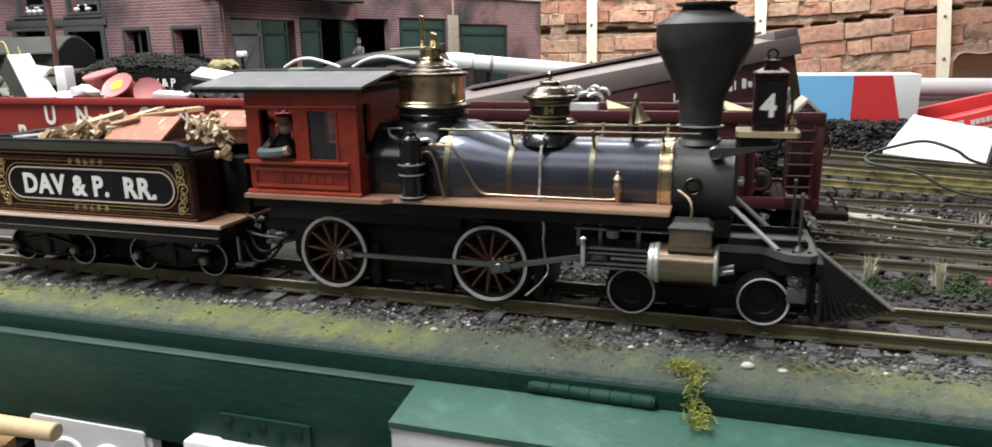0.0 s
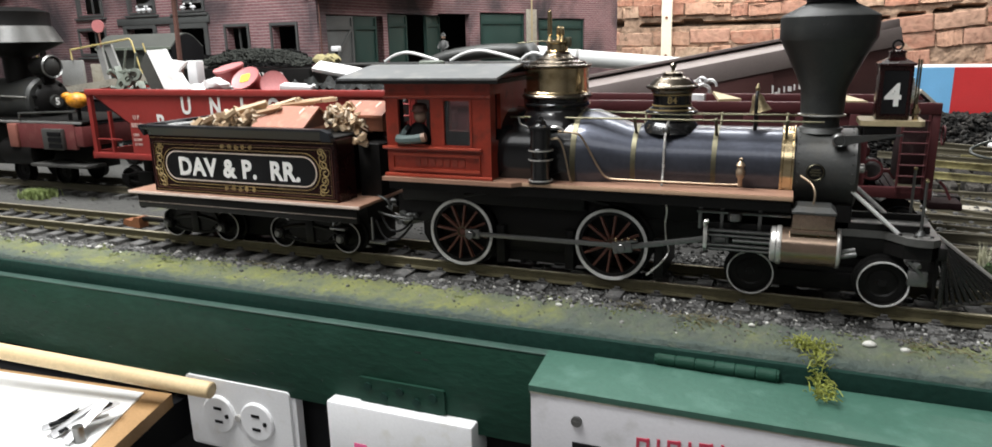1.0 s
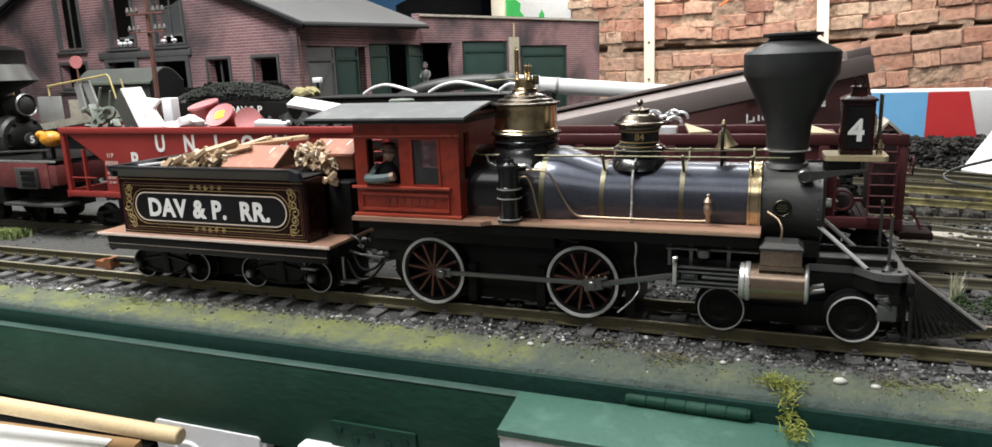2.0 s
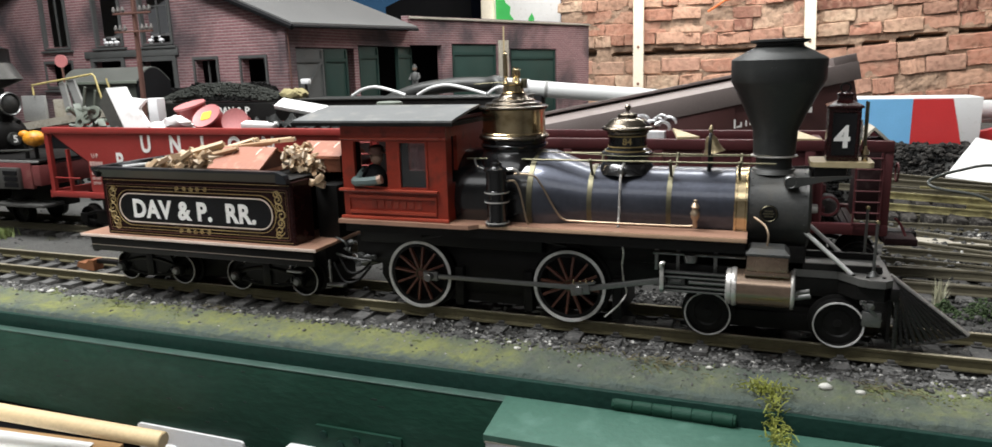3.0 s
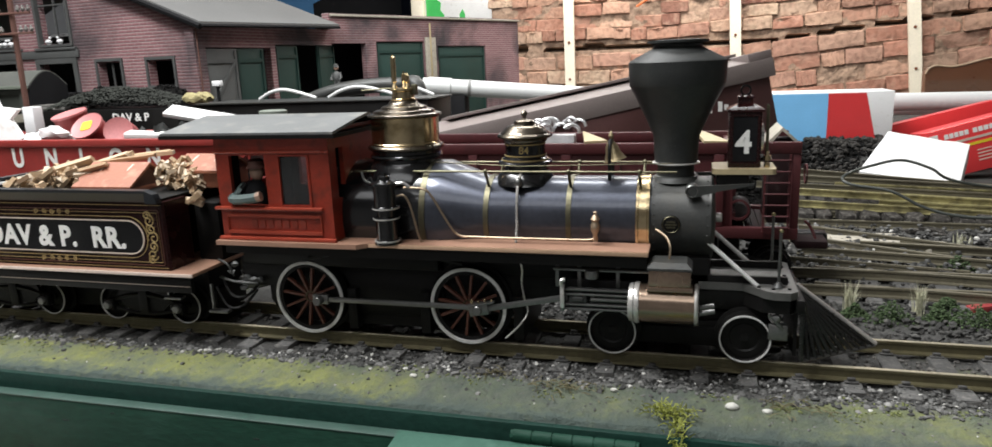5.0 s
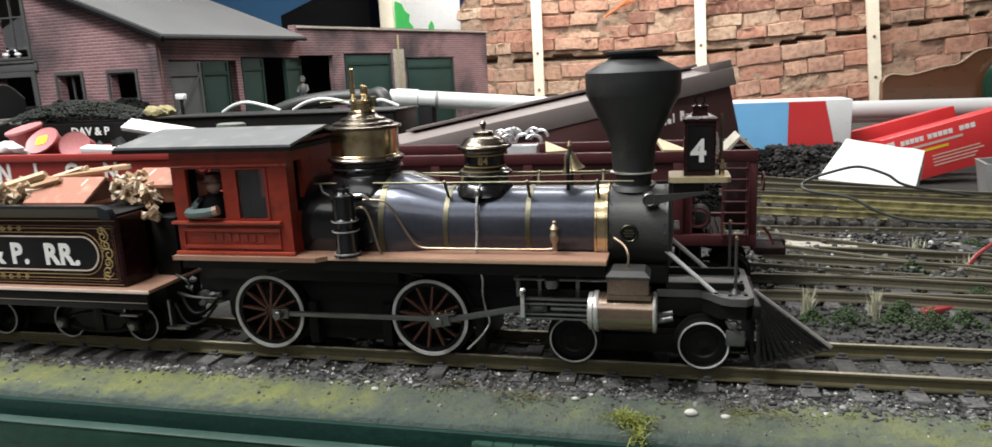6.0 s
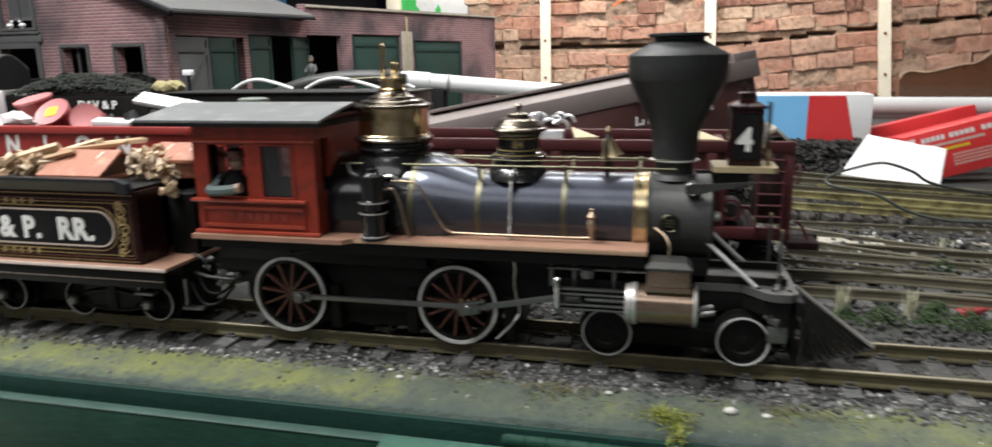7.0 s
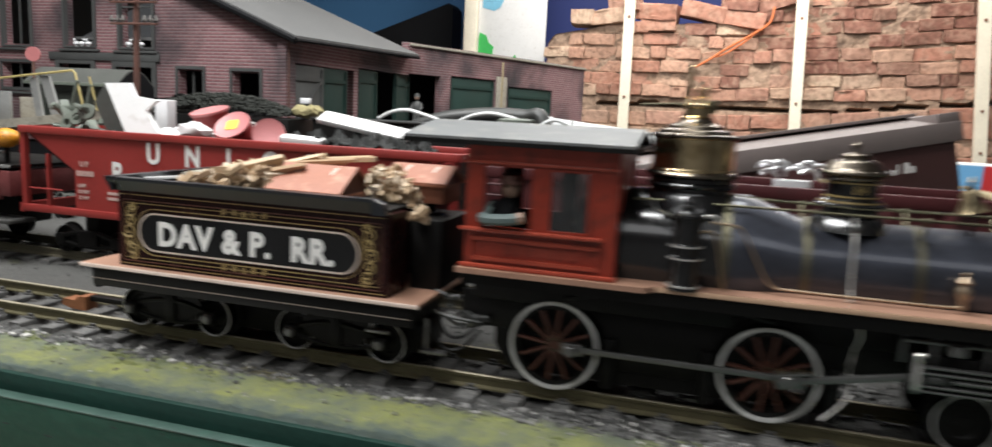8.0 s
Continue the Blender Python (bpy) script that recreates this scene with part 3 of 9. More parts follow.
slab("floor", -3.6, 3.6, -2.6, 3.6, -1.05, -1.0, WALLPAINT)
slab("ceiling", -3.6, 3.6, -2.6, 3.6, 1.6, 1.65, CEILPAINT)
slab("wall_south", -3.6, 3.6, -2.7, -2.6, -1.0, 1.6, WALLPAINT)
slab("wall_west", -3.7, -3.6, -2.6, 3.6, -1.0, 1.6, WALLPAINT)
slab("wall_east", 3.6, 3.7, -2.6, 3.6, -1.0, 1.6, WALLPAINT)
slab("wall_north", -3.6, 3.6, 3.6, 3.7, -1.0, 1.6, BACKBLUE)

rng = random.Random(4)


def lay_of_land(x, y):
    h = 0.0016 * noise.noise(Vector((x * 40, y * 40, 0))) + 0.0008 * noise.noise(Vector((x * 130, y * 130, 3)))
    ease = min(1.0, max(0.0, (y + 0.098) / 0.05))
    z = -0.0165 + 0.0045 * ease + h
    bed = min(1.0, max(0.0, (0.062 - abs(y)) / 0.016))
    z += bed * (float(np.interp(x, [-0.3, 0.0], [-0.0006, 0.0008])) + 0.0016 * noise.noise(Vector((x * 60, y * 45, 8))))
    if y < -0.04:      # lumps in the flock along the front
        f = min(1.0, (-0.04 - y) / 0.008)
        z += f * (0.0011 * noise.noise(Vector((x * 95, y * 150, 5))) + 0.0008 * noise.noise(Vector((x * 260, y * 300, 9))))
    if 0.56 < y < 1.25 and x > 0.05:
        z += 0.055 * min(1, (y - 0.56) / 0.12) * min(1, (x - 0.05) / 0.15) * min(1, max(0, (0.46 - x) / 0.05))
    return z


def ground():
    xs = np.concatenate([np.linspace(-3.4, -1.0, 20)[:-1], np.linspace(-1.0, 0.55, 620), np.linspace(0.55, 3.4, 26)[1:]])
    ys = np.concatenate([np.linspace(-0.0925, -0.035, 24), np.linspace(-0.035, 0.3, 50)[1:], np.linspace(0.3, 1.0, 40)[1:], np.linspace(1.0, 3.2, 16)[1:]])
    nx, ny = len(xs), len(ys)
    co = [(x, y + (0.0025 * noise.noise(Vector((x * 30, 1, 1))) + 0.0012 * noise.noise(Vector((x * 170, 1, 7))) if j == 0 else 0), lay_of_land(x, y)) for j, y in enumerate(ys) for x in xs]
    fs = [(j * nx + i, j * nx + i + 1, (j + 1) * nx + i + 1, (j + 1) * nx + i) for j in range(ny - 1) for i in range(nx - 1)]
    base = len(co)
    co += [(x, -0.0925, -0.034) for x in xs]
    fs += [(base + i, base + i + 1, i + 1, i) for i in range(nx - 1)]
    me = bpy.data.meshes.new("ground")
    me.from_pydata(co, [], fs)
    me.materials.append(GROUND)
    me.polygons.foreach_set("use_smooth", [True] * len(me.polygons))
    tagged(new("ground", me), kind="structure")


ground()
slab("bench_core", -3.4, 3.4, -0.09, 3.2, -0.09, -0.034, BROWNWOOD)
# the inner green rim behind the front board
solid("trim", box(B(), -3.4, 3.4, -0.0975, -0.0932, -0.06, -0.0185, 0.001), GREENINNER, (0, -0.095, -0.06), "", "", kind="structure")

fascia = thing("fascia_board", (0, -0.104, -0.1), "dark green painted wooden board along the bench front", "board", kind="structure")
part("board", box(B(), -3.4, 3.4, -0.106, -0.0978, -0.1, -0.0312, 0.0012), GREENPAINT, fascia)
part("board_edge", box(B(), -3.4, 3.4, -0.1063, -0.0978, -0.0312, -0.0302, 0.0004), GREENLITEDGE, fascia, "paler green top edge, its highlight put into the colour")
b = B()
prism(b, stadium(-0.171, -0.1, -0.0885, -0.069, 4, 0.002), -0.1085, -0.106)
strip = part("bracket_strip", b, GREENPAINT, fascia, "green painted strip with screw heads")
for i in range(5):
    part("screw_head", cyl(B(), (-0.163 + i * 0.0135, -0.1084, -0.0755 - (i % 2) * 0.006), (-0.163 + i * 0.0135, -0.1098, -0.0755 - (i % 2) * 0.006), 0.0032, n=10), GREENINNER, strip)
# Near-black panel added for the shade in the open space under the bench.
slab("bench_skirt", -3.4, 3.4, -0.088, -0.08, -1.0, -0.1, DARK)

# green-topped switch box hung on the board
sw = thing("switch_box", (0.25, -0.125, -0.13), "green-topped control box with a grey-white front", "control box")
b = B()
plate(b, [(-0.0245, -0.1), (-0.0205, -0.1525), (0.8, -0.1545), (0.8, -0.094)], -0.0332, -0.0295)
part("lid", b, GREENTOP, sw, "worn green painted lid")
part("front_panel", box(B(), -0.0195, 0.8, -0.152, -0.147, -0.13, -0.0337, 0.0008), PANELWHITE, sw)
part("side_panel", box(B(), -0.0195, -0.014, -0.1469, -0.1065, -0.13, -0.0337), GREENPAINT, sw)
part("panel_edge", box(B(), -0.0198, 0.8, -0.1526, -0.1495, -0.0344, -0.0335), OLDBOARD, sw, "bare wood edge under the lid")
b = B()
cyl(b, (0.0095, -0.1519, -0.048), (0.0095, -0.1535, -0.048), 0.0034, n=14)
box(b, 0.0070, 0.0120, -0.1539, -0.1534, -0.0485, -0.0475)
part("screw", b, DULLSTEEL, sw, "dark cross-head screw")
part("switch_slot", box(B(), 0.007, 0.024, -0.1533, -0.1519, -0.075, -0.062), DARK, sw)
for i in range(9):
    x0, z0 = 0.045 + 0.0058 * i, -0.0515 + 0.0006 * i
    b = box(B(), x0, x0 + 0.0017, -0.1527, -0.1519, z0 - 0.013, z0)
    if i % 3 == 0:
        box(b, x0 + 0.0017, x0 + 0.0058, -0.1527, -0.1519, z0 - 0.0018, z0 + 0.0001)
    part("marker_bar", b, REDPRINT, sw, "red hand-lettered stroke")
NICK = mat("dark_paint_nick", (0.006, 0.014, 0.011), 0.8, 0, 0.3, bump=0.2)
nick = random.Random(17)
b = B()
for k in range(70):
    x, z = nick.uniform(-0.9, 0.3), nick.uniform(-0.096, -0.034)
    w_ = nick.uniform(0.0006, 0.003)
    box(b, x - w_, x + w_, -0.1062, -0.1055, z - 0.0004, z + nick.uniform(0.0003, 0.0009))
tagged(part("paint_nicks", b, NICK, fascia, "small dark nicks in the paint"), kind="stuff")
b = B()
for k in range(6):
    u0, u1 = k / 6, (k + 0.985) / 6
    cyl(b, (0.0465 + 0.071 * u0, -0.0965 - 0.002 * u0, -0.0262), (0.0465 + 0.071 * u1, -0.0965 - 0.002 * u1, -0.0262), 0.0042, n=14, edge=0.0006)
cyl(b, (0.045, -0.0965, -0.0262), (0.119, -0.0985, -0.0262), 0.0038, n=10, edge=0.0006)
solid("hinge", b, GREENPAINT, (0.08, -0.097, -0.03), "green painted barrel hinge on the board edge", "hinge")


# wall socket and blank box below the board
def outlet_face(bm, cx, cz):
    m = Matrix.Translation((cx, -0.1015, cz)) @ pose(0, 0, 0, 90, 0, 0)
    lathe(bm, [(0, 0.0022), (0.0155, 0.0022), (0.0168, 0.001), (0.0168, -0.003)], m, 28)
    return bm


plate_ob = thing("wall_socket", (-0.299, -0.1, -0.176), "white double electrical socket below the green board", "socket")
b = B()
prism(b, stadium(-0.356, -0.242, -0.176, -0.106, 3, 0.003), -0.098, -0.09)
prism(b, stadium(-0.352, -0.246, -0.172, -0.11, 3, 0.003), -0.1012, -0.098)
part("cover_plate", b, PLASTICWHITE, plate_ob)
for cx in (-0.3185, -0.2795):
    face = part("socket_face", outlet_face(B(), cx, -0.141), PLASTICWHITE, plate_ob)
    for dx, w in ((-0.006, 0.0012), (0.006, 0.0012)):
        part("slot", box(B(), cx - 0.004, cx + 0.004, -0.1043, -0.1036, -0.141 + dx - w, -0.141 + dx + w), DARK, face)
    part("slot", cyl(B(), (cx + 0.009, -0.1036, -0.141), (cx + 0.009, -0.1043, -0.141), 0.002, n=10), DARK, face)
part("screw", cyl(B(), (-0.299, -0.101, -0.141), (-0.299, -0.1035, -0.141), 0.0028, n=12), STEEL, plate_ob)
for o in plate_ob.children_recursive:
    if o.parent == plate_ob:
        o.matrix_world = Matrix.Translation((0.008, -0.0068, 0.0152)) @ o.matrix_world
slab("socket_board", -0.4, -0.04, -0.0895, -0.088, -0.3, -0.1002, DARK)
wb = thing("white_cover_box", (-0.135, -0.105, -0.165), "white plastic blank cover box with a pink mark", "cover box")
part("cover", box(B(), -0.196, -0.0755, -0.117, -0.0895, -0.165, -0.0888, 0.002), PLASTICWHITE, wb)
part("pink_mark", box(B(), -0.173, -0.162, -0.1176, -0.117, -0.133, -0.1195, 0.0002), PINKMARK, wb, "pink painted mark")

# shelf items at the lower left
solid("dowel", cyl(B(), (-0.78, -0.187, -0.0605), (-0.302, -0.122, -0.0965), 0.0068, n=18, edge=0.001), RAWWOOD, (-0.5, -0.16, -0.11), "pale round wooden dowel lying along the shelf", "dowel")
slab("shelf_board", -1.2, -0.36, -0.36, -0.0895, -0.16, -0.1255, DARK)
tray = thing("drawing_board", (-0.5, -0.2, -0.125), "white card on a brown wooden board", "board")
ol = [(-0.95, -0.17), (-0.381, -0.12), (-0.352, -0.19), (-0.31, -0.3), (-0.95, -0.36)]
part("wooden_base", plate(B(), [(-0.96, -0.165), (-0.358, -0.112), (-0.335, -0.186), (-0.29, -0.31), (-0.96, -0.37)], -0.125, -0.114), BROWNWOOD, tray)
part("card", plate(B(), ol, -0.114, -0.1128), PAPER, tray, "plain white card")
clip = thing("spring_clip", (-0.385, -0.178, -0.1128), "crumpled silver and black metal clip on the card", "clip")
for i in range(9):
    b = B()
    box(b, -0.02, 0.02, -0.0035, 0.0035, 0, 0.0012, 0.0004, Matrix.Translation((-0.402 + 0.0045 * i, -0.186 + 0.0035 * (i % 4), -0.1105 + 0.001 * i)) @ pose(0, 0, 0, 14 * (i % 3) - 10, -25 + 7 * (i % 4), 38 + 6 * i))
    part("leaf", b, CHROME if i % 3 else DARK, clip)
part("pivot", cyl(B(), (-0.362, -0.196, -0.1128), (-0.362, -0.196, -0.1), 0.004, n=12), DULLSTEEL, clip)


# ---- track ----
def tie_mesh(seed):
    r = random.Random(seed)
    bm = B()
    box(bm, -0.0058, 0.0058, -0.042, 0.042, -0.0145, -0.0082, 0.0009)
    for v in bm.verts:
        v.co += Vector((r.uniform(-1, 1), r.uniform(-1, 1), r.uniform(-1, 1))) * 0.0005
    return mesh_of("tie", bm, TIE)


TIES = [tie_mesh(i) for i in range(5)]


def rail_mesh(x0, x1):
    prof = [(-0.0036, -0.0082), (0.0036, -0.0082), (0.0034, -0.0072), (0.0007, -0.0064), (0.0007, -0.0024), (0.00145, -0.0019), (0.00145, -0.0003), (0.0010, 0.0), (-0.0010, 0.0), (-0.00145, -0.0003), (-0.00145, -0.0019), (-0.0007, -0.0024), (-0.0007, -0.0064), (-0.0034, -0.0072)]
    bm = B()
    prism(bm, prof, x0, x1, Matrix(((0, 1, 0, 0), (1, 0, 0, 0), (0, 0, 1, 0), (0, 0, 0, 1))))
    for f in bm.faces:
        f.material_index = 1 if f.calc_center_median().z > -0.0002 else 0
    return mesh_of("rail", bm, [RAIL, RAILTOP], 20)


CHAIR = None


def track(label, m, x0, x1, pitch=0.029, shift=0.0, spikes=True):
    """A length of sectional track: two rails on wooden ties with spike plates."""
    global CHAIR
    t = thing("railway_track", (0, 0, 0), label, "track", "model railway tracks")
    for y in (-0.0242, 0.0242):
        ob = part("rail", rail_mesh(x0, x1), RAIL, t, at=(0, y, 0))
        if not spikes:
            ob.data.materials.clear()
            ob.data.materials.append(OLDRAIL)
            ob.data.materials.append(OLDTOP)
    if CHAIR is None:
        bm = B()
        box(bm, -0.004, 0.004, -0.0065, 0.0065, -0.0082, -0.0072, 0.0003)
        for s in (-1, 1):
            box(bm, -0.0022, 0.0022, s * 0.0028, s * 0.0052, -0.0072, -0.0052, 0.0004)
        CHAIR = mesh_of("spike_plate", bm, TIE)
    n = int((x1 - x0) / pitch)
    for i in range(n):
        x = x0 + (i + 0.5) * pitch + shift
        o = part("tie", TIES[(i * 3) % 5], TIE, t, at=(x, rng.uniform(-0.0018, 0.0018), rng.uniform(-0.0006, 0.0002)))
        if spikes:
            for y in (-0.0242, 0.0242):
                part("spike_plate", CHAIR, TIE, o, at=(x, y, 0))
    t.matrix_world = m
    return t


track("brass-railed model track on weathered grey ties", pose(0, 0, 0), -1.35, 0.82, shift=0.0063)
track("brass-railed track behind the front line, in dark ballast", pose(0, 0.165, 0), -1.5, 0.9, spikes=False)
track("brass-railed siding branching off towards the back", pose(0.66, 0.115, 0.0, 0, 0, -8), -0.42, 0.5, spikes=False)
track("brass-railed diverging track crossing towards the front", pose(0.26, 0.335, -0.0005, 0, 0, -29), -0.02, 0.42, spikes=False)

track("distant brass-railed siding beside the coal pile", pose(0, 0.43, 0.0, 0, 0, -3), -0.1, 1.4, spikes=False)
track("distant brass-railed siding beside the brick shed", pose(-0.7, 0.6, 0.0, 0, 0, 2), -0.9, 0.7, spikes=False)
track("distant brass-railed siding beside the brick shed", pose(-0.7, 0.8, 0.0, 0, 0, 2), -0.9, 0.4, spikes=False)


# ---- the locomotive ----
loco = thing("steam_locomotive", (0, 0, 0), "black model steam locomotive with red cab and brass domes", "locomotive")
CZ = 0.0845
XL = Matrix.Translation((0, 0, CZ)) @ ALONG

b = lathe(B(), [(0, -0.0302), (0.0368, -0.0302), (0.0368, -0.0175), (0.0262, 0.0095), (0.0262, 0.119), (0, 0.119)], XL, 48)
for v in b.verts:
    v.co.y *= 0.92 if v.co.x < 0.0 else 1.0
boiler = part("boiler", b, JACKET, loco, "blue-grey steel boiler jacket with a tapered wagon top")
b = lathe(B(), [(0, -0.09), (0.0369, -0.09), (0.0369, -0.0303), (0, -0.0303)], XL, 48)
for v in b.verts:
    v.co.y *= 0.92
part("firebox_wrapper", b, GLOSS, boiler, "gloss black firebox casing")
for x, w, mt in ((0.0134, 0.0034, OLDBRASS), (0.0678, 0.0032, OLDBRASS)):
    part("boiler_band", lathe(B(), [(0.0258, x - w / 2), (0.0268, x - w / 2), (0.0268, x + w / 2), (0.0258, x + w / 2)], XL, 48), mt, boiler, "tarnished brass band")
b = lathe(B(), [(0.0362, -0.0302), (0.0373, -0.0302), (0.0373, -0.0262), (0.0362, -0.0262)], XL, 48)
for v in b.verts:
    v.co.y *= 0.925
part("boiler_band", b, OLDBRASS, boiler, "tarnished brass band")
part("smokebox_band", lathe(B(), [(0.0262, 0.1098), (0.0276, 0.1098), (0.0279, 0.1102), (0.0279, 0.1112), (0.0271, 0.1116), (0.0271, 0.1166), (0.0279, 0.117), (0.0279, 0.1178), (0.0276, 0.1182), (0.0262, 0.1182)], XL, 48), BRASS, boiler, "broad polished brass band")
smoke = part("smokebox", lathe(B(), [(0, 0.1185), (0.0262, 0.1185), (0.0262, 0.153), (0.0266, 0.1545), (0.0252, 0.156), (0.024, 0.1565), (0.023, 0.1552), (0.016, 0.157), (0.0, 0.158)], XL, 48), SMOKEBOX, loco, "graphite-grey smokebox with rivets")
b = B()
for i in range(26):
    a = 2 * math.pi * i / 26
    for x in (0.1205, 0.1525):
        ball(b, (x, 0.0262 * math.cos(a), CZ + 0.0262 * math.sin(a)), 0.0006, 1)
tagged(part("rivets", b, SMOKEBOX, smoke), kind="stuff")
part("door_boss", cyl(B(), (0.157, 0, CZ), (0.1615, 0, CZ), 0.003, n=14, edge=0.0006), STEEL, smoke)
mm = Matrix.Translation((0.1311, -0.0261, 0.085)) @ pose(0, 0, 0, 90, 0, 0)
bp_ = part("builder_plate", lathe(B(), [(0, 0.001), (0.005, 0.001), (0.0056, 0.0006), (0.0058, 0)], mm, 24), BLACK, smoke, "round black builder's plate")
part("plate_rim", lathe(B(), [(0.0046, 0.0009), (0.005, 0.0014), (0.0054, 0.0008)], mm, 24), OLDBRASS, bp_, "thin brass rim")
for k in (-1, 0, 1):
    part("plate_line", box(B(), -0.0034 + 0.0008 * abs(k), 0.0034 - 0.0008 * abs(k), -0.0005 + 0.0017 * k, 0.0005 + 0.0017 * k, 0.001, 0.0013, 0, mm), OLDBRASS, bp_, "raised brass bar")
b = B()
box(b, 0.1115, 0.155, -0.019, 0.019, 0.04, 0.063, 0.0015)
part("smokebox_saddle", b, BLACK, loco)

# stack
SX = 0.1327
stk = part("chimney", lathe(B(), [(0.0, 0.1075), (0.0125, 0.1075), (0.0118, 0.1105), (0.0112, 0.1135), (0.0112, 0.1185), (0.0128, 0.119), (0.0128, 0.1205), (0.0132, 0.121), (0.0136, 0.129), (0.0141, 0.1365), (0.0184, 0.1465), (0.0239, 0.158), (0.0283, 0.1668), (0.0291, 0.1682), (0.0294, 0.1755), (0.0295, 0.1816), (0.0287, 0.1826), (0.0152, 0.1898), (0.0145, 0.1905), (0.0145, 0.192), (0.0182, 0.1928), (0.0182, 0.1942), (0.0128, 0.1946), (0.0105, 0.186), (0.0, 0.184)], Matrix.Translation((SX, 0, 0)), 48), STACK, loco, "tall black flared balloon stack")
part("stack_ring", lathe(B(), [(0.0112, 0.1190), (0.0147, 0.1193), (0.0147, 0.1199), (0.0112, 0.1203)], Matrix.Translation((SX, 0, 0)), 40), STEEL, stk, "thin bright ring")
b = B()
for i in range(14):
    z = 0.1225 + i * 0.0045
    rr_ = np.interp(z, [0.121, 0.129, 0.1455, 0.159, 0.1695, 0.1755, 0.1812], [0.0127, 0.0133, 0.0176, 0.0225, 0.0272, 0.0292, 0.0295])
    for dx in (-0.0011, 0.0011):
        a = radians(-96)
        ball(b, (SX + rr_ * math.cos(a) + dx, rr_ * math.sin(a), z), 0.00042, 1)
tagged(part("rivets", b, STACK, stk), kind="stuff")
part("stack_base", lathe(B(), [(0.0126, 0.1072), (0.0152, 0.1082), (0.0135, 0.1112), (0.0118, 0.1118)], Matrix.Translation((SX, 0, 0)), 36), SMOKEBOX, stk)

# steam dome
DX = -0.0497
AT = Matrix.Translation((DX, 0, 0))
dome = part("steam_dome", lathe(B(), [(0.0, 0.108), (0.0295, 0.108), (0.027, 0.1165), (0.0242, 0.1195), (0.0232, 0.1215), (0.0232, 0.1232), (0.0246, 0.1238), (0.0252, 0.125), (0.0246, 0.1262), (0.0238, 0.1268), (0.0238, 0.1288), (0.025, 0.1294), (0.0, 0.1294)], AT, 48), GLOSS, loco, "black moulded dome base")
part("dome_lip", lathe(B(), [(0.0, 0.1293), (0.025, 0.1293), (0.0262, 0.1302), (0.0264, 0.1312), (0.0258, 0.1322), (0.0244, 0.133), (0, 0.1332)], AT, 48), GUNMETAL, dome, "bright turned lip")
part("dome_drum", lathe(B(), [(0.0, 0.133), (0.0238, 0.133), (0.0238, 0.1338), (0.0233, 0.1343), (0.0233, 0.1508), (0.0238, 0.1513), (0, 0.1515)], AT, 48), BRASS, dome, "polished brass drum")
part("dome_cap", lathe(B(), [(0, 0.1513), (0.0246, 0.1513), (0.0257, 0.152), (0.0257, 0.1532), (0.0248, 0.1537), (0.0213, 0.1541), (0.0207, 0.1556), (0.0196, 0.1562), (0.016, 0.1568), (0.0154, 0.1582), (0.0143, 0.1588), (0.0112, 0.1597), (0.0098, 0.1612), (0.0094, 0.1622), (0, 0.1622)], AT, 48), GUNMETAL, dome, "stepped dark metal dome cap")
val = part("valve_base", lathe(B(), [(0, 0.162), (0.0086, 0.162), (0.0092, 0.163), (0.0078, 0.1638), (0.0074, 0.168), (0.0084, 0.169), (0.0084, 0.1702), (0.006, 0.171), (0, 0.171)], AT, 28), BRASS, dome)
for dx, dy, h, r in ((-0.0052, -0.002, 0.1932, 0.0017), (0.0, 0.003, 0.1818, 0.0017), (0.0045, -0.0025, 0.1812, 0.0017)):
    part("whistle", lathe(B(), [(0, 0.1708), (r * 1.25, 0.1708), (r * 0.6, 0.1738), (r * 1.1, 0.175), (r, 0.176), (r, h - 0.004), (r * 0.9, h - 0.002), (r * 0.35, h - 0.0012), (r * 0.35, h), (0, h)], Matrix.Translation((DX + dx, dy, 0)), 14), BRASS, val, "brass whistle")
b = tube(B(), [(DX + 0.008, 0, 0.169), (DX - 0.012, 0.001, 0.1705), (DX - 0.032, 0.002, 0.1695)], 0.0005, 6)
box(b, DX + 0.0065, DX + 0.0105, -0.002, 0.002, 0.166, 0.173, 0.0006)
part("whistle_lever", b, OLDBRASS, val)

# sand dome
sx = 0.0352
AT = Matrix.Translation((sx, 0, 0))
sand = part("sand_dome", lathe(B(), [(0, 0.106), (0.0212, 0.106), (0.018, 0.1125), (0.0152, 0.1145), (0.0146, 0.1165), (0.0146, 0.1182), (0.0168, 0.1186), (0.018, 0.1195), (0.0181, 0.1204), (0.0172, 0.1212), (0.0155, 0.1216), (0.0155, 0.1224), (0.0144, 0.1232), (0.0134, 0.1238), (0.0134, 0.133), (0.0142, 0.1338), (0, 0.1338)], AT, 44), GLOSS, loco, "black sand box body")
for z, r in ((0.1248, 0.0134), (0.1322, 0.0134), (0.122, 0.0155)):
    part("gold_band", lathe(B(), [(r - 0.0001, z - 0.0004), (r + 0.0003, z - 0.0004), (r + 0.0003, z + 0.0004), (r - 0.0001, z + 0.0004)], AT, 40), GOLD, sand, "thin gold line")
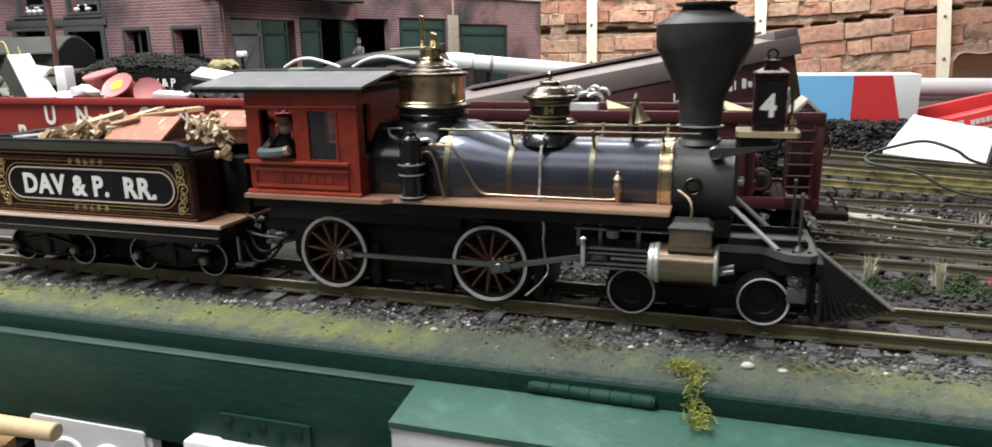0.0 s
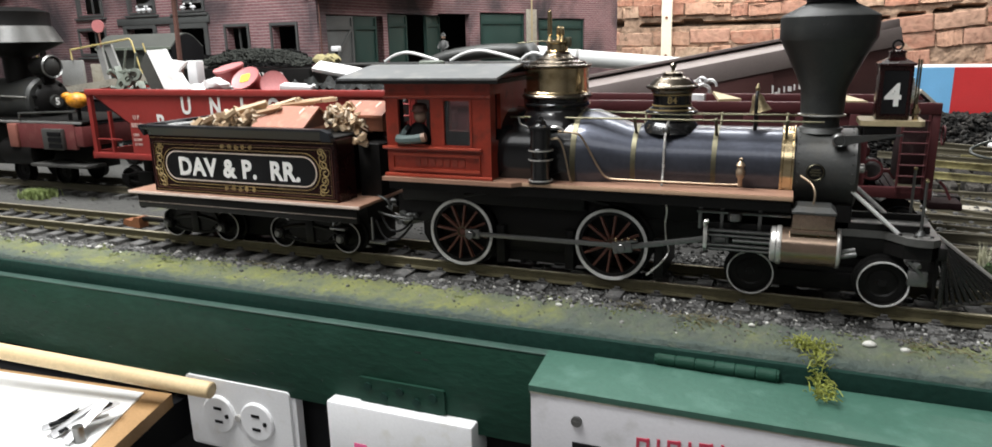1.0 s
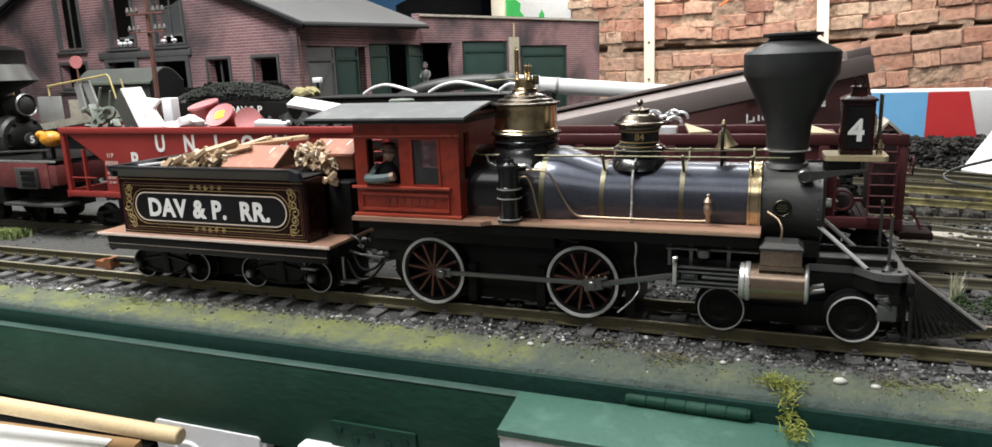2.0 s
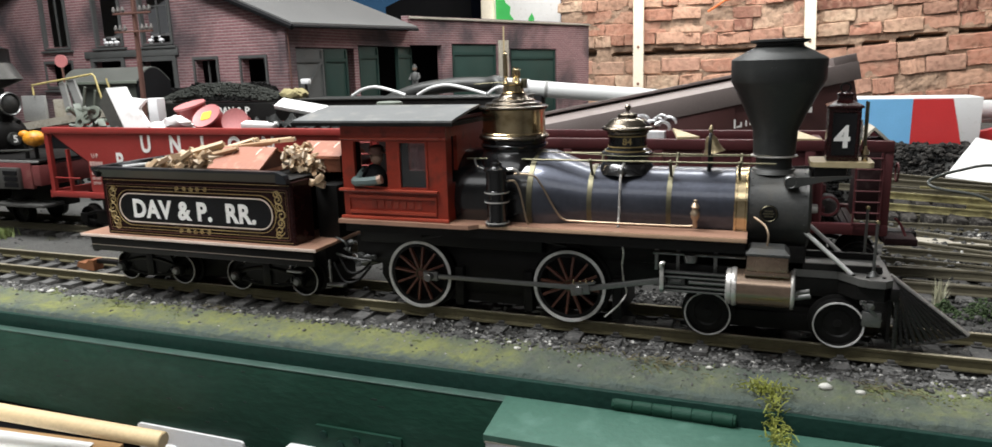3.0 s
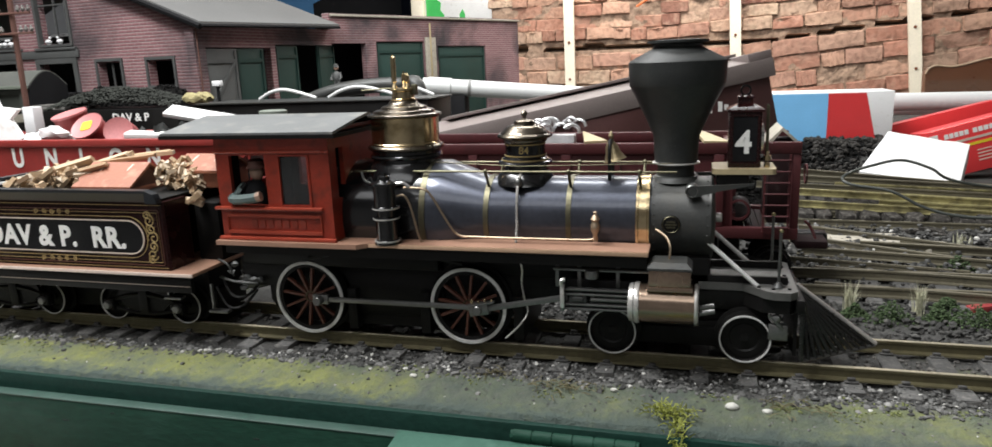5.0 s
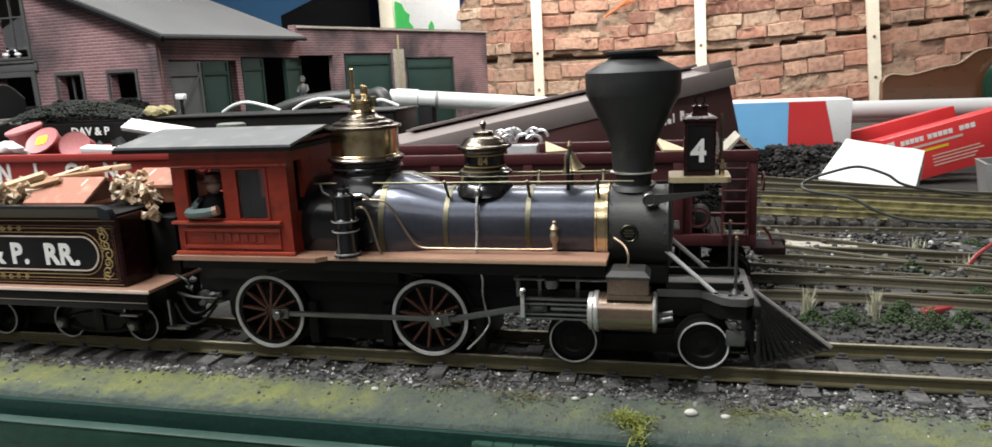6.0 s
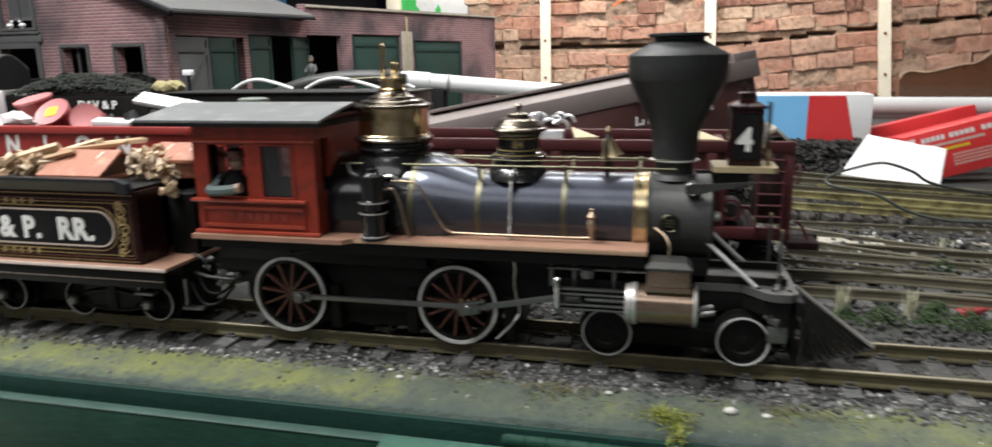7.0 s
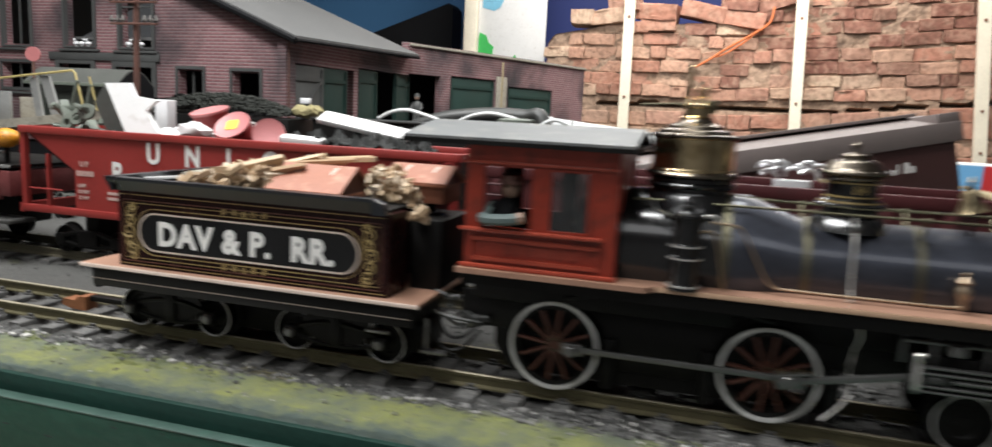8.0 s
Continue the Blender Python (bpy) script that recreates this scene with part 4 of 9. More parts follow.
part("sand_cap", lathe(B(), [(0, 0.1336), (0.0142, 0.1336), (0.0148, 0.1345), (0.0148, 0.1352), (0.0172, 0.1362), (0.0183, 0.137), (0.0185, 0.1378), (0.0178, 0.1386), (0.0162, 0.139), (0.0158, 0.1398), (0.0142, 0.1408), (0.0128, 0.1426), (0.0112, 0.1438), (0.0086, 0.1446), (0.007, 0.145), (0.0068, 0.1462), (0.0074, 0.1468), (0.0066, 0.1475), (0.003, 0.148), (0.0014, 0.1488), (0.0013, 0.15), (0.0022, 0.1515), (0.0022, 0.1525), (0.0012, 0.1538), (0, 0.1541)], AT, 44), GUNMETAL, sand, "stepped dark cap with a finial")
b = letters("84", 0.0066, 0.0002, Matrix.Translation((sx - 0.0012, -0.0137, 0.1266)) @ pose(0, 0, 0, 90, 0, 8), 0.0001)
part("dome_number", b, GOLD, sand, "gold painted numerals")

# bell
BELLX = 0.092
BELLBRASS = mat("dull_bell_brass", (0.3, 0.24, 0.14), 0.4, 0.8, 0.25, bump=0.1)
bell = part("bell", lathe(B(), [(0, 0.1225), (0.0022, 0.1223), (0.0034, 0.1205), (0.0042, 0.1165), (0.0058, 0.1132), (0.0066, 0.1122), (0.0058, 0.1122), (0.004, 0.115), (0, 0.121)], Matrix.Translation((BELLX, 0, 0.009)) @ Matrix.Translation((0, 0, 0.117)) @ pose(0, 0, 0, 0, -14, 0) @ Matrix.Diagonal((1.15, 1.15, 1.15, 1)) @ Matrix.Translation((0.001, 0, -0.117)), 24), BELLBRASS, loco, "dull brass bell")
b = B()
for s in (-1, 1):
    tube(b, bend([(BELLX, s * 0.0085, 0.109), (BELLX, s * 0.009, 0.124), (BELLX, s * 0.006, 0.1325), (BELLX, 0, 0.134)], 4), 0.0012, 7)
part("bell_yoke", b, BLACK, bell)
part("bell_finial", lathe(B(), [(0, 0.131), (0.0016, 0.131), (0.0012, 0.135), (0.0018, 0.1365), (0.001, 0.1385), (0, 0.14)], Matrix.Translation((BELLX, 0, 0)), 10), BELLBRASS, bell)

# handrails
for s in (-1, 1):
    hr = part("handrail", tube(B(), [(-0.079, s * 0.0225, 0.1165), (0.134, s * 0.0225, 0.1165)], 0.00075, 8), OLDBRASS, loco)
    for x in (0.0135, 0.068, 0.112):
        b = B()
        cyl(b, (x, s * 0.0155, 0.106), (x, s * 0.0225, 0.1165), 0.001, n=8)
        ball(b, (x, s * 0.0225, 0.1165), 0.0018, 1)
        part("stanchion", b, OLDBRASS, hr)
part("bell_cord", tube(B(), [(-0.08, -0.004, 0.1225), (0.036, -0.019, 0.1195), (0.1327, -0.0125, 0.1205)], 0.0003, 6), OLDBRASS, loco)

# headlamp and its shelf
shelf = part("lamp_shelf", plate(B(), [(p[0], p[1]) for p in stadium(0.1545, 0.1912, -0.0158, 0.0158, 4, 0.004)], 0.1142, 0.1174), SHELFWOOD, loco, "cream-coloured wooden lamp shelf")
for s in (-1, 1):
    b = B()
    prism(b, [(0.1415, 0.1088), (0.16, 0.1097), (0.178, 0.1108), (0.178, 0.1096), (0.16, 0.1062), (0.1435, 0.1018)], s * 0.0275, s * 0.0262)
    cyl(b, (0.143, s * 0.018, 0.1057), (0.143, s * 0.027, 0.1057), 0.004, n=18)
    cyl(b, (0.143, s * 0.027, 0.1057), (0.143, s * 0.0276, 0.1057), 0.0022, n=14)
    part("lamp_bracket", b, SMOKEBOX, loco)
    part("bracket_ring", lathe(B(), [(0.0028, 0.027), (0.0034, 0.0276), (0.004, 0.027)], Matrix.Translation((0.143, 0, 0.1057)) @ pose(0, 0, 0, 90 if s < 0 else -90, 0, 0), 20), DULLSTEEL, loco)
b = B()
box(b, 0.157, 0.176, -0.014, 0.014, 0.105, 0.1142, 0.001)
part("shelf_block", b, BLACK, shelf)
lamp = part("headlamp", box(B(), 0.1636, 0.1824, -0.0094, 0.0094, 0.1174, 0.151, 0.0006), MAROONBODY, loco, "tall square black and maroon headlamp box")
for s in (-1, 1):
    part("side_window", box(B(), 0.1662, 0.1798, s * 0.0094, s * 0.0099, 0.1215, 0.1478), DARK, lamp)
b = B()
ring_line(b, [(0.165, 0.12), (0.181, 0.12), (0.181, 0.149), (0.165, 0.149)], -0.0103, -0.0094, 0.0012)
part("side_moulding", b, MAROONBODY, lamp)
part("lamp_number", letters("4", 0.019, 0.0002, on_side(0.1677, -0.0102, 0.1266, 0.95), 0.00055), WHITE, lamp, "white numeral four")
b = B()
lathe(b, [(0, 0.1508), (0.0148, 0.1508), (0.0148, 0.1522), (0.0135, 0.1528), (0.0062, 0.1555), (0.0058, 0.1585), (0.007, 0.1588), (0.007, 0.1596), (0.0035, 0.1605), (0, 0.1608)], Matrix.Translation((0.173, 0, 0)) @ pose(0, 0, 0, 0, 0, 45), 4)
part("lamp_roof", b, MAROONBODY, lamp)
part("lamp_ring", lathe(B(), [(0.0022, -0.0006), (0.0034, -0.0006), (0.0034, 0.0006), (0.0022, 0.0006), (0.0022, -0.0006)], Matrix.Translation((0.173, 0, 0.1632)) @ pose(0, 0, 0, 90, 0, 0), 20), BLACK, lamp)
part("lamp_lens", lathe(B(), [(0, 0.0025), (0.006, 0.0018), (0.0075, 0.0), (0.0082, 0.0015), (0.0086, 0)], Matrix.Translation((0.1824, 0, 0.135)) @ ALONG, 24), STEEL, lamp)
for y in (-0.006, 0.004):
    part("lamp_flag_rod", cyl(B(), (0.1862, y, 0.1174), (0.1862, y, 0.1545), 0.0006, n=6), OLDBRASS, shelf)
b = B()
for z, r in ((0.1174, 0.0018), (0.1215, 0.0024), (0.124, 0.0012)):
    cyl(b, (0.1862, -0.006, z), (0.1862, -0.006, z + 0.003), r, n=12)
part("lamp_fitting", b, BRASS, shelf)

# running boards and frame
COPPEREDGE = mat("bright_copper_edge", (0.55, 0.36, 0.24), 0.32, 0.2, 0.12, bump=0.05)
for s in (-1, 1):
    b = B()
    plate(b, [(-0.1745, s * 0.052), (-0.068, s * 0.052), (-0.062, s * 0.046), (0.119, s * 0.046), (0.119, s * 0.024), (-0.1745, s * 0.024)], 0.0692, 0.0722)
    part("running_board", b, DECKWOOD, loco, "pale copper-coloured wooden footboard")
    part("board_edge", box(B(), -0.062, 0.1188, s * 0.046, s * 0.0464, 0.0694, 0.072, 0.0001), COPPEREDGE, loco, "bright copper-coloured edge")
    part("board_valance", box(B(), -0.1735, 0.118, s * 0.0435, s * 0.042, 0.0615, 0.068), BLACK, loco)
b = B()
for s in (-1, 1):
    box(b, -0.18, 0.2, s * 0.016, s * 0.019, 0.03, 0.052, 0.0005)
box(b, -0.17, -0.02, -0.03, 0.03, 0.05, 0.068, 0.001)
box(b, -0.1, -0.02, -0.022, 0.022, 0.014, 0.05, 0.001)
box(b, -0.02, 0.12, -0.02, 0.02, 0.045, 0.066, 0.001)
part("main_frame", b, BLACK, loco)
# Black blocks added under the engine, to darken the space between its wheels.
b = B()
prism(b, [(-0.158, 0.048), (-0.158, 0.02), (-0.148, 0.005), (-0.008, 0.005), (0.002, 0.016), (0.03, 0.02), (0.03, 0.046)], -0.0185, 0.0185)
part("ash_pan", b, BLACK, loco)
for x in (-0.087, -0.032, 0.034):
    part("brake_hanger", box(B(), x - 0.0035, x + 0.0035, -0.028, 0.028, 0.004, 0.034, 0.0008), BLACK, loco)
for s in (-1, 1):
    part("spring_gear", tube(B(), bend([(-0.112, s * 0.037, 0.058), (-0.08, s * 0.037, 0.064), (-0.055, s * 0.037, 0.0655), (-0.03, s * 0.037, 0.063), (0.0, s * 0.037, 0.058)], 5), 0.0016, 6), BLACK, loco)

# cab


def wall_with_holes(bm, x0, x1, z0, z1, holes, y0, y1, m=None):
    """A wall in the x-z plane, with rectangular holes through it."""
    xs = sorted({x0, x1, *[h[0] for h in holes], *[h[1] for h in holes]})
    zs = sorted({z0, z1, *[h[2] for h in holes], *[h[3] for h in holes]})
    cell = {}
    for i in range(len(xs) - 1):
        for j in range(len(zs) - 1):
            cx, cz = (xs[i] + xs[i + 1]) / 2, (zs[j] + zs[j + 1]) / 2
            cell[i, j] = not any(h[0] < cx < h[1] and h[2] < cz < h[3] for h in holes)
    vert = {}

    def v(i, j, k):
        if (i, j, k) not in vert:
            vert[i, j, k] = bm.verts.new((xs[i], (y0, y1)[k], zs[j]))
        return vert[i, j, k]
    for (i, j), full in cell.items():
        if not full:
            continue
        bm.faces.new((v(i, j, 0), v(i + 1, j, 0), v(i + 1, j + 1, 0), v(i, j + 1, 0)))
        bm.faces.new((v(i, j, 1), v(i, j + 1, 1), v(i + 1, j + 1, 1), v(i + 1, j, 1)))
        for di, dj, a, c in ((-1, 0, (i, j), (i, j + 1)), (1, 0, (i + 1, j), (i + 1, j + 1)), (0, -1, (i, j), (i + 1, j)), (0, 1, (i, j + 1), (i + 1, j + 1))):
            if not cell.get((i + di, j + dj), False):
                bm.faces.new((v(*a, 0), v(*a, 1), v(*c, 1), v(*c, 0)))
    if m is not None:
        bmesh.ops.transform(bm, matrix=m, verts=list(vert.values()))
    return bm


yz = Matrix(((0, 1, 0, 0), (1, 0, 0, 0), (0, 0, 1, 0), (0, 0, 0, 1)))
b = plate(B(), [(-0.171, -0.043), (-0.086, -0.043), (-0.086, 0.043), (-0.171, 0.043)], 0.0724, 0.0745)
cab = part("cab", b, BLACK, loco, "red painted wooden cab")
for s in (-1, 1):
    part("cab_side", wall_with_holes(B(), -0.1715, -0.0855, 0.0722, 0.146, [(-0.161, -0.1335, 0.0965, 0.1305), (-0.1235, -0.1005, 0.0965, 0.1305)], s * 0.046, s * 0.043), CABRED, cab)
part("cab_front", wall_with_holes(B(), -0.043, 0.043, 0.0722, 0.1475, [(-0.036, -0.026, 0.1, 0.134), (0.026, 0.036, 0.1, 0.134)], -0.0885, -0.0855, yz), CABRED, cab)
part("cab_back", wall_with_holes(B(), -0.043, 0.043, 0.0722, 0.1475, [(-0.026, 0.026, 0.0722, 0.138)], -0.1715, -0.1685, yz), CABRED, cab)
roof_prof = [(-0.0525, 0.1445), (-0.0525, 0.1463), (-0.036, 0.1493), (-0.018, 0.1523), (0, 0.1548), (0.018, 0.1523), (0.036, 0.1493), (0.0525, 0.1463), (0.0525, 0.1445), (0.036, 0.1475), (0.018, 0.1505), (0, 0.153), (-0.018, 0.1505), (-0.036, 0.1475)]
b = B()
prism(b, roof_prof, -0.2085, -0.0775, yz)
part("cab_roof", b, ROOFGREY, cab, "low-pitched grey roof")
b = B()
prism(b, [(-0.0532, 0.1422), (-0.0532, 0.1448), (0.0532, 0.1448), (0.0532, 0.1422)], -0.2095, -0.0768, yz)
part("roof_edge", b, BLACK, cab, "black roof edge")
b = B()
lathe(b, [(0.0, 0.1545), (0.0085, 0.154), (0.0085, 0.1563), (0.007, 0.1571), (0, 0.1575)], Matrix.Translation((-0.16, 0.012, 0)) @ Matrix.Diagonal((1.3, 1, 1, 1)), 20)
part("roof_hatch", b, GREYGREEN, cab, "small oval roof ventilator")
for s in (-1, 1):
    b = B()
    ring_line(b, [(-0.1665, 0.0768), (-0.094, 0.0768), (-0.094, 0.0905), (-0.1665, 0.0905)], s * 0.0475, s * 0.046, 0.0022)
    part("panel_moulding", b, CABLINE, cab)
    part("window_sill", box(B(), -0.174, -0.092, s * 0.046, s * 0.0495, 0.0935, 0.0957, 0.0006), CABLINE, cab)
    part("base_moulding", box(B(), -0.1735, -0.084, s * 0.046, s * 0.0488, 0.0723, 0.0748, 0.0006), CABLINE, cab)
    part("top_moulding", box(B(), -0.1725, -0.0845, s * 0.046, s * 0.0478, 0.132, 0.1336, 0.0004), CABLINE, cab)
    b = B()
    ring_line(b, [(-0.124, 0.096), (-0.1, 0.096), (-0.1, 0.131), (-0.124, 0.131)], s * 0.0468, s * 0.0445, 0.002)
    part("window_sash", b, CABRED, cab)
    part("window_pane", box(B(), -0.1225, -0.1015, s * 0.0448, s * 0.0452, 0.0975, 0.1295), GLASS, cab)
for i in range(7):
    part("panel_letter", box(B(), -0.1475 + i * 0.0062, -0.1435 + i * 0.0062, -0.0466, -0.046, 0.0815, 0.0868), FADEDGOLD, cab, "faded gold letter bar")
# Near-black sheets added inside the cab, to put shade behind its windows.
part("cab_lining", wall_with_holes(B(), -0.0405, 0.0405, 0.0746, 0.1445, [(-0.036, -0.026, 0.1, 0.134), (0.026, 0.036, 0.1, 0.134)], -0.0898, -0.0888, yz), DARK, cab, "near-black sheet putting shade inside the cab")
part("cab_lining", wall_with_holes(B(), -0.0405, 0.0405, 0.0746, 0.1445, [(-0.026, 0.026, 0.0746, 0.138)], -0.1682, -0.1672, yz), DARK, cab, "near-black sheet putting shade inside the cab")
part("cab_lining", wall_with_holes(B(), -0.168, -0.089, 0.0746, 0.142, [(-0.161, -0.1335, 0.0965, 0.1305), (-0.1235, -0.1005, 0.0965, 0.1305)], 0.0412, 0.0424), DARK, cab, "near-black sheet putting shade inside the cab")
part("backhead", lathe(B(), [(0, -0.112), (0.029, -0.112), (0.031, -0.11), (0.031, -0.0886), (0, -0.0886)], XL, 32), BLACK, cab)
b = B()
for i in range(6):
    cyl(b, (-0.113, -0.018 + 0.007 * i, 0.085 + 0.006 * (i % 3)), (-0.1165, -0.018 + 0.007 * i, 0.085 + 0.006 * (i % 3)), 0.0026, n=12)
part("gauge", b, BRASS, cab)

# engine driver figurine in the window
b = B()
ball(b, (-0.148, -0.034, 0.0945), 0.0105, 2, (0.95, 0.75, 1.4))
ball(b, (-0.146, -0.034, 0.1135), 0.0052, 2, (1, 0.9, 1.2))
lathe(b, [(0.0, 0.117), (0.0072, 0.1165), (0.0056, 0.1185), (0.0056, 0.1212), (0.0035, 0.1226), (0, 0.123)], Matrix.Translation((-0.146, -0.034, 0)), 16)
tube(b, bend([(-0.153, -0.037, 0.105), (-0.158, -0.043, 0.0985), (-0.1555, -0.05, 0.0968), (-0.1415, -0.0515, 0.0978), (-0.1335, -0.0505, 0.0995)], 4), 0.0033, 8)
box(b, -0.155, -0.139, -0.04, -0.026, 0.0705, 0.088, 0.002)
for f in b.faces:
    c = f.calc_center_median()
    f.material_index = 1 if (0.1085 < c.z < 0.1165 and c.y < -0.033) or (c.x > -0.1365 and c.y < -0.048) else 2 if c.z > 0.1165 else 3 if c.y > -0.0425 and c.x > -0.155 else 0
b.transform(Matrix.Translation((-0.003, 0.001, 0.004)))
solid("figurine", b, [TEAL, SKIN, TREEBROWN, DARK], (-0.147, -0.034, 0.0745), "painted figure in dark waistcoat and teal sleeves at the cab window", "figurine")


# wheels
def ring_z(bm, r0, r1, y0, y1, n=40):
    lathe(bm, [(r0, y0), (r1, y0), (r1, y1), (r0, y1), (r0, y0)], pose(0, 0, 0, 90, 0, 0), n)


def driver_meshes():
    t = B()
    ring_z(t, 0.0244, 0.0266, 0.0034, 0.0045)
    tyre = mesh_of("tyre", t, TYREWHITE)
    t = B()
    ring_z(t, 0.0215, 0.0292, -0.0058, -0.0042, 40)
    ring_z(t, 0.0218, 0.0267, -0.0045, 0.0034, 40)
    flange = mesh_of("flange", t, BLACK)
    t = B()
    for i in range(12):
        a = 2 * math.pi * i / 12 + 0.13
        m_ = pose(0, 0, 0, 0, math.degrees(a), 0)
        box(t, 0.004, 0.0242, -0.0028, 0.0006, -0.00085, 0.00085, 0.0003, m_)
    ring_z(t, 0.022, 0.0246, -0.0034, 0.0002)
    spokes = mesh_of("spokes", t, SPOKERED)
    t = B()
    lathe(t, [(0, 0.002), (0.0022, 0.002), (0.0024, 0.0014), (0.0052, 0.0012), (0.0058, 0.0002), (0.0058, -0.004), (0, -0.004)], pose(0, 0, 0, 90, 0, 0), 24)
    lathe(t, [(0.003, 0.0013), (0.0036, 0.0018), (0.0042, 0.0013)], pose(0, 0, 0, 90, 0, 0), 24)
    hub = mesh_of("hub", t, SPOKERED)
    return tyre, flange, spokes, hub


TYRE, FLANGE, SPOKES, HUB = driver_meshes()
b = B()
ring_z(b, 0.0034, 0.0042, 0.0012, 0.0024, 20)
AXLERING = mesh_of("axle_ring", b, OLDBRASS)
for x in (-0.1189, 0.0):
    for s in (-1, 1):
        wheel = part("driving_wheel", HUB, SPOKERED, loco, "spoked driving wheel with white tyre", at=(x, s * 0.0262, 0.0267))
        for nm, me in (("tyre", TYRE), ("flange", FLANGE), ("spokes", SPOKES)):
            o = part(nm, me, BLACK, wheel, at=(x, s * 0.0262, 0.0267))
        part("axle_ring", AXLERING, OLDBRASS, wheel, at=(x, s * 0.0262, 0.0267))
        if s > 0:
            wheel.rotation_euler = (0, 0, math.pi)
        else:
            wheel.rotation_euler = (0, 0, 0)
    part("axle", cyl(B(), (x, -0.024, 0.0267), (x, 0.024, 0.0267), 0.0035, n=12), DULLSTEEL, loco)


def pony_meshes(r, w=0.001):
    t = B()
    ring_z(t, r - w, r - 0.0001, 0.0037, 0.0046, 36)
    rim = mesh_of("tyre", t, TYREWHITE)
    t = B()
    lathe(t, [(0, 0.0014), (0.0024, 0.0014), (0.0026, 0.0004), (r * 0.55, -0.0004), (r * 0.62, 0.0004), (r - 0.0012, 0.0002), (r - 0.0012, 0.0037), (r, 0.0037), (r, -0.004), (r + 0.0024, -0.0045), (r + 0.0024, -0.006), (0, -0.006)], pose(0, 0, 0, 90, 0, 0), 36)
    box(t, -0.0022, 0.0022, -0.0017, -0.001, -0.0022, 0.0022)
    disc = mesh_of("disc", t, BLACK)
    return rim, disc


RIM, DISC = pony_meshes(0.0152)


def disc_wheel(parent, x, s, r, rim, disc, y=0.0255):
    w = part("wheel", disc, BLACK, parent, "black disc wheel with a bright rim", at=(x, s * y, r))
    part("tyre", rim, TYREWHITE, w, at=(x, s * y, r))
    if s > 0:
        w.rotation_euler = (0, 0, math.pi)


for x in (0.0957, 0.1759):
    for s in (-1, 1):
        disc_wheel(loco, x, s, 0.0152, RIM, DISC)
    part("axle", cyl(B(), (x, -0.022, 0.0152), (x, 0.022, 0.0152), 0.0025, n=10), DULLSTEEL, loco)
b = B()
box(b, 0.09, 0.182, -0.013, 0.013, 0.017, 0.027, 0.001)
for s in (-1, 1):
    box(b, 0.088, 0.184, s * 0.0135, s * 0.016, 0.0125, 0.021, 0.0006)
# Added block, darkening the space between the leading wheels.
box(b, 0.108, 0.164, -0.018, 0.018, 0.0045, 0.0168, 0.001)
part("pony_truck", b, BLACK, loco)

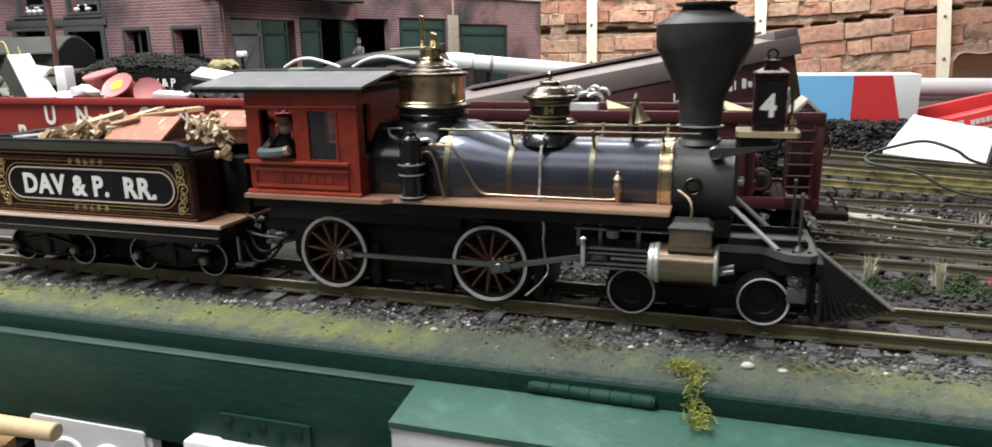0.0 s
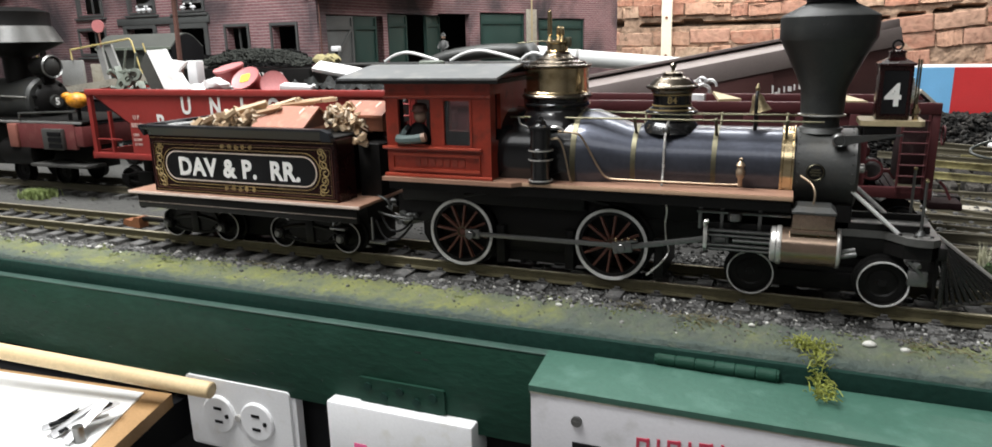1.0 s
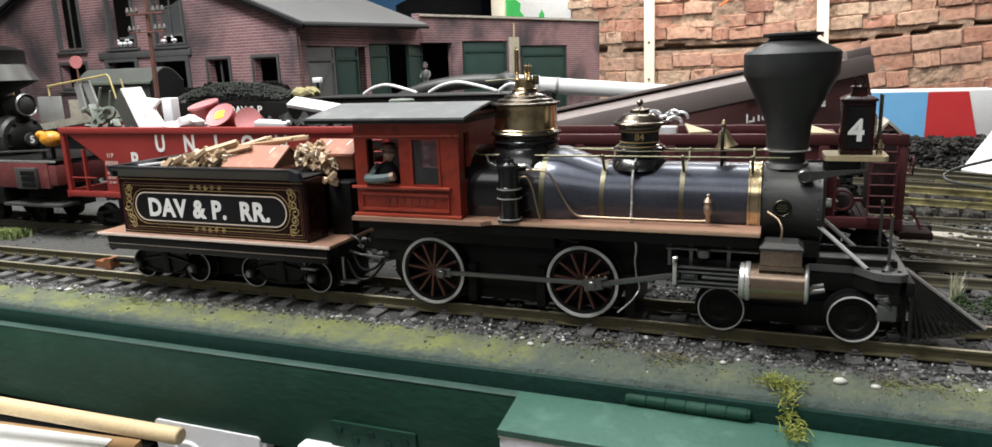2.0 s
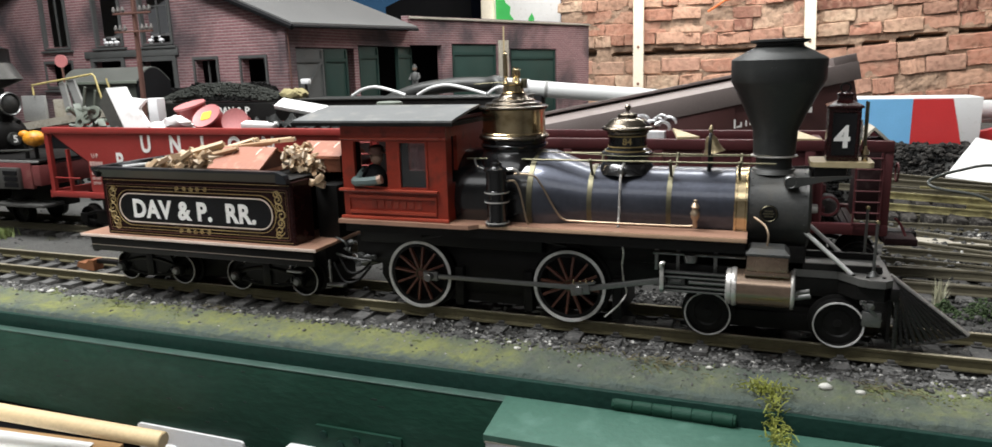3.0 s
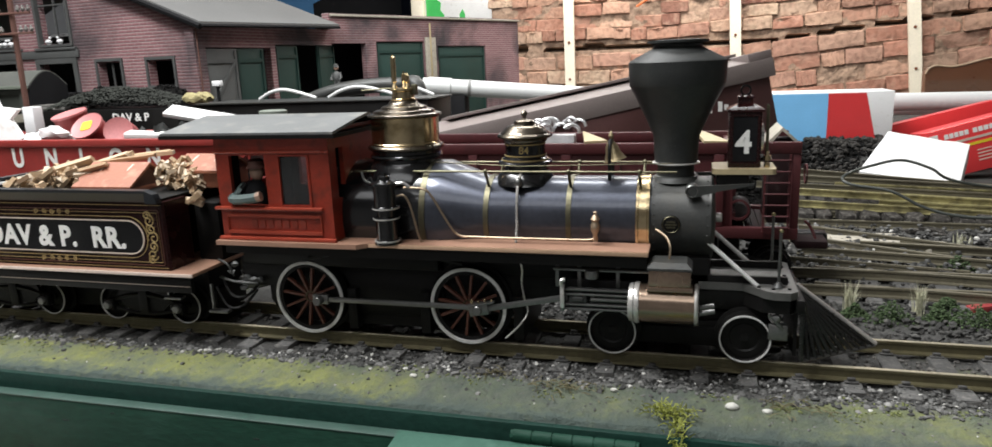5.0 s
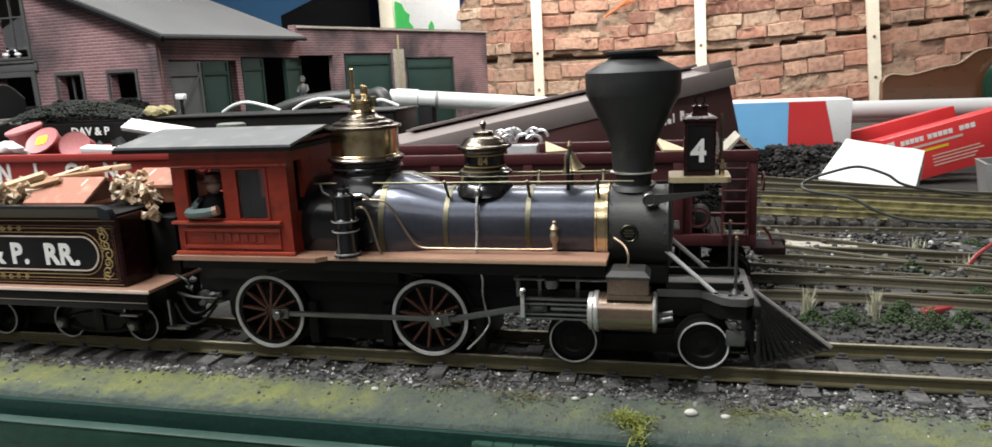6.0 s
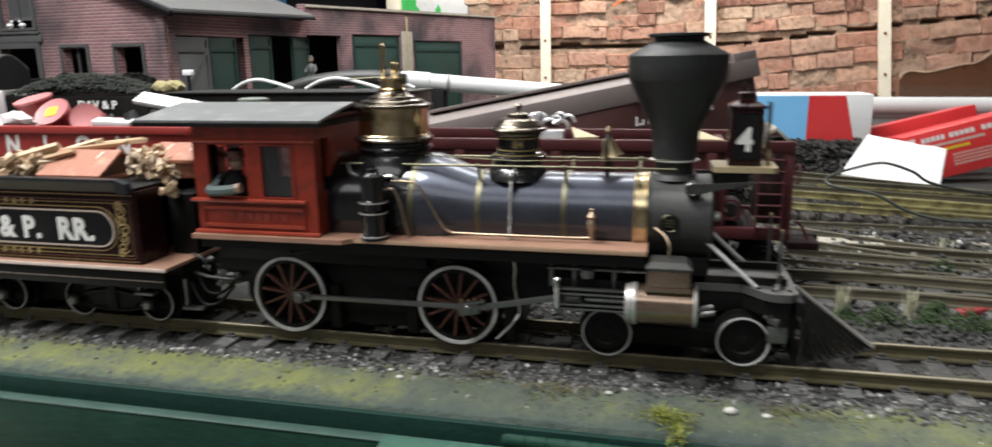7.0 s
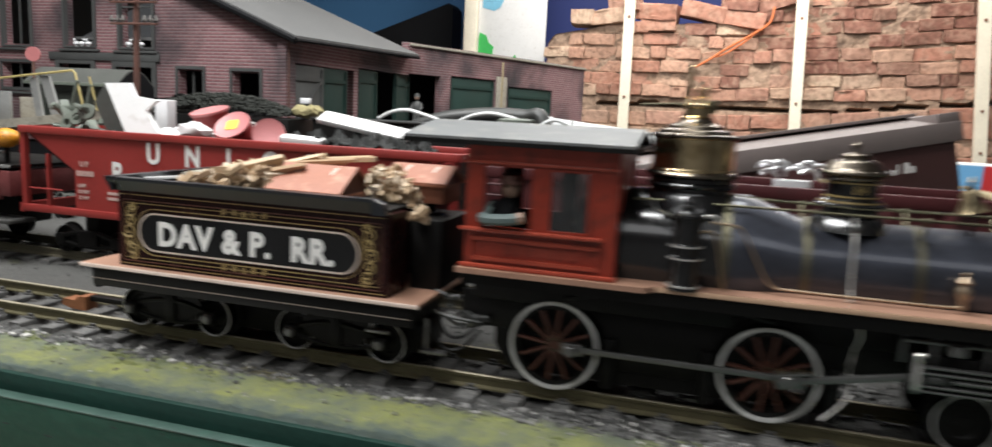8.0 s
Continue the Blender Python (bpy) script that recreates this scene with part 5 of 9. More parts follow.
# rods, cylinders, valve gear on both sides
for s in (-1, 1):
    p1, p2 = Vector((-0.107, s * 0.0345, 0.0277)), Vector((0.0095, s * 0.0345, 0.0277))
    b = B()
    box(b, p1.x, p2.x, s * 0.0335, s * 0.0358, 0.026, 0.0293, 0.0004)
    for p in (p1, p2):
        box(b, p.x - 0.006, p.x + 0.006, s * 0.033, s * 0.0365, p.z - 0.0035, p.z + 0.0035, 0.0006)
    part("side_rod", b, DULLSTEEL, loco, "grey steel coupling rod")
    b = B()
    d = Vector((0.069, s * 0.0385, 0.0395)) - Vector((0.0095, s * 0.0385, 0.0277))
    ang = math.degrees(math.atan2(d.z, d.x))
    mm = Matrix.Translation((0.0095, s * 0.0385, 0.0277)) @ pose(0, 0, 0, 0, -ang, 0)
    box(b, 0, d.length, -0.0011, 0.0011, -0.0019, 0.0019, 0.0004, mm)
    box(b, -0.006, 0.0075, -0.0018, 0.0018, -0.0038, 0.0038, 0.0005, mm)
    box(b, -0.0065, 0.012, -0.0022, 0.0022, 0.0030, 0.0042, 0.0002, mm)
    rod = part("main_rod", b, DULLSTEEL, loco, "grey steel connecting rod")
    for k, (dx, h) in enumerate(((-0.003, 0.0075), (0.0015, 0.0062), (0.006, 0.0068), (0.0105, 0.0055))):
        cup = lathe(B(), [(0, 0.0038), (0.0006, 0.0038), (0.0006, h - 0.0012), (0.0011, h - 0.0008), (0.0008, h), (0, h)], mm @ Matrix.Translation((dx, 0, 0)), 8)
        part("oil_cup", cup, BRASS, rod, "small brass oil cup")
    for p in (p1, p2):
        part("crank_pin", cyl(B(), (p.x, s * 0.03, p.z), (p.x, s * 0.042, p.z), 0.0031, n=16, edge=0.0005), DULLSTEEL, loco)
    cy = part("cylinder", lathe(B(), [(0, 0.1135), (0.0118, 0.1135), (0.0118, 0.1462), (0, 0.1462)], Matrix.Translation((0, s * 0.0415, 0.0397)) @ ALONG, 36), BRONZE, loco, "bronze-coloured steam cylinder")
    for x0, x1 in ((0.1105, 0.1145), (0.1455, 0.1485)):
        part("cylinder_cover", lathe(B(), [(0, x0), (0.0108, x0), (0.0124, x0 + 0.0006), (0.0128, (x0 + x1) / 2), (0.0124, x1 - 0.0006), (0.0108, x1), (0, x1)], Matrix.Translation((0, s * 0.0415, 0.0397)) @ ALONG, 36), STEEL, cy, "bright steel cover")
    part("cylinder_cover", lathe(B(), [(0, 0.1072), (0.009, 0.1072), (0.0115, 0.108), (0.012, 0.1105)], Matrix.Translation((0, s * 0.0415, 0.0397)) @ ALONG, 32), STEEL, cy, "bright steel cover")
    for dy in (-0.006, 0.004):
        part("drain_cock", cyl(B(), (0.1488, s * 0.0415 + dy, 0.0365), (0.1575, s * 0.0415 + dy, 0.0385), 0.0016, n=10), DULLSTEEL, cy)
    b = B()
    box(b, 0.1185, 0.1448, s * 0.0305, s * 0.0512, 0.0497, 0.0525, 0.0004)
    part("chest_flange", b, BRONZE, loco)
    chest = part("steam_chest", box(B(), 0.1195, 0.1438, s * 0.0315, s * 0.0505, 0.0526, 0.0625, 0.0006), BRONZE, loco, "bronze steam chest")
    b = B()
    lathe(b, [(0, 0.0626), (0.0178, 0.0626), (0.0178, 0.064), (0.0135, 0.0672), (0, 0.0674)], Matrix.Translation((0.1316, s * 0.041, 0)) @ Matrix.Diagonal((1.02, 0.82, 1, 1)) @ pose(0, 0, 0, 0, 0, 45), 4)
    part("chest_lid", b, SMOKEBOX, chest, "grey chest lid")
    part("oil_pipe", tube(B(), bend([(0.131, s * 0.041, 0.067), (0.1315, s * 0.0405, 0.074), (0.129, s * 0.037, 0.0795), (0.1225, s * 0.033, 0.0835)], 5), 0.0007, 6), COPPER, chest)
    for z in (0.0462, 0.0432, 0.0365, 0.0338):
        part("guide_bar", box(B(), 0.066, 0.1105, s * 0.0395, s * 0.0435, z - 0.0006, z + 0.0006, 0.0002), DULLSTEEL, loco)
    part("guide_plate", box(B(), 0.0655, 0.068, s * 0.0385, s * 0.0455, 0.0325, 0.0515, 0.0005), DULLSTEEL, loco)
    b = B()
    tube(b, bend([(0.0665, s * 0.0455, 0.0495), (0.0665, s * 0.0462, 0.0525), (0.0685, s * 0.0455, 0.053)], 4), 0.0013, 7)
    box(b, 0.0655, 0.0682, s * 0.0438, s * 0.0458, 0.0345, 0.05, 0.0005)
    part("guide_yoke", b, STEEL, loco, "bright guide yoke")
    b = B()
    box(b, 0.0705, 0.0815, s * 0.0385, s * 0.0425, 0.0372, 0.0425, 0.0006)
    box(b, 0.0725, 0.0795, s * 0.0425, s * 0.0438, 0.0385, 0.0415, 0.0004)
    part("crosshead", b, SMOKEBOX, loco)
    part("guide_backing", box(B(), 0.068, 0.111, s * 0.03, s * 0.034, 0.03, 0.05, 0.0005), BLACK, loco)
    b = B()
    cyl(b, (0.084, s * 0.0415, 0.04), (0.1075, s * 0.0415, 0.04), 0.0014, n=10)
    cyl(b, (0.06, s * 0.037, 0.0575), (0.1185, s * 0.037, 0.0575), 0.0011, n=8)
    lathe(b, [(0, -0.0025), (0.0042, -0.0025), (0.0046, 0), (0.0042, 0.0025), (0, 0.0025)], Matrix.Translation((0.0845, s * 0.039, 0.0555)), 16)
    for x in (0.062, 0.076, 0.1):
        box(b, x - 0.0012, x + 0.0012, s * 0.033, s * 0.035, 0.045, 0.0675, 0.0003)
    part("valve_rod", b, DULLSTEEL, loco)
    part("injector_hose", tube(B(), bend([(0.0375, s * 0.0405, 0.069), (0.0405, s * 0.0405, 0.0575), (0.039, s * 0.036, 0.047), (0.0392, s * 0.031, 0.034), (0.0412, s * 0.031, 0.0255), (0.0365, s * 0.0345, 0.0175), (0.0272, s * 0.037, 0.0085)], 5), 0.00065, 6), STEEL, loco, "thin bright feed pipe")
    # piping on the boiler side
    part("sand_pipe", tube(B(), bend([(sx + 0.0005, s * 0.0135, 0.1155), (sx, s * 0.0225, 0.109), (sx, s * 0.0272, 0.098), (sx, s * 0.029, 0.083), (sx, s * 0.033, 0.0725)], 5), 0.0009, 8), STEEL, loco, "bright sanding pipe")
    part("sand_valve", ball(B(), (sx, s * 0.0222, 0.1095), 0.0028, 2, (1, 1, 1.2)), DULLSTEEL, loco)
    part("feed_pipe", tube(B(), bend([(-0.037, s * 0.0395, 0.1085), (-0.025, s * 0.0375, 0.1075), (-0.0195, s * 0.0365, 0.103), (-0.0085, s * 0.0345, 0.083), (-0.0025, s * 0.034, 0.0765), (0.008, s * 0.0335, 0.0755), (0.045, s * 0.0325, 0.0752), (0.08, s * 0.0315, 0.0752), (0.0855, s * 0.031, 0.0765)], 5), 0.00075, 7), COPPER, loco, "copper feed pipe")
    part("pump_pipe", tube(B(), bend([(-0.041, s * 0.0425, 0.1035), (-0.036, s * 0.0415, 0.1035), (-0.0325, s * 0.0405, 0.096), (-0.029, s * 0.0395, 0.0785), (-0.027, s * 0.039, 0.0725)], 5), 0.00075, 7), COPPER, loco, "bent copper pipe")
    b = lathe(B(), [(0, 0.0745), (0.0017, 0.0745), (0.0014, 0.079), (0.0028, 0.0815), (0.003, 0.0848), (0.0022, 0.0862), (0.0022, 0.0875), (0.003, 0.0885), (0.0018, 0.0905), (0.0009, 0.0915), (0.0013, 0.093), (0, 0.0938)], Matrix.Translation((0.0858, s * 0.0315, 0)), 16)
    part("check_valve", b, COPPER, loco, "urn-shaped brass check valve")
    # braces from smokebox to the pilot deck
    br = part("brace", cyl(B(), (0.1465, s * 0.0222, 0.0795), (0.1828, s * 0.0225, 0.0468), 0.0014, n=12), BRIGHTROD, loco, "bright diagonal brace")
    part("brace_boss", cyl(B(), (0.1438, s * 0.0222, 0.082), (0.1475, s * 0.0226, 0.0786), 0.0026, n=12), STEEL, br)
    po = part("flag_post", cyl(B(), (0.1943, s * 0.0238, 0.0475), (0.1943, s * 0.0238, 0.0815), 0.0009, n=8), DULLSTEEL, loco)
    part("post_cap", ball(B(), (0.1943, s * 0.0238, 0.082), 0.0016, 1), BRASS, po)
    part("post_foot", lathe(B(), [(0, 0), (0.0035, 0), (0.0025, 0.0012), (0.0012, 0.003), (0, 0.003)], Matrix.Translation((0.1943, s * 0.0238, 0.0478)), 12), SMOKEBOX, po)

pump = part("air_pump", lathe(B(), [(0, 0.0722), (0.0088, 0.0722), (0.0088, 0.0742), (0.0072, 0.075), (0.0072, 0.088), (0.0085, 0.0886), (0.0085, 0.0898), (0.0058, 0.0906), (0.0058, 0.0945), (0.0085, 0.0952), (0.0085, 0.0964), (0.0074, 0.0972), (0.0074, 0.1105), (0.009, 0.111), (0.009, 0.1122), (0.0055, 0.113), (0.004, 0.1142), (0.004, 0.1165), (0.0018, 0.1172), (0.0018, 0.119), (0, 0.1192)], Matrix.Translation((-0.0487, -0.0432, 0)), 28), GLOSS, loco, "upright black twin air pump")
for z in (0.0892, 0.0958, 0.0742):
    part("pump_ring", lathe(B(), [(0.007, z - 0.0006), (0.0088, z - 0.0004), (0.0088, z + 0.0004), (0.007, z + 0.0006)], Matrix.Translation((-0.0487, -0.0432, 0)), 28), STEEL, pump, "thin bright ring")
part("pump_elbow", tube(B(), bend([(-0.056, -0.042, 0.11), (-0.062, -0.038, 0.1115), (-0.066, -0.036, 0.113), (-0.068, -0.035, 0.118)], 4), 0.0008, 7), DULLSTEEL, pump)
part("pump_line", tube(B(), bend([(-0.0415, -0.043, 0.1115), (-0.036, -0.042, 0.112), (-0.0325, -0.0405, 0.109)], 4), 0.0011, 7), STEEL, pump)

# pilot deck and cowcatcher
deck = B()
plate(deck, [(0.148, -0.0195), (0.1745, -0.0195), (0.186, -0.033), (0.191, -0.0355), (0.2, -0.0355), (0.2045, -0.031), (0.2045, 0.031), (0.2, 0.0355), (0.191, 0.0355), (0.186, 0.033), (0.1745, 0.0195), (0.148, 0.0195)], 0.0428, 0.0475)
pd = part("pilot_deck", deck, DECKGREY, loco, "dark grey front deck plate")
b = B()
plate(b, [(0.16, -0.018), (0.1745, -0.018), (0.185, -0.031), (0.2, -0.0335), (0.203, -0.029), (0.203, 0.029), (0.2, 0.0335), (0.185, 0.031), (0.1745, 0.018), (0.16, 0.018)], 0.0335, 0.0428)
part("buffer_beam", b, BLACK, pd)
for (x, y) in [(0.155, -0.0165), (0.165, -0.0165), (0.1735, -0.0165), (0.183, -0.026), (0.191, -0.029), (0.2, -0.028), (0.192, -0.02), (0.2, -0.014), (0.2, 0.0), (0.155, 0.0165), (0.165, 0.0165), (0.183, 0.024), (0.2, 0.02), (0.2, 0.03)]:
    part("bolt_head", cyl(B(), (x, y, 0.0475), (x, y, 0.0484), 0.0011, n=6), BLACK, pd)
b = B()
base = [(0.2075, -0.0335, 0.005), (0.2545, 0.0, 0.0055), (0.2075, 0.0335, 0.005)]
box(b, 0.2035, 0.2085, -0.033, 0.033, 0.0345, 0.0425, 0.0006)
prism(b, [(0.2035, 0.006), (0.2055, 0.006), (0.2055, 0.04), (0.2035, 0.04)], -0.028, 0.028)
pil = part("cowcatcher", b, BLACK, loco, "black wedge-shaped cowcatcher of many bars")
for s in (-1, 1):
    for i in range(11):
        u = i / 10.5
        p1 = Vector(base[0 if s < 0 else 2]).lerp(Vector(base[1]), u)
        p0 = Vector((0.2075, s * (0.0165 + 0.0135 * (1 - u)) * (1 - u * 0.55), 0.0405))
        part("bar", tube(B(), [p0, p1], 0.0014, 6), BARMETAL, pil)
    part("foot_bar", tube(B(), [base[0 if s < 0 else 2], base[1]], 0.0011, 6), DULLSTEEL, pil, "worn steel foot bar")
part("nose_bar", tube(B(), [(0.2075, 0, 0.0425), (0.2548, 0, 0.0062)], 0.0014, 8), STEEL, pil)
b = B()
tube(b, bend([(0.189, -0.03, 0.032), (0.195, -0.031, 0.026), (0.2, -0.0285, 0.02)], 3), 0.0012, 6)
ball(b, (0.1935, -0.0305, 0.03), 0.003, 1, jag=0.4, rng=rng)
box(b, 0.189, 0.2, -0.031, -0.027, 0.016, 0.026, 0.0008)
part("step_casting", b, DULLSTEEL, pd)


# ---- the tender ----
COUPLERTAN = mat("tan_orange_casting", (0.25, 0.1, 0.045), 0.5, 0.2, 0.25, bump=0.2)
tender = thing("tender", (-0.32, 0, 0), "black and maroon model tender lettered in white, loaded with firewood", "tender")
# Near-white strip: the light caught by the deck's edge is in its colour.
EDGELIT = mat("lit_deck_edge", (0.72, 0.58, 0.5), 0.3, 0, 0.1, coarse=60, bump=0.06)
part("deck_edge", box(B(), -0.44, -0.1945, -0.0563, -0.0556, 0.0452, 0.0477, 0.0003), EDGELIT, tender, "pale deck edge strip, its catch of light put into the colour")
part("tender_deck", box(B(), -0.4395, -0.195, -0.0555, 0.0555, 0.045, 0.0478, 0.0006), DECKWOOD, tender, "pale wooden deck edge")
b = B()
box(b, -0.434, -0.2, -0.0515, -0.0485, 0.0318, 0.0437, 0.0006)
box(b, -0.434, -0.2, 0.0485, 0.0515, 0.0318, 0.0437, 0.0006)
box(b, -0.434, -0.43, -0.05, 0.05, 0.03, 0.0437)
box(b, -0.42, -0.21, -0.02, 0.02, 0.024, 0.0437)
# Added block, darkening the space under the tender.
box(b, -0.428, -0.206, -0.0185, 0.0185, 0.005, 0.0238, 0.001)
fr = part("tender_frame", b, BLACK, tender)
part("pinstripe", box(B(), -0.433, -0.201, -0.0518, -0.0514, 0.0368, 0.0372), CREAM, fr, "thin pale line")
b = B()
plate(b, [(-0.412, -0.05), (-0.218, -0.05), (-0.2165, -0.0485), (-0.2165, -0.024), (-0.236, -0.02), (-0.236, 0.02), (-0.2165, 0.024), (-0.2165, 0.0485), (-0.218, 0.05), (-0.412, 0.05)], 0.0478, 0.098)
tank = part("tank", b, MAROONBODY, tender, "dark maroon tank")
part("tank_front", box(B(), -0.2165, -0.196, -0.018, 0.035, 0.0478, 0.092, 0.001), BLACK, tank)
for s in (-1, 1):
    b = B()
    prism(b, [(0, 0), (0.0006, 0.0), (0.0062, 0.0072), (0.0062, 0.0092), (-0.001, 0.0092)], -0.414, -0.226, Matrix(((0, 1, 0, 0), (s, 0, 0, s * 0.05), (0, 0, 1, 0.098), (0, 0, 0, 1))))
    part("flare", b, SLATE, tank, "blue-grey flared coping")
b = B()
prism(b, [(-0.412, 0.098), (-0.4126, 0.098), (-0.418, 0.1052), (-0.418, 0.1072), (-0.411, 0.1072)], -0.055, 0.055)
part("flare", b, SLATE, tank, "blue-grey flared coping")
for s in (-1, 1):
    b = B()
    prism(b, [(-0.226, 0.098), (-0.2165, 0.098), (-0.2165, 0.1), (-0.219, 0.1045), (-0.226, 0.1072)], s * 0.05, s * 0.056)
    part("flare_end", b, SLATE, tank)
part("tank_top", box(B(), -0.41, -0.22, -0.0495, 0.0495, 0.098, 0.1, 0.0003), BLACK, tank)
for s in (-1, 1):
    y = s * 0.05
    part("name_panel", prism(B(), stadium(-0.3955, -0.2355, 0.0592, 0.0848), y, y + s * 0.0004), GLOSS, tank, "black name panel with rounded ends")
    for ol, mt, w in ((stadium(-0.3955, -0.2355, 0.0592, 0.0848), CREAM, 0.001), (stadium(-0.3985, -0.2325, 0.0565, 0.0875), GOLD, 0.0004), (stadium(-0.4085, -0.2205, 0.0515, 0.0925, 3, 0.002), SPOKERED, 0.0005)):
        b = B()
        ring_line(b, ol, y, y + s * 0.0007, w)
        part("border_line", b, mt, tank)
    for z in (0.0958, 0.0497):
        part("border_line", box(B(), -0.4105, -0.2185, y, y + s * 0.0005, z - 0.00018, z + 0.00018), GOLD, tank)
    for ol in ([(-0.4065, 0.0537), (-0.2225, 0.0537), (-0.2225, 0.0905), (-0.4065, 0.0905)],):
        b = B()
        ring_line(b, ol, y, y + s * 0.0005, 0.00035)
        part("border_line", b, GOLD, tank)
    if s < 0:
        part("lettering", letters("DAV & P.  RR.", 0.0212, 0.0002, on_side(-0.3805, -0.0507, 0.0644, 0.93) @ pose(0, 0, 0, 0, 0, -0.1), 0.0008, 1.1), WHITE, tank, "white painted railway name")

    def scroll(cx, cz, r, turn, flip):
        pts = []
        for i in range(22):
            a = turn + flip * i * 0.42
            q = r * (1 - i / 26)
            pts.append((cx + q * math.cos(a), y + s * 0.0004, cz + q * math.sin(a)))
        return pts
    for cx, d in ((-0.4035, 1), (-0.2275, -1)):
        for k, (dz, r) in enumerate(((0.0165, 0.0032), (0.0125, 0.0045), (0.0065, 0.004), (0.0, 0.0052), (-0.0065, 0.004), (-0.0125, 0.0045), (-0.0165, 0.0032))):
            part("scrollwork", tube(B(), scroll(cx + d * 0.0012 * abs(k - 3), 0.072 + dz, r, 1.2 * k, d if k % 2 else -d), 0.00055, 4), GOLD, tank)
    for cz in (0.0901, 0.0542):
        for k in range(-2, 3):
            part("scrollwork", tube(B(), scroll(-0.3155 + k * 0.0072, cz, 0.0021, k, 1 if k % 2 else -1), 0.0004, 4), GOLD, tank)
RIM2, DISC2 = pony_meshes(0.0135, 0.0007)
for x in (-0.4165, -0.3545, -0.2915, -0.2265):
    for s in (-1, 1):
        disc_wheel(tender, x, s, 0.0135, RIM2, DISC2)
    part("axle", cyl(B(), (x, -0.022, 0.0135), (x, 0.022, 0.0135), 0.002, n=10), DULLSTEEL, tender)
for xc in (-0.3855, -0.259):
    for s in (-1, 1):
        b = B()
        tube(b, bend([(xc - 0.034, s * 0.033, 0.0155), (xc - 0.016, s * 0.034, 0.021), (xc, s * 0.034, 0.0225), (xc + 0.016, s * 0.034, 0.021), (xc + 0.034, s * 0.033, 0.0155)], 4), 0.0018, 6)
        tube(b, bend([(xc - 0.034, s * 0.033, 0.0125), (xc - 0.014, s * 0.034, 0.0085), (xc, s * 0.034, 0.0078), (xc + 0.014, s * 0.034, 0.0085), (xc + 0.034, s * 0.033, 0.0125)], 4), 0.0015, 6)
        box(b, xc - 0.004, xc + 0.004, s * 0.031, s * 0.036, 0.008, 0.03, 0.0006)
        for dx in (-0.0315, 0.0315):
            box(b, xc + dx - 0.0045, xc + dx + 0.0045, s * 0.031, s * 0.0375, 0.0095, 0.0185, 0.001)
        prism(b, [(xc - 0.026, 0.019), (xc - 0.015, 0.0095), (xc + 0.015, 0.0095), (xc + 0.026, 0.019), (xc + 0.022, 0.027), (xc - 0.022, 0.027)], s * 0.0315, s * 0.0338)
        part("truck_frame", b, BLACK, tender)
        for dx in (-0.0315, 0.0315):
            part("journal_box", lathe(B(), [(0, 0.0402), (0.0026, 0.04), (0.0032, 0.039), (0.0036, 0.037), (0.0036, 0.0365)], Matrix.Translation((xc + dx, 0, 0.014)) @ pose(0, 0, 0, 90 if s < 0 else -90, 0, 0), 12), DULLSTEEL, tender)
part("drawbar", tube(B(), bend([(-0.196, 0, 0.028), (-0.185, -0.002, 0.024), (-0.17, 0, 0.027)], 4), 0.003, 8), DULLSTEEL, tender)
for dy, dz in ((-0.02, 0.03), (-0.027, 0.024)):
    part("hose", tube(B(), bend([(-0.198, dy, dz + 0.006), (-0.188, dy - 0.003, dz - 0.008), (-0.177, dy, dz - 0.008), (-0.166, dy + 0.004, dz + 0.004)], 5), 0.0011, 7), BLACK, tender)
for x, y, z, r in ((-0.184, -0.022, 0.046, 0.003), (-0.186, -0.024, 0.041, 0.0026), (-0.176, -0.02, 0.036, 0.004), (-0.17, -0.02, 0.034, 0.0036), (-0.164, -0.021, 0.035, 0.003), (-0.178, -0.022, 0.0285, 0.0026)):
    part("coupling_fitting", ball(B(), (x, y, z), r, 1, (1.2, 1, 0.8), 0.5, rng), SMOKEBOX, tender, "dark cast coupling fitting")
part("brake_pipe", tube(B(), bend([(-0.198, -0.022, 0.036), (-0.184, -0.025, 0.034), (-0.166, -0.022, 0.032)], 4), 0.0011, 7), SMOKEBOX, tender)
part("brake_pipe", tube(B(), bend([(-0.196, -0.024, 0.05), (-0.187, -0.026, 0.047), (-0.184, -0.024, 0.038)], 4), 0.0009, 7), SMOKEBOX, tender)
for x0, x1, y, z in ((-0.2, -0.184, -0.034, 0.0125), (-0.2345, -0.2195, -0.0385, 0.0225)):
    b = box(B(), x0, x1, y - 0.003, y + 0.003, z, z + 0.0022, 0.0005)
    box(b, x0 + 0.002, x0 + 0.0035, y - 0.001, y + 0.001, z + 0.002, 0.034)
    part("step", b, DULLSTEEL, tender, "worn steel step")
b = B()
prism(b, [(-0.474, 0.0), (-0.474, 0.0105), (-0.48, 0.0105), (-0.484, 0.007), (-0.494, 0.0075), (-0.496, 0.003), (-0.488, 0.0005)], -0.02, -0.009)
part("coupler_shank", box(B(), -0.476, -0.434, -0.016, -0.01, 0.0065, 0.0105, 0.001), BLACK, tender)
part("rear_coupler", b, COUPLERTAN, tender, "tan-orange hooked rear coupler")


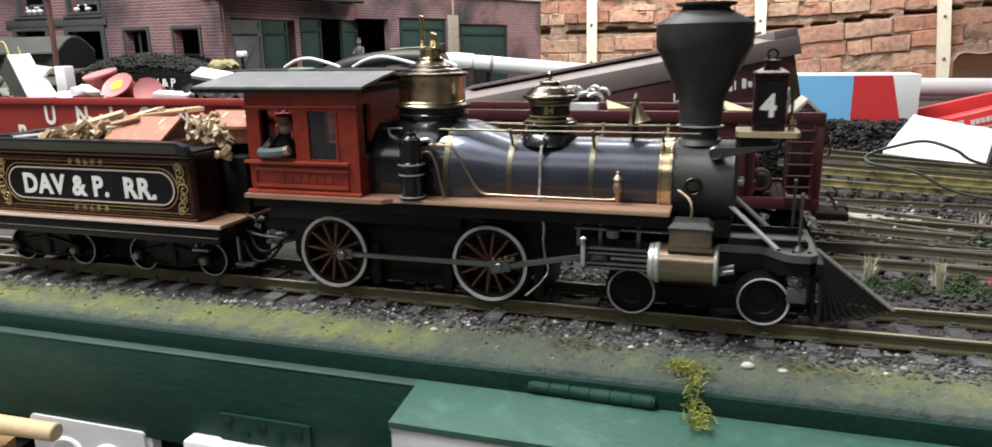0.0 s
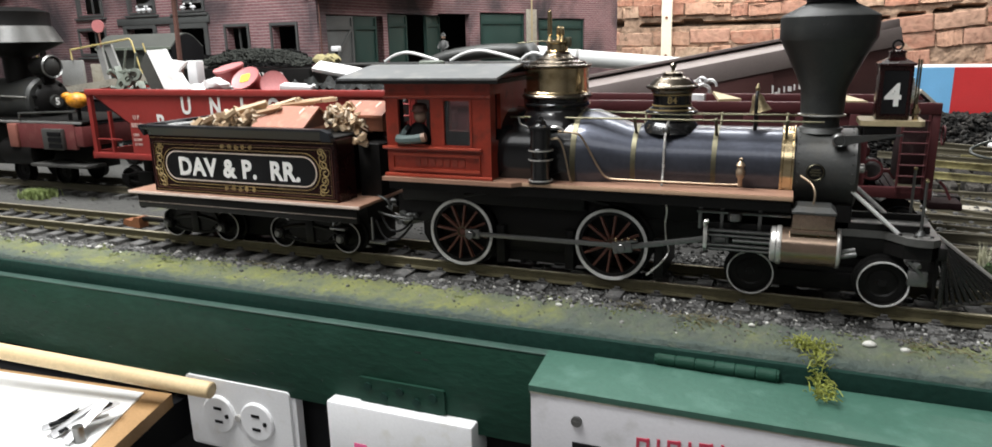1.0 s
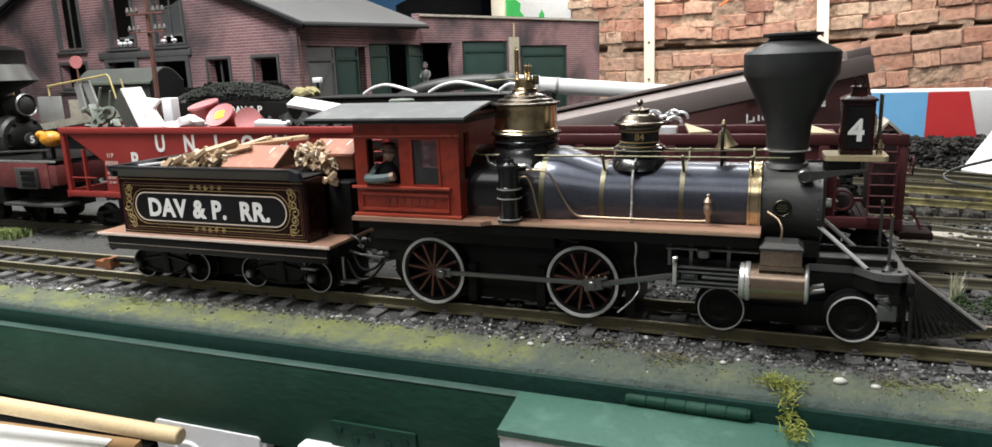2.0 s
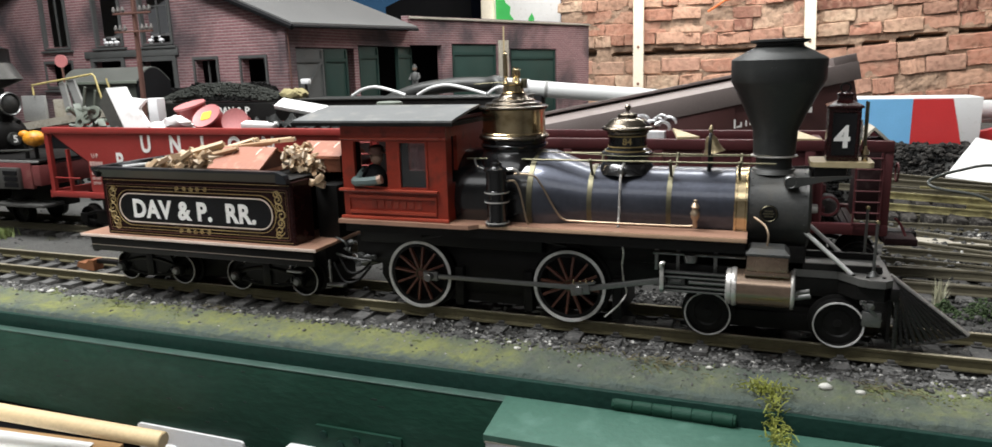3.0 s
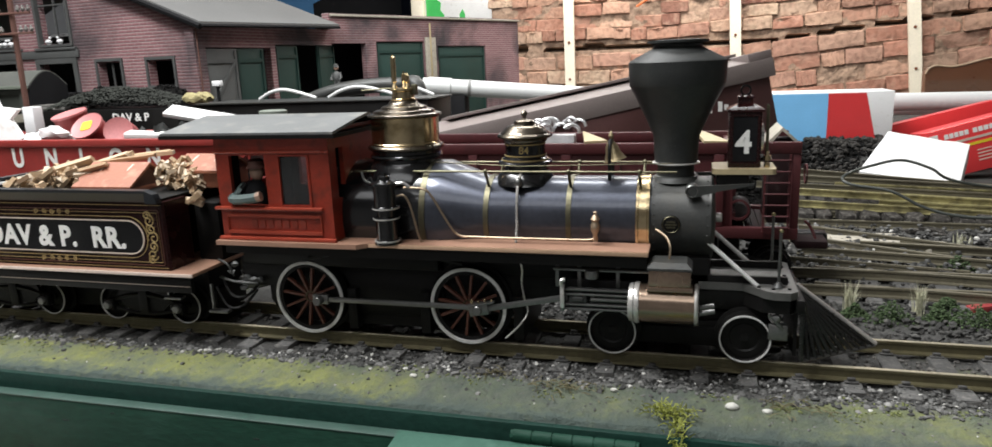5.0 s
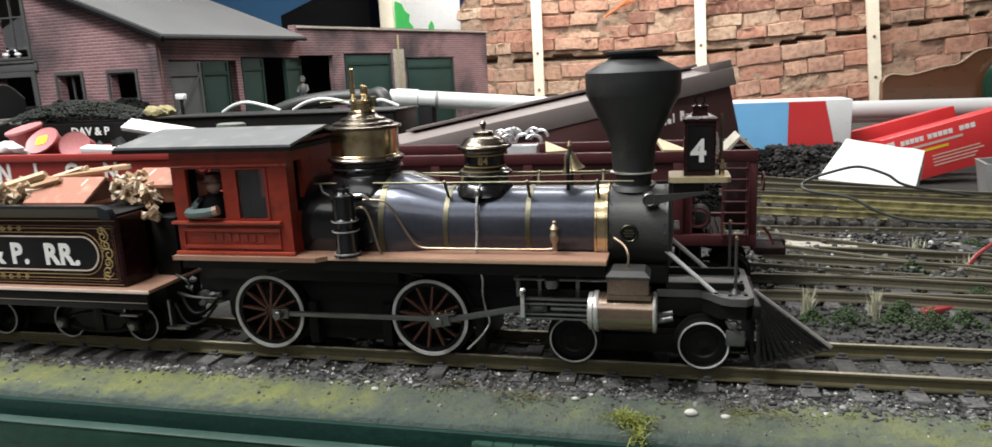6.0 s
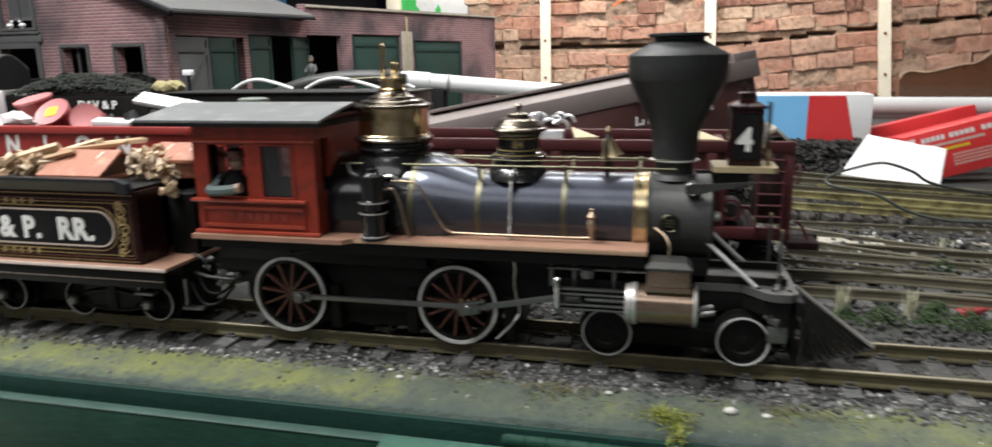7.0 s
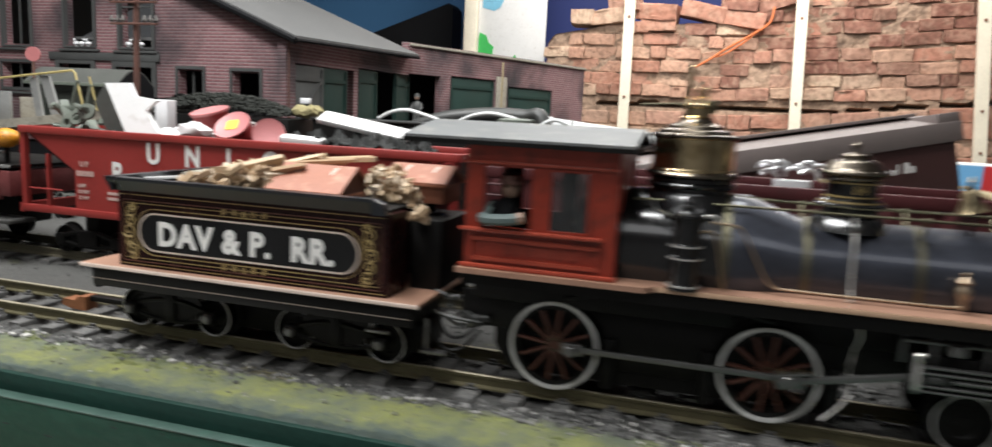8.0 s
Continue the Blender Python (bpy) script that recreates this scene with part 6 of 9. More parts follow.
def log_material():
    m_ = mat("mixed_split_firewood", (0.5, 0.36, 0.22), 0.8, 0, 0.3, fine=900, coarse=200, bump=0.6)
    nt = m_.node_tree
    geo = nt.nodes.new("ShaderNodeNewGeometry")
    r = ramp_of(nt, [(0.0, (0.22, 0.13, 0.07)), (0.35, (0.42, 0.29, 0.17)), (0.75, (0.58, 0.45, 0.31)), (1.0, (0.7, 0.6, 0.48))])
    nt.links.new(geo.outputs["Random Per Island"], r.inputs[0])
    nt.links.new(r.outputs[0], nt.nodes["Principled BSDF"].inputs["Base Color"])
    return m_


SPLITLOG = log_material()


# load on the tender
def gable_chest(at, lx, ly, h, hr, label):
    t = thing("tool_chest", at, label, "chest", "chests on the tender")
    x, y, z = at
    part("body", box(B(), x - lx / 2, x + lx / 2, y - ly / 2, y + ly / 2, z, z + h, 0.0005), TERRA, t)
    b_ = B()
    prism(b_, [(-ly / 2 - 0.003, h - 0.001), (0, h + hr), (ly / 2 + 0.003, h - 0.001), (ly / 2 + 0.003, h + 0.0012), (0, h + hr + 0.0022), (-ly / 2 - 0.003, h + 0.0012)], x - lx / 2 - 0.002, x + lx / 2 + 0.002, Matrix(((0, 1, 0, 0), (1, 0, 0, y), (0, 0, 1, z), (0, 0, 0, 1))))
    lid = part("lid", b_, TERRA, t, "terracotta gabled lid")
    b_ = B()
    prism(b_, [(-ly / 2, h - 0.0002), (0, h + hr - 0.001), (ly / 2, h - 0.0002)], x - lx / 2, x + lx / 2, Matrix(((0, 1, 0, 0), (1, 0, 0, y), (0, 0, 1, z), (0, 0, 0, 1))))
    part("gable", b_, SPOKERED, t)
    for d in (-0.25, 0.25):
        part("hinge_tab", box(B(), -0.0013, 0.0013, -0.004, 0.004, -0.0004, 0.0012, 0.0004, Matrix.Translation((x + d * lx, y - 0.005, z + h + hr * (1 - 0.01 / ly) + 0.0012)) @ pose(0, 0, 0, math.degrees(math.atan2(hr, ly / 2)), 0, -18)), CREAM, lid)


gable_chest((-0.2865, -0.007, 0.1), 0.05, 0.043, 0.004, 0.0145, "terracotta gabled tool chest on the tender deck")
gable_chest((-0.222, 0.016, 0.1), 0.04, 0.034, 0.0125, 0.0095, "smaller terracotta gabled chest on the tender deck")


def split_log(bm, c, d, r):
    """A split billet: an uneven wedge-shaped prism along d."""
    m_ = frame_of(c - d / 2, c + d / 2)[0]
    n_ = rng.choice((3, 4, 4, 5))
    a0 = rng.uniform(0, 6.28)
    ring = [(r * rng.uniform(0.75, 1.2) * math.cos(a0 + 6.2832 * k / n_), r * rng.uniform(0.75, 1.2) * math.sin(a0 + 6.2832 * k / n_)) for k in range(n_)]
    ends = [[bm.verts.new(m_ @ Vector((x * q, y * q, z))) for x, y in ring] for z, q in ((0, 1.0), (d.length, rng.uniform(0.75, 1.05)))]
    for k in range(n_):
        bm.faces.new((ends[0][k], ends[0][(k + 1) % n_], ends[1][(k + 1) % n_], ends[1][k]))
    bm.faces.new(ends[0])
    bm.faces.new(ends[1])


b = B()
for i in range(330):      # short chunks heaped behind the chests
    x = rng.uniform(-0.388, -0.312)
    y = rng.uniform(-0.03, 0.036)
    lift = max(0.0, 1 - ((x + 0.33) / 0.06) ** 2)
    c = Vector((x, y, 0.1025 + 0.0135 * rng.random() * lift))
    a, e = rng.uniform(-1.2, 1.2), rng.uniform(-0.2, 1.2)
    split_log(b, c, Vector((math.cos(a) * math.cos(e), math.sin(a) * math.cos(e), math.sin(e))) * rng.uniform(0.005, 0.013), rng.uniform(0.0014, 0.0032))
for i in range(210):       # a spill between the chests and down the tank front
    x = rng.uniform(-0.25, -0.217)
    y = rng.uniform(-0.016, 0.012)
    f = max(0.0, (x + 0.236) / 0.024)
    c = Vector((x, y, 0.1015 + rng.uniform(0, 0.019) * (1 - 0.75 * f)))
    a, e = rng.uniform(0, 6.28), rng.uniform(0, 1.4)
    split_log(b, c, Vector((math.cos(a) * math.cos(e), math.sin(a) * math.cos(e), math.sin(e))) * rng.uniform(0.004, 0.009), rng.uniform(0.0012, 0.0026))
for i in range(8):
    c = Vector((rng.uniform(-0.213, -0.2035), rng.uniform(-0.034, -0.02), 0.094 + rng.uniform(-0.001, 0.005)))
    split_log(b, c, Vector((rng.uniform(-1, 1), rng.uniform(-1, 1), rng.uniform(0, 0.6))).normalized() * rng.uniform(0.005, 0.009), rng.uniform(0.0018, 0.0034))
for x0, y0, z0, x1, y1, z1, r in ((-0.364, -0.014, 0.1095, -0.312, 0.0, 0.1235, 0.0048), (-0.33, -0.004, 0.1195, -0.27, 0.012, 0.1262, 0.004), (-0.345, 0.012, 0.114, -0.296, 0.016, 0.1265, 0.0046), (-0.32, -0.02, 0.1135, -0.292, -0.012, 0.1205, 0.0036), (-0.31, 0.016, 0.121, -0.258, 0.022, 0.126, 0.0032), (-0.372, 0.02, 0.108, -0.335, 0.01, 0.117, 0.004)):
    d = Vector((x1 - x0, y1 - y0, z1 - z0))
    for _ in range(2):
        split_log(b, Vector((x0, y0, z0)) + d / 2 + Vector((rng.uniform(-1, 1), rng.uniform(-1, 1), rng.uniform(-1, 0.4))) * 0.003, d * rng.uniform(0.7, 1.0), r * 0.7)
for v in b.verts:
    v.co += 0.0008 * noise.noise_vector(v.co * 330)
solid("firewood", b, SPLITLOG, (-0.32, 0, 0.1), "loose pile of pale split firewood on the tender", "firewood", kind="stuff")
b = B()
box(b, -0.024, 0.024, -0.012, 0.012, 0, 0.0022, 0.0004, Matrix.Translation((-0.388, -0.014, 0.1045)) @ pose(0, 0, 0, -4, -6, 6))
solid("foam_sheet", b, PAPER, (-0.388, -0.014, 0.1), "flat white offcut lying beside the firewood", "offcut", "flat offcuts on the tender")
b = B()
box(b, -0.02, 0.02, -0.008, 0.008, 0, 0.0025, 0.0004, Matrix.Translation((-0.384, 0.008, 0.1075)) @ pose(0, 0, 0, 3, -8, -4))
solid("foam_sheet", b, OLDBOARD, (-0.384, 0.008, 0.1), "flat pale offcut lying beside the firewood", "offcut", "flat offcuts on the tender")

# ---- cars on the second track ----
def bogie(t, xc, yc, r=0.0135, gap=0.034):
    """A four-wheel truck under a car."""
    for dx in (-gap, gap):
        for s in (-1, 1):
            w = part("wheel", DISC2, BLACK, t, at=(xc + dx, yc + s * 0.0255, r))
            if s > 0:
                w.rotation_euler = (0, 0, math.pi)
        part("axle", cyl(B(), (xc + dx, yc - 0.022, r), (xc + dx, yc + 0.022, r), 0.002, n=8), DULLSTEEL, t)
    for s in (-1, 1):
        y = yc + s * 0.034
        b_ = B()
        tube(b_, [(xc - gap - 0.006, y, 0.0155), (xc - 0.012, y, 0.0225), (xc + 0.012, y, 0.0225), (xc + gap + 0.006, y, 0.0155)], 0.0025, 6)
        tube(b_, [(xc - gap, y, 0.0125), (xc - 0.01, y, 0.008), (xc + 0.01, y, 0.008), (xc + gap, y, 0.0125)], 0.002, 6)
        box(b_, xc - 0.012, xc + 0.012, y - 0.003, y + 0.003, 0.009, 0.024, 0.001)
        for dx in (-gap, gap):
            box(b_, xc + dx - 0.006, xc + dx + 0.006, y - 0.003, y + 0.004, 0.0085, 0.0195, 0.001)
        part("truck_frame", b_, BLACK, t)
    part("bolster", box(B(), xc - 0.008, xc + 0.008, yc - 0.03, yc + 0.03, 0.018, 0.041, 0.001), BLACK, t)


def ladder(t, x, y, z0, z1, m, w=0.016, n=6):
    b_ = B()
    for s in (-1, 1):
        box(b_, x + s * w / 2 - 0.0008, x + s * w / 2 + 0.0008, y - 0.0016, y, z0, z1)
    l = part("ladder", b_, m, t)
    for i in range(n):
        z = z0 + (i + 0.5) * (z1 - z0) / n
        part("rung", cyl(B(), (x - w / 2, y - 0.0022, z), (x + w / 2, y - 0.0022, z), 0.0009, n=6), m, l)


HX0, HX1, HY0, HY1 = -0.688, -0.233, 0.115, 0.215
hop = thing("hopper_car", (-0.46, 0.165, 0), "oxide-red open hopper car with white lettering, heaped with scrap parts", "freight car")
for s, y in ((-1, HY0), (1, HY1)):
    b = B()
    prism(b, [(-0.678, 0.12), (-0.6226, 0.0858), (-0.6226, 0.045), (-0.298, 0.045), (-0.298, 0.0858), (-0.243, 0.12)], y, y - s * 0.003)
    sh = part("side_sheet", b, HOPPERRED, hop)
    part("top_chord", box(B(), HX0, HX1, y + s * 0.003, y - s * 0.004, 0.119, 0.126, 0.0008), HOPPERRED, hop)
    part("side_sill", box(B(), HX0, HX1, y + s * 0.002, y - s * 0.004, 0.042, 0.049, 0.0006), HOPPERRED, hop)
    for x in (HX0 + 0.003, HX1 - 0.003):
        part("corner_post", box(B(), x - 0.003, x + 0.003, y + s * 0.001, y - s * 0.004, 0.049, 0.119), HOPPERRED, hop)
    for x in (-0.655, -0.276):
        part("grab_iron", tube(B(), [(x - 0.02, y + s * 0.003, 0.066), (x + 0.02, y + s * 0.003, 0.066)], 0.0009, 6), HOPPERRED, hop)
        part("brace", box(B(), x - 0.0015, x + 0.0015, y + s * 0.001, y - s * 0.003, 0.049, 0.1), HOPPERRED, hop)
    if s < 0:
        for ch, x in (("U", -0.538), ("N", -0.496), ("I", -0.4522), ("O", -0.4155), ("N", -0.371)):
            part("letter", letters(ch, 0.0262, 0.0002, on_side(x, y - 0.0005, 0.0988, 0.82), 0.0009), WHITE, sh, "white painted capital")
        part("letter", letters("P", 0.0262, 0.0002, on_side(-0.578, y - 0.0005, 0.0785, 0.82), 0.0009), WHITE, sh, "white painted capital")
        for word, x, z, size in (("U P", -0.616, 0.0905, 0.0072), ("CAPY", -0.619, 0.0706, 0.0042), ("LD LMT", -0.619, 0.0648, 0.0042), ("LT WT", -0.618, 0.059, 0.0042)):
            part("data_line", letters(word, size, 0.0002, on_side(x, y - 0.0005, z, 0.95), 0.0002), DATAINK, sh, "small pale data lettering")
        for q in range(5):
            part("number_bar", box(B(), -0.62 + 0.0042 * q, -0.617 + 0.0042 * q, y - 0.0005, y, 0.0812, 0.0862), DATAINK, sh)
        for z in (0.0655, 0.0605):
            part("data_bar", box(B(), -0.584, -0.571, y - 0.0005, y, z, z + 0.0026), DATAINK, sh)
b = B()
prism(b, [(-0.68, 0.1185), (-0.6226, 0.0858), (-0.59, 0.05), (-0.33, 0.05), (-0.298, 0.0858), (-0.241, 0.1185), (-0.241, 0.1165), (-0.3, 0.083), (-0.332, 0.047), (-0.588, 0.047), (-0.6246, 0.083), (-0.68, 0.1165)], HY0 + 0.003, HY1 - 0.003)
# Maroon, not the sides' red: the shade under the slope is in the colour.
part("slope_sheet", b, MAROON, hop)
for x in (HX0, HX1):
    part("end_sill", box(B(), x - 0.003, x + 0.003, HY0 - 0.001, HY1 + 0.001, 0.041, 0.05), HOPPERRED, hop)
    part("end_chord", box(B(), x - 0.002, x + 0.002, HY0, HY1, 0.1195, 0.1255), HOPPERRED, hop)
ladder(hop, -0.2445, HY0 - 0.0045, 0.05, 0.119, HOPPERRED)
bogie(hop, -0.625, 0.165)
bogie(hop, -0.298, 0.165)

# scrap heaped in the hopper
SCRAPGREY = mat("dark_scrap_plastic", (0.035, 0.036, 0.033), 0.6, 0, 0.5, coarse=60, bump=0.3, dirt=(0.1, 0.1, 0.09), amount=0.3)
b = B()
for i in range(150):
    ball(b, (rng.uniform(-0.65, -0.27), rng.uniform(0.142, 0.19), rng.uniform(0.104, 0.12)), rng.uniform(0.006, 0.012), 1, (1, 1, 0.7), 0.7, rng)
solid("scrap_heap", b, SCRAPGREY, (-0.46, 0.165, 0.1), "heap of grey and black scrap model parts in the hopper", "scrap", kind="stuff")
b = B()
prism(b, [(-0.608, 0.1705), (-0.58, 0.1715), (-0.5712, 0.159), (-0.5455, 0.1562), (-0.5568, 0.146), (-0.5395, 0.1265), (-0.545, 0.12), (-0.574, 0.12)], 0.13, 0.1345)
for v in b.verts:
    v.co.y += (v.co.z - 0.12) * 0.2
solid("foam_offcut", b, PAPER, (-0.575, 0.14, 0.1195), "white stepped foam board offcut leaning in the hopper", "foam board")
solid("white_block", box(B(), -0.5725, -0.5575, 0.165, 0.178, 0.115, 0.157, 0.0012), PLASTICWHITE, (-0.565, 0.17, 0.115), "off-white plastic block standing in the hopper", "block")
b = B()
prism(b, [(-0.621, 0.152), (-0.609, 0.1685), (-0.575, 0.1215), (-0.605, 0.119)], 0.1395, 0.146)
solid("plastic_offcut", b, CARROOF, (-0.6, 0.142, 0.118), "grey plastic offcut leaning on the white foam", "offcut")
solid("foam_scrap", box(B(), -0.02, 0.02, -0.006, 0.006, 0, 0.0085, 0.0015, Matrix.Translation((-0.388, 0.136, 0.1225)) @ pose(0, 0, 0, 12, 3, 4)), PAPER, (-0.388, 0.136, 0.1185), "white foam scrap on the edge of the hopper load", "foam scrap")
b = B()
for i in range(12):
    p = Vector((rng.uniform(-0.668, -0.628), rng.uniform(0.135, 0.165), rng.uniform(0.118, 0.15)))
    box(b, -0.011, 0.011, -0.004, 0.004, -0.002, 0.002, 0.0005, Matrix.Translation(p) @ pose(0, 0, 0, rng.uniform(-60, 60), rng.uniform(-70, 70), rng.uniform(0, 180)))
for i in range(3):
    lathe(b, [(0.004, -0.002), (0.008, -0.002), (0.008, 0.002), (0.004, 0.002), (0.004, -0.002)], Matrix.Translation((-0.655 + 0.012 * i, 0.14, 0.13 + 0.006 * i)) @ pose(0, 0, 0, 70, 20 * i, 0), 16)
tube(b, [(-0.668, 0.15, 0.12), (-0.652, 0.15, 0.172)], 0.0016, 6)
tube(b, [(-0.648, 0.15, 0.12), (-0.636, 0.15, 0.168)], 0.0016, 6)
solid("scrap_machinery", b, GREYGREEN, (-0.65, 0.15, 0.115), "grey jumble of model wheels and struts in the hopper", "scrap", kind="stuff")


def drum(at, tilt, r, h, label, sticker=False):
    t = thing("drum", at, label, "drum", "toy drums in the hopper")
    mm_ = Matrix.Translation(at) @ tilt
    part("barrel", lathe(B(), [(0, 0), (r * 0.97, 0), (r, 0.001), (r * 0.96, h * 0.33), (r, h * 0.36), (r * 0.96, h * 0.4), (r * 0.96, h * 0.93), (r, h - 0.001), (0, h - 0.001)], mm_, 28), DRUMRED, t)
    lid = part("lid", lathe(B(), [(0, h - 0.001), (r * 1.03, h - 0.001), (r * 1.05, h), (r * 1.03, h + 0.0015), (r * 0.94, h + 0.0008), (0, h + 0.0008)], mm_, 28), PINK, t, "pink lid")
    if sticker:
        part("sticker", prism(B(), stadium(-0.006, 0.006, -0.006, 0.006, 4, 0.0025), h + 0.0009, h + 0.0014, mm_ @ pose(0, 0, 0, 90, 0, 0)), YELLOW, lid, "yellow square sticker")


drum((-0.505, 0.175, 0.114), pose(0, 0, 0, 16, -6, 0), 0.0175, 0.0355, "pink-lidded red drum standing in the hopper")
drum((-0.469, 0.166, 0.1175), pose(0, 0, 0, 44, -10, 10), 0.0165, 0.027, "pink-lidded red drum with a yellow sticker, tipped over", True)
drum((-0.44, 0.168, 0.1235), pose(0, 0, 0, 70, 4, 22), 0.0142, 0.022, "pink-lidded drum lying on its side")
b = B()
rp = random.Random(44)
for i, (x, z, r) in enumerate(((-0.53, 0.124, 0.011), (-0.515, 0.1265, 0.012), (-0.502, 0.131, 0.0125), (-0.496, 0.124, 0.01))):
    ball(b, (x, 0.136 + 0.005 * (i % 2), z), r, 2, (1.25, 0.7, 0.65), 0.5, rp)
solid("crumpled_paper", b, PAPER, (-0.51, 0.14, 0.115), "crumpled white paper among the scrap", "paper", kind="stuff")
b = B()
box(b, -0.047, 0.047, -0.009, 0.009, -0.0025, 0.0025, 0.0005, Matrix.Translation((-0.351, 0.183, 0.1415)) @ pose(0, 0, 0, 26, 8.6, -2))
solid("white_plank", b, PAPER, (-0.362, 0.185, 0.13), "white foam plank lying across the hopper load", "plank")
b = B()
rows_ = [[b.verts.new((-0.41 + 0.125 * i / 40, 0.135 + 0.07 * k / 22, 0.117 + 0.02 * abs(noise.noise(Vector((i * 0.21, k * 0.3, 7)))) + 0.009 * abs(noise.noise(Vector((i * 0.6, k * 0.7, 2)))) + 0.006 * math.sin(math.pi * i / 40))) for i in range(41)] for k in range(23)]
for k in range(22):
    for i in range(40):
        b.faces.new((rows_[k][i], rows_[k][i + 1], rows_[k + 1][i + 1], rows_[k + 1][i]))
solid("black_plastic", b, PLASTICBLACK, (-0.35, 0.17, 0.115), "crumpled black plastic sheet on the hopper load", "plastic sheet")

# maroon gondola
gon = thing("gondola_car", (0.0, 0.17, 0), "long maroon gondola car with end ladders", "freight car")
GX0, GX1, GY0, GY1 = -0.215, 0.222, 0.125, 0.215
for s, y in ((-1, GY0), (1, GY1)):
    part("side_sheet", box(B(), GX0, GX1 - 0.05, y, y - s * 0.003, 0.047, 0.11, 0.0005), MAROON, gon)
    part("corner_post", box(B(), GX1 - 0.006, GX1, y + s * 0.002, y - s * 0.003, 0.047, 0.109, 0.0005), MAROON, gon)
    part("top_chord", box(B(), GX0, GX1, y + s * 0.003, y - s * 0.004, 0.1085, 0.1175, 0.0008), MAROON, gon)
    part("side_sill", box(B(), GX0, GX1, y + s * 0.003, y - s * 0.003, 0.041, 0.05, 0.0006), MAROON, gon)
    for i in range(10):
        x = GX0 + 0.012 + i * (GX1 - GX0 - 0.072) / 9
        part("side_stake", box(B(), x - 0.004, x + 0.004, y + s * 0.0028, y, 0.05, 0.1085, 0.0006), MAROON, gon)
for x in (GX0, GX1 - 0.052):
    part("end_sheet", box(B(), x - 0.003, x + 0.003, GY0, GY1, 0.045, 0.114), MAROON, gon)
    for i in range(3):
        part("end_rib", box(B(), x - 0.0055, x + 0.0055, GY0 + 0.002, GY1 - 0.002, 0.055 + 0.019 * i, 0.062 + 0.019 * i, 0.001), MAROON, gon)
part("floor", box(B(), GX0, GX1 - 0.052, GY0, GY1, 0.044, 0.05), MAROON, gon)
ladder(gon, 0.205, GY0 - 0.0045, 0.047, 0.1085, MAROON, 0.018, 7)
ladder(gon, -0.2, GY0 - 0.0045, 0.047, 0.1085, MAROON, 0.018, 7)
part("side_brake_wheel", lathe(B(), [(0.0068, -0.0008), (0.0085, -0.0008), (0.0085, 0.0008), (0.0068, 0.0008), (0.0068, -0.0008)], Matrix.Translation((0.178, 0.126, 0.0635)) @ pose(0, 0, 0, 90, 0, 0), 20), MAROON, gon)
DARKMAROON = mat("grimy_maroon_paint", (0.014, 0.0045, 0.005), 0.75, 0, 0.3, coarse=40, bump=0.2, dirt=(0.03, 0.018, 0.017), amount=0.25, spec=0.2)
GREYDRUM = mat("dusty_grey_drum", (0.06, 0.052, 0.05), 0.6, 0, 0.3, bump=0.2)
for k in range(5):
    part("platform_plank", box(B(), 0.173 + 0.0056 * k, 0.178 + 0.0056 * k, 0.127, 0.213, 0.0445, 0.047, 0.0005), DARKMAROON, gon)
part("brake_wheel", lathe(B(), [(0.007, -0.0006), (0.0082, -0.0006), (0.0082, 0.0006), (0.007, 0.0006), (0.007, -0.0006)], Matrix.Translation((0.2285, 0.145, 0.09)) @ ALONG, 20), MAROON, gon)
part("grab_iron", tube(B(), bend([(0.2275, 0.13, 0.055), (0.232, 0.13, 0.05), (0.236, 0.128, 0.041)], 4), 0.0011, 6), MAROON, gon)
part("coupler", box(B(), 0.222, 0.25, 0.16, 0.175, 0.028, 0.038, 0.002), BLACK, gon)
bogie(gon, 0.172, 0.17)
bogie(gon, -0.15, 0.17)
part("end_column", box(B(), 0.201, 0.2225, 0.15, 0.206, 0.048, 0.1135, 0.001), DARKMAROON, gon, "dark maroon end bulkhead")
part("end_step", box(B(), 0.2225, 0.2465, 0.135, 0.165, 0.031, 0.037, 0.001), DARKMAROON, gon)
part("brake_cylinder", lathe(B(), [(0, 0.0), (0.0062, 0.0), (0.0085, 0.002), (0.009, 0.004), (0.009, 0.024), (0, 0.024)], Matrix.Translation((0.18, 0.143, 0.0585)) @ pose(0, 0, 0, -90, 0, 0), 24), GREYDRUM, gon, "dusty grey brake cylinder")
for i, tri in enumerate((((0.044, 0.19), (0.074, 0.128), (0.056, 0.122)), ((0.142, 0.185), (0.15, 0.122), (0.17, 0.124)))):
    b = plate(B(), list(tri), 0.1168, 0.1192)
    bmesh.ops.transform(b, matrix=Matrix.Translation((0.06 + 0.08 * i, 0.12, 0.118)) @ pose(0, 0, 0, (2, 4)[i], (0, 2)[i], 0) @ Matrix.Translation((-0.06 - 0.08 * i, -0.12, -0.118)), verts=b.verts)
    solid("cream_board", b, SHELFWOOD, (0.06 + 0.07 * i, 0.15, 0.1178), "cream wedge-shaped offcut of board resting across the gondola", "board", "boards on the gondola")
b = prism(B(), [(0.1985, 0.1138), (0.2105, 0.1262), (0.2235, 0.1142), (0.2205, 0.114), (0.2102, 0.1236), (0.2025, 0.1138)], 0.15, 0.2)
solid("folded_board", b, OLDBOARD, (0.211, 0.175, 0.1138), "folded pale card standing like a tent on the gondola end", "board", "boards on the gondola")
b = B()
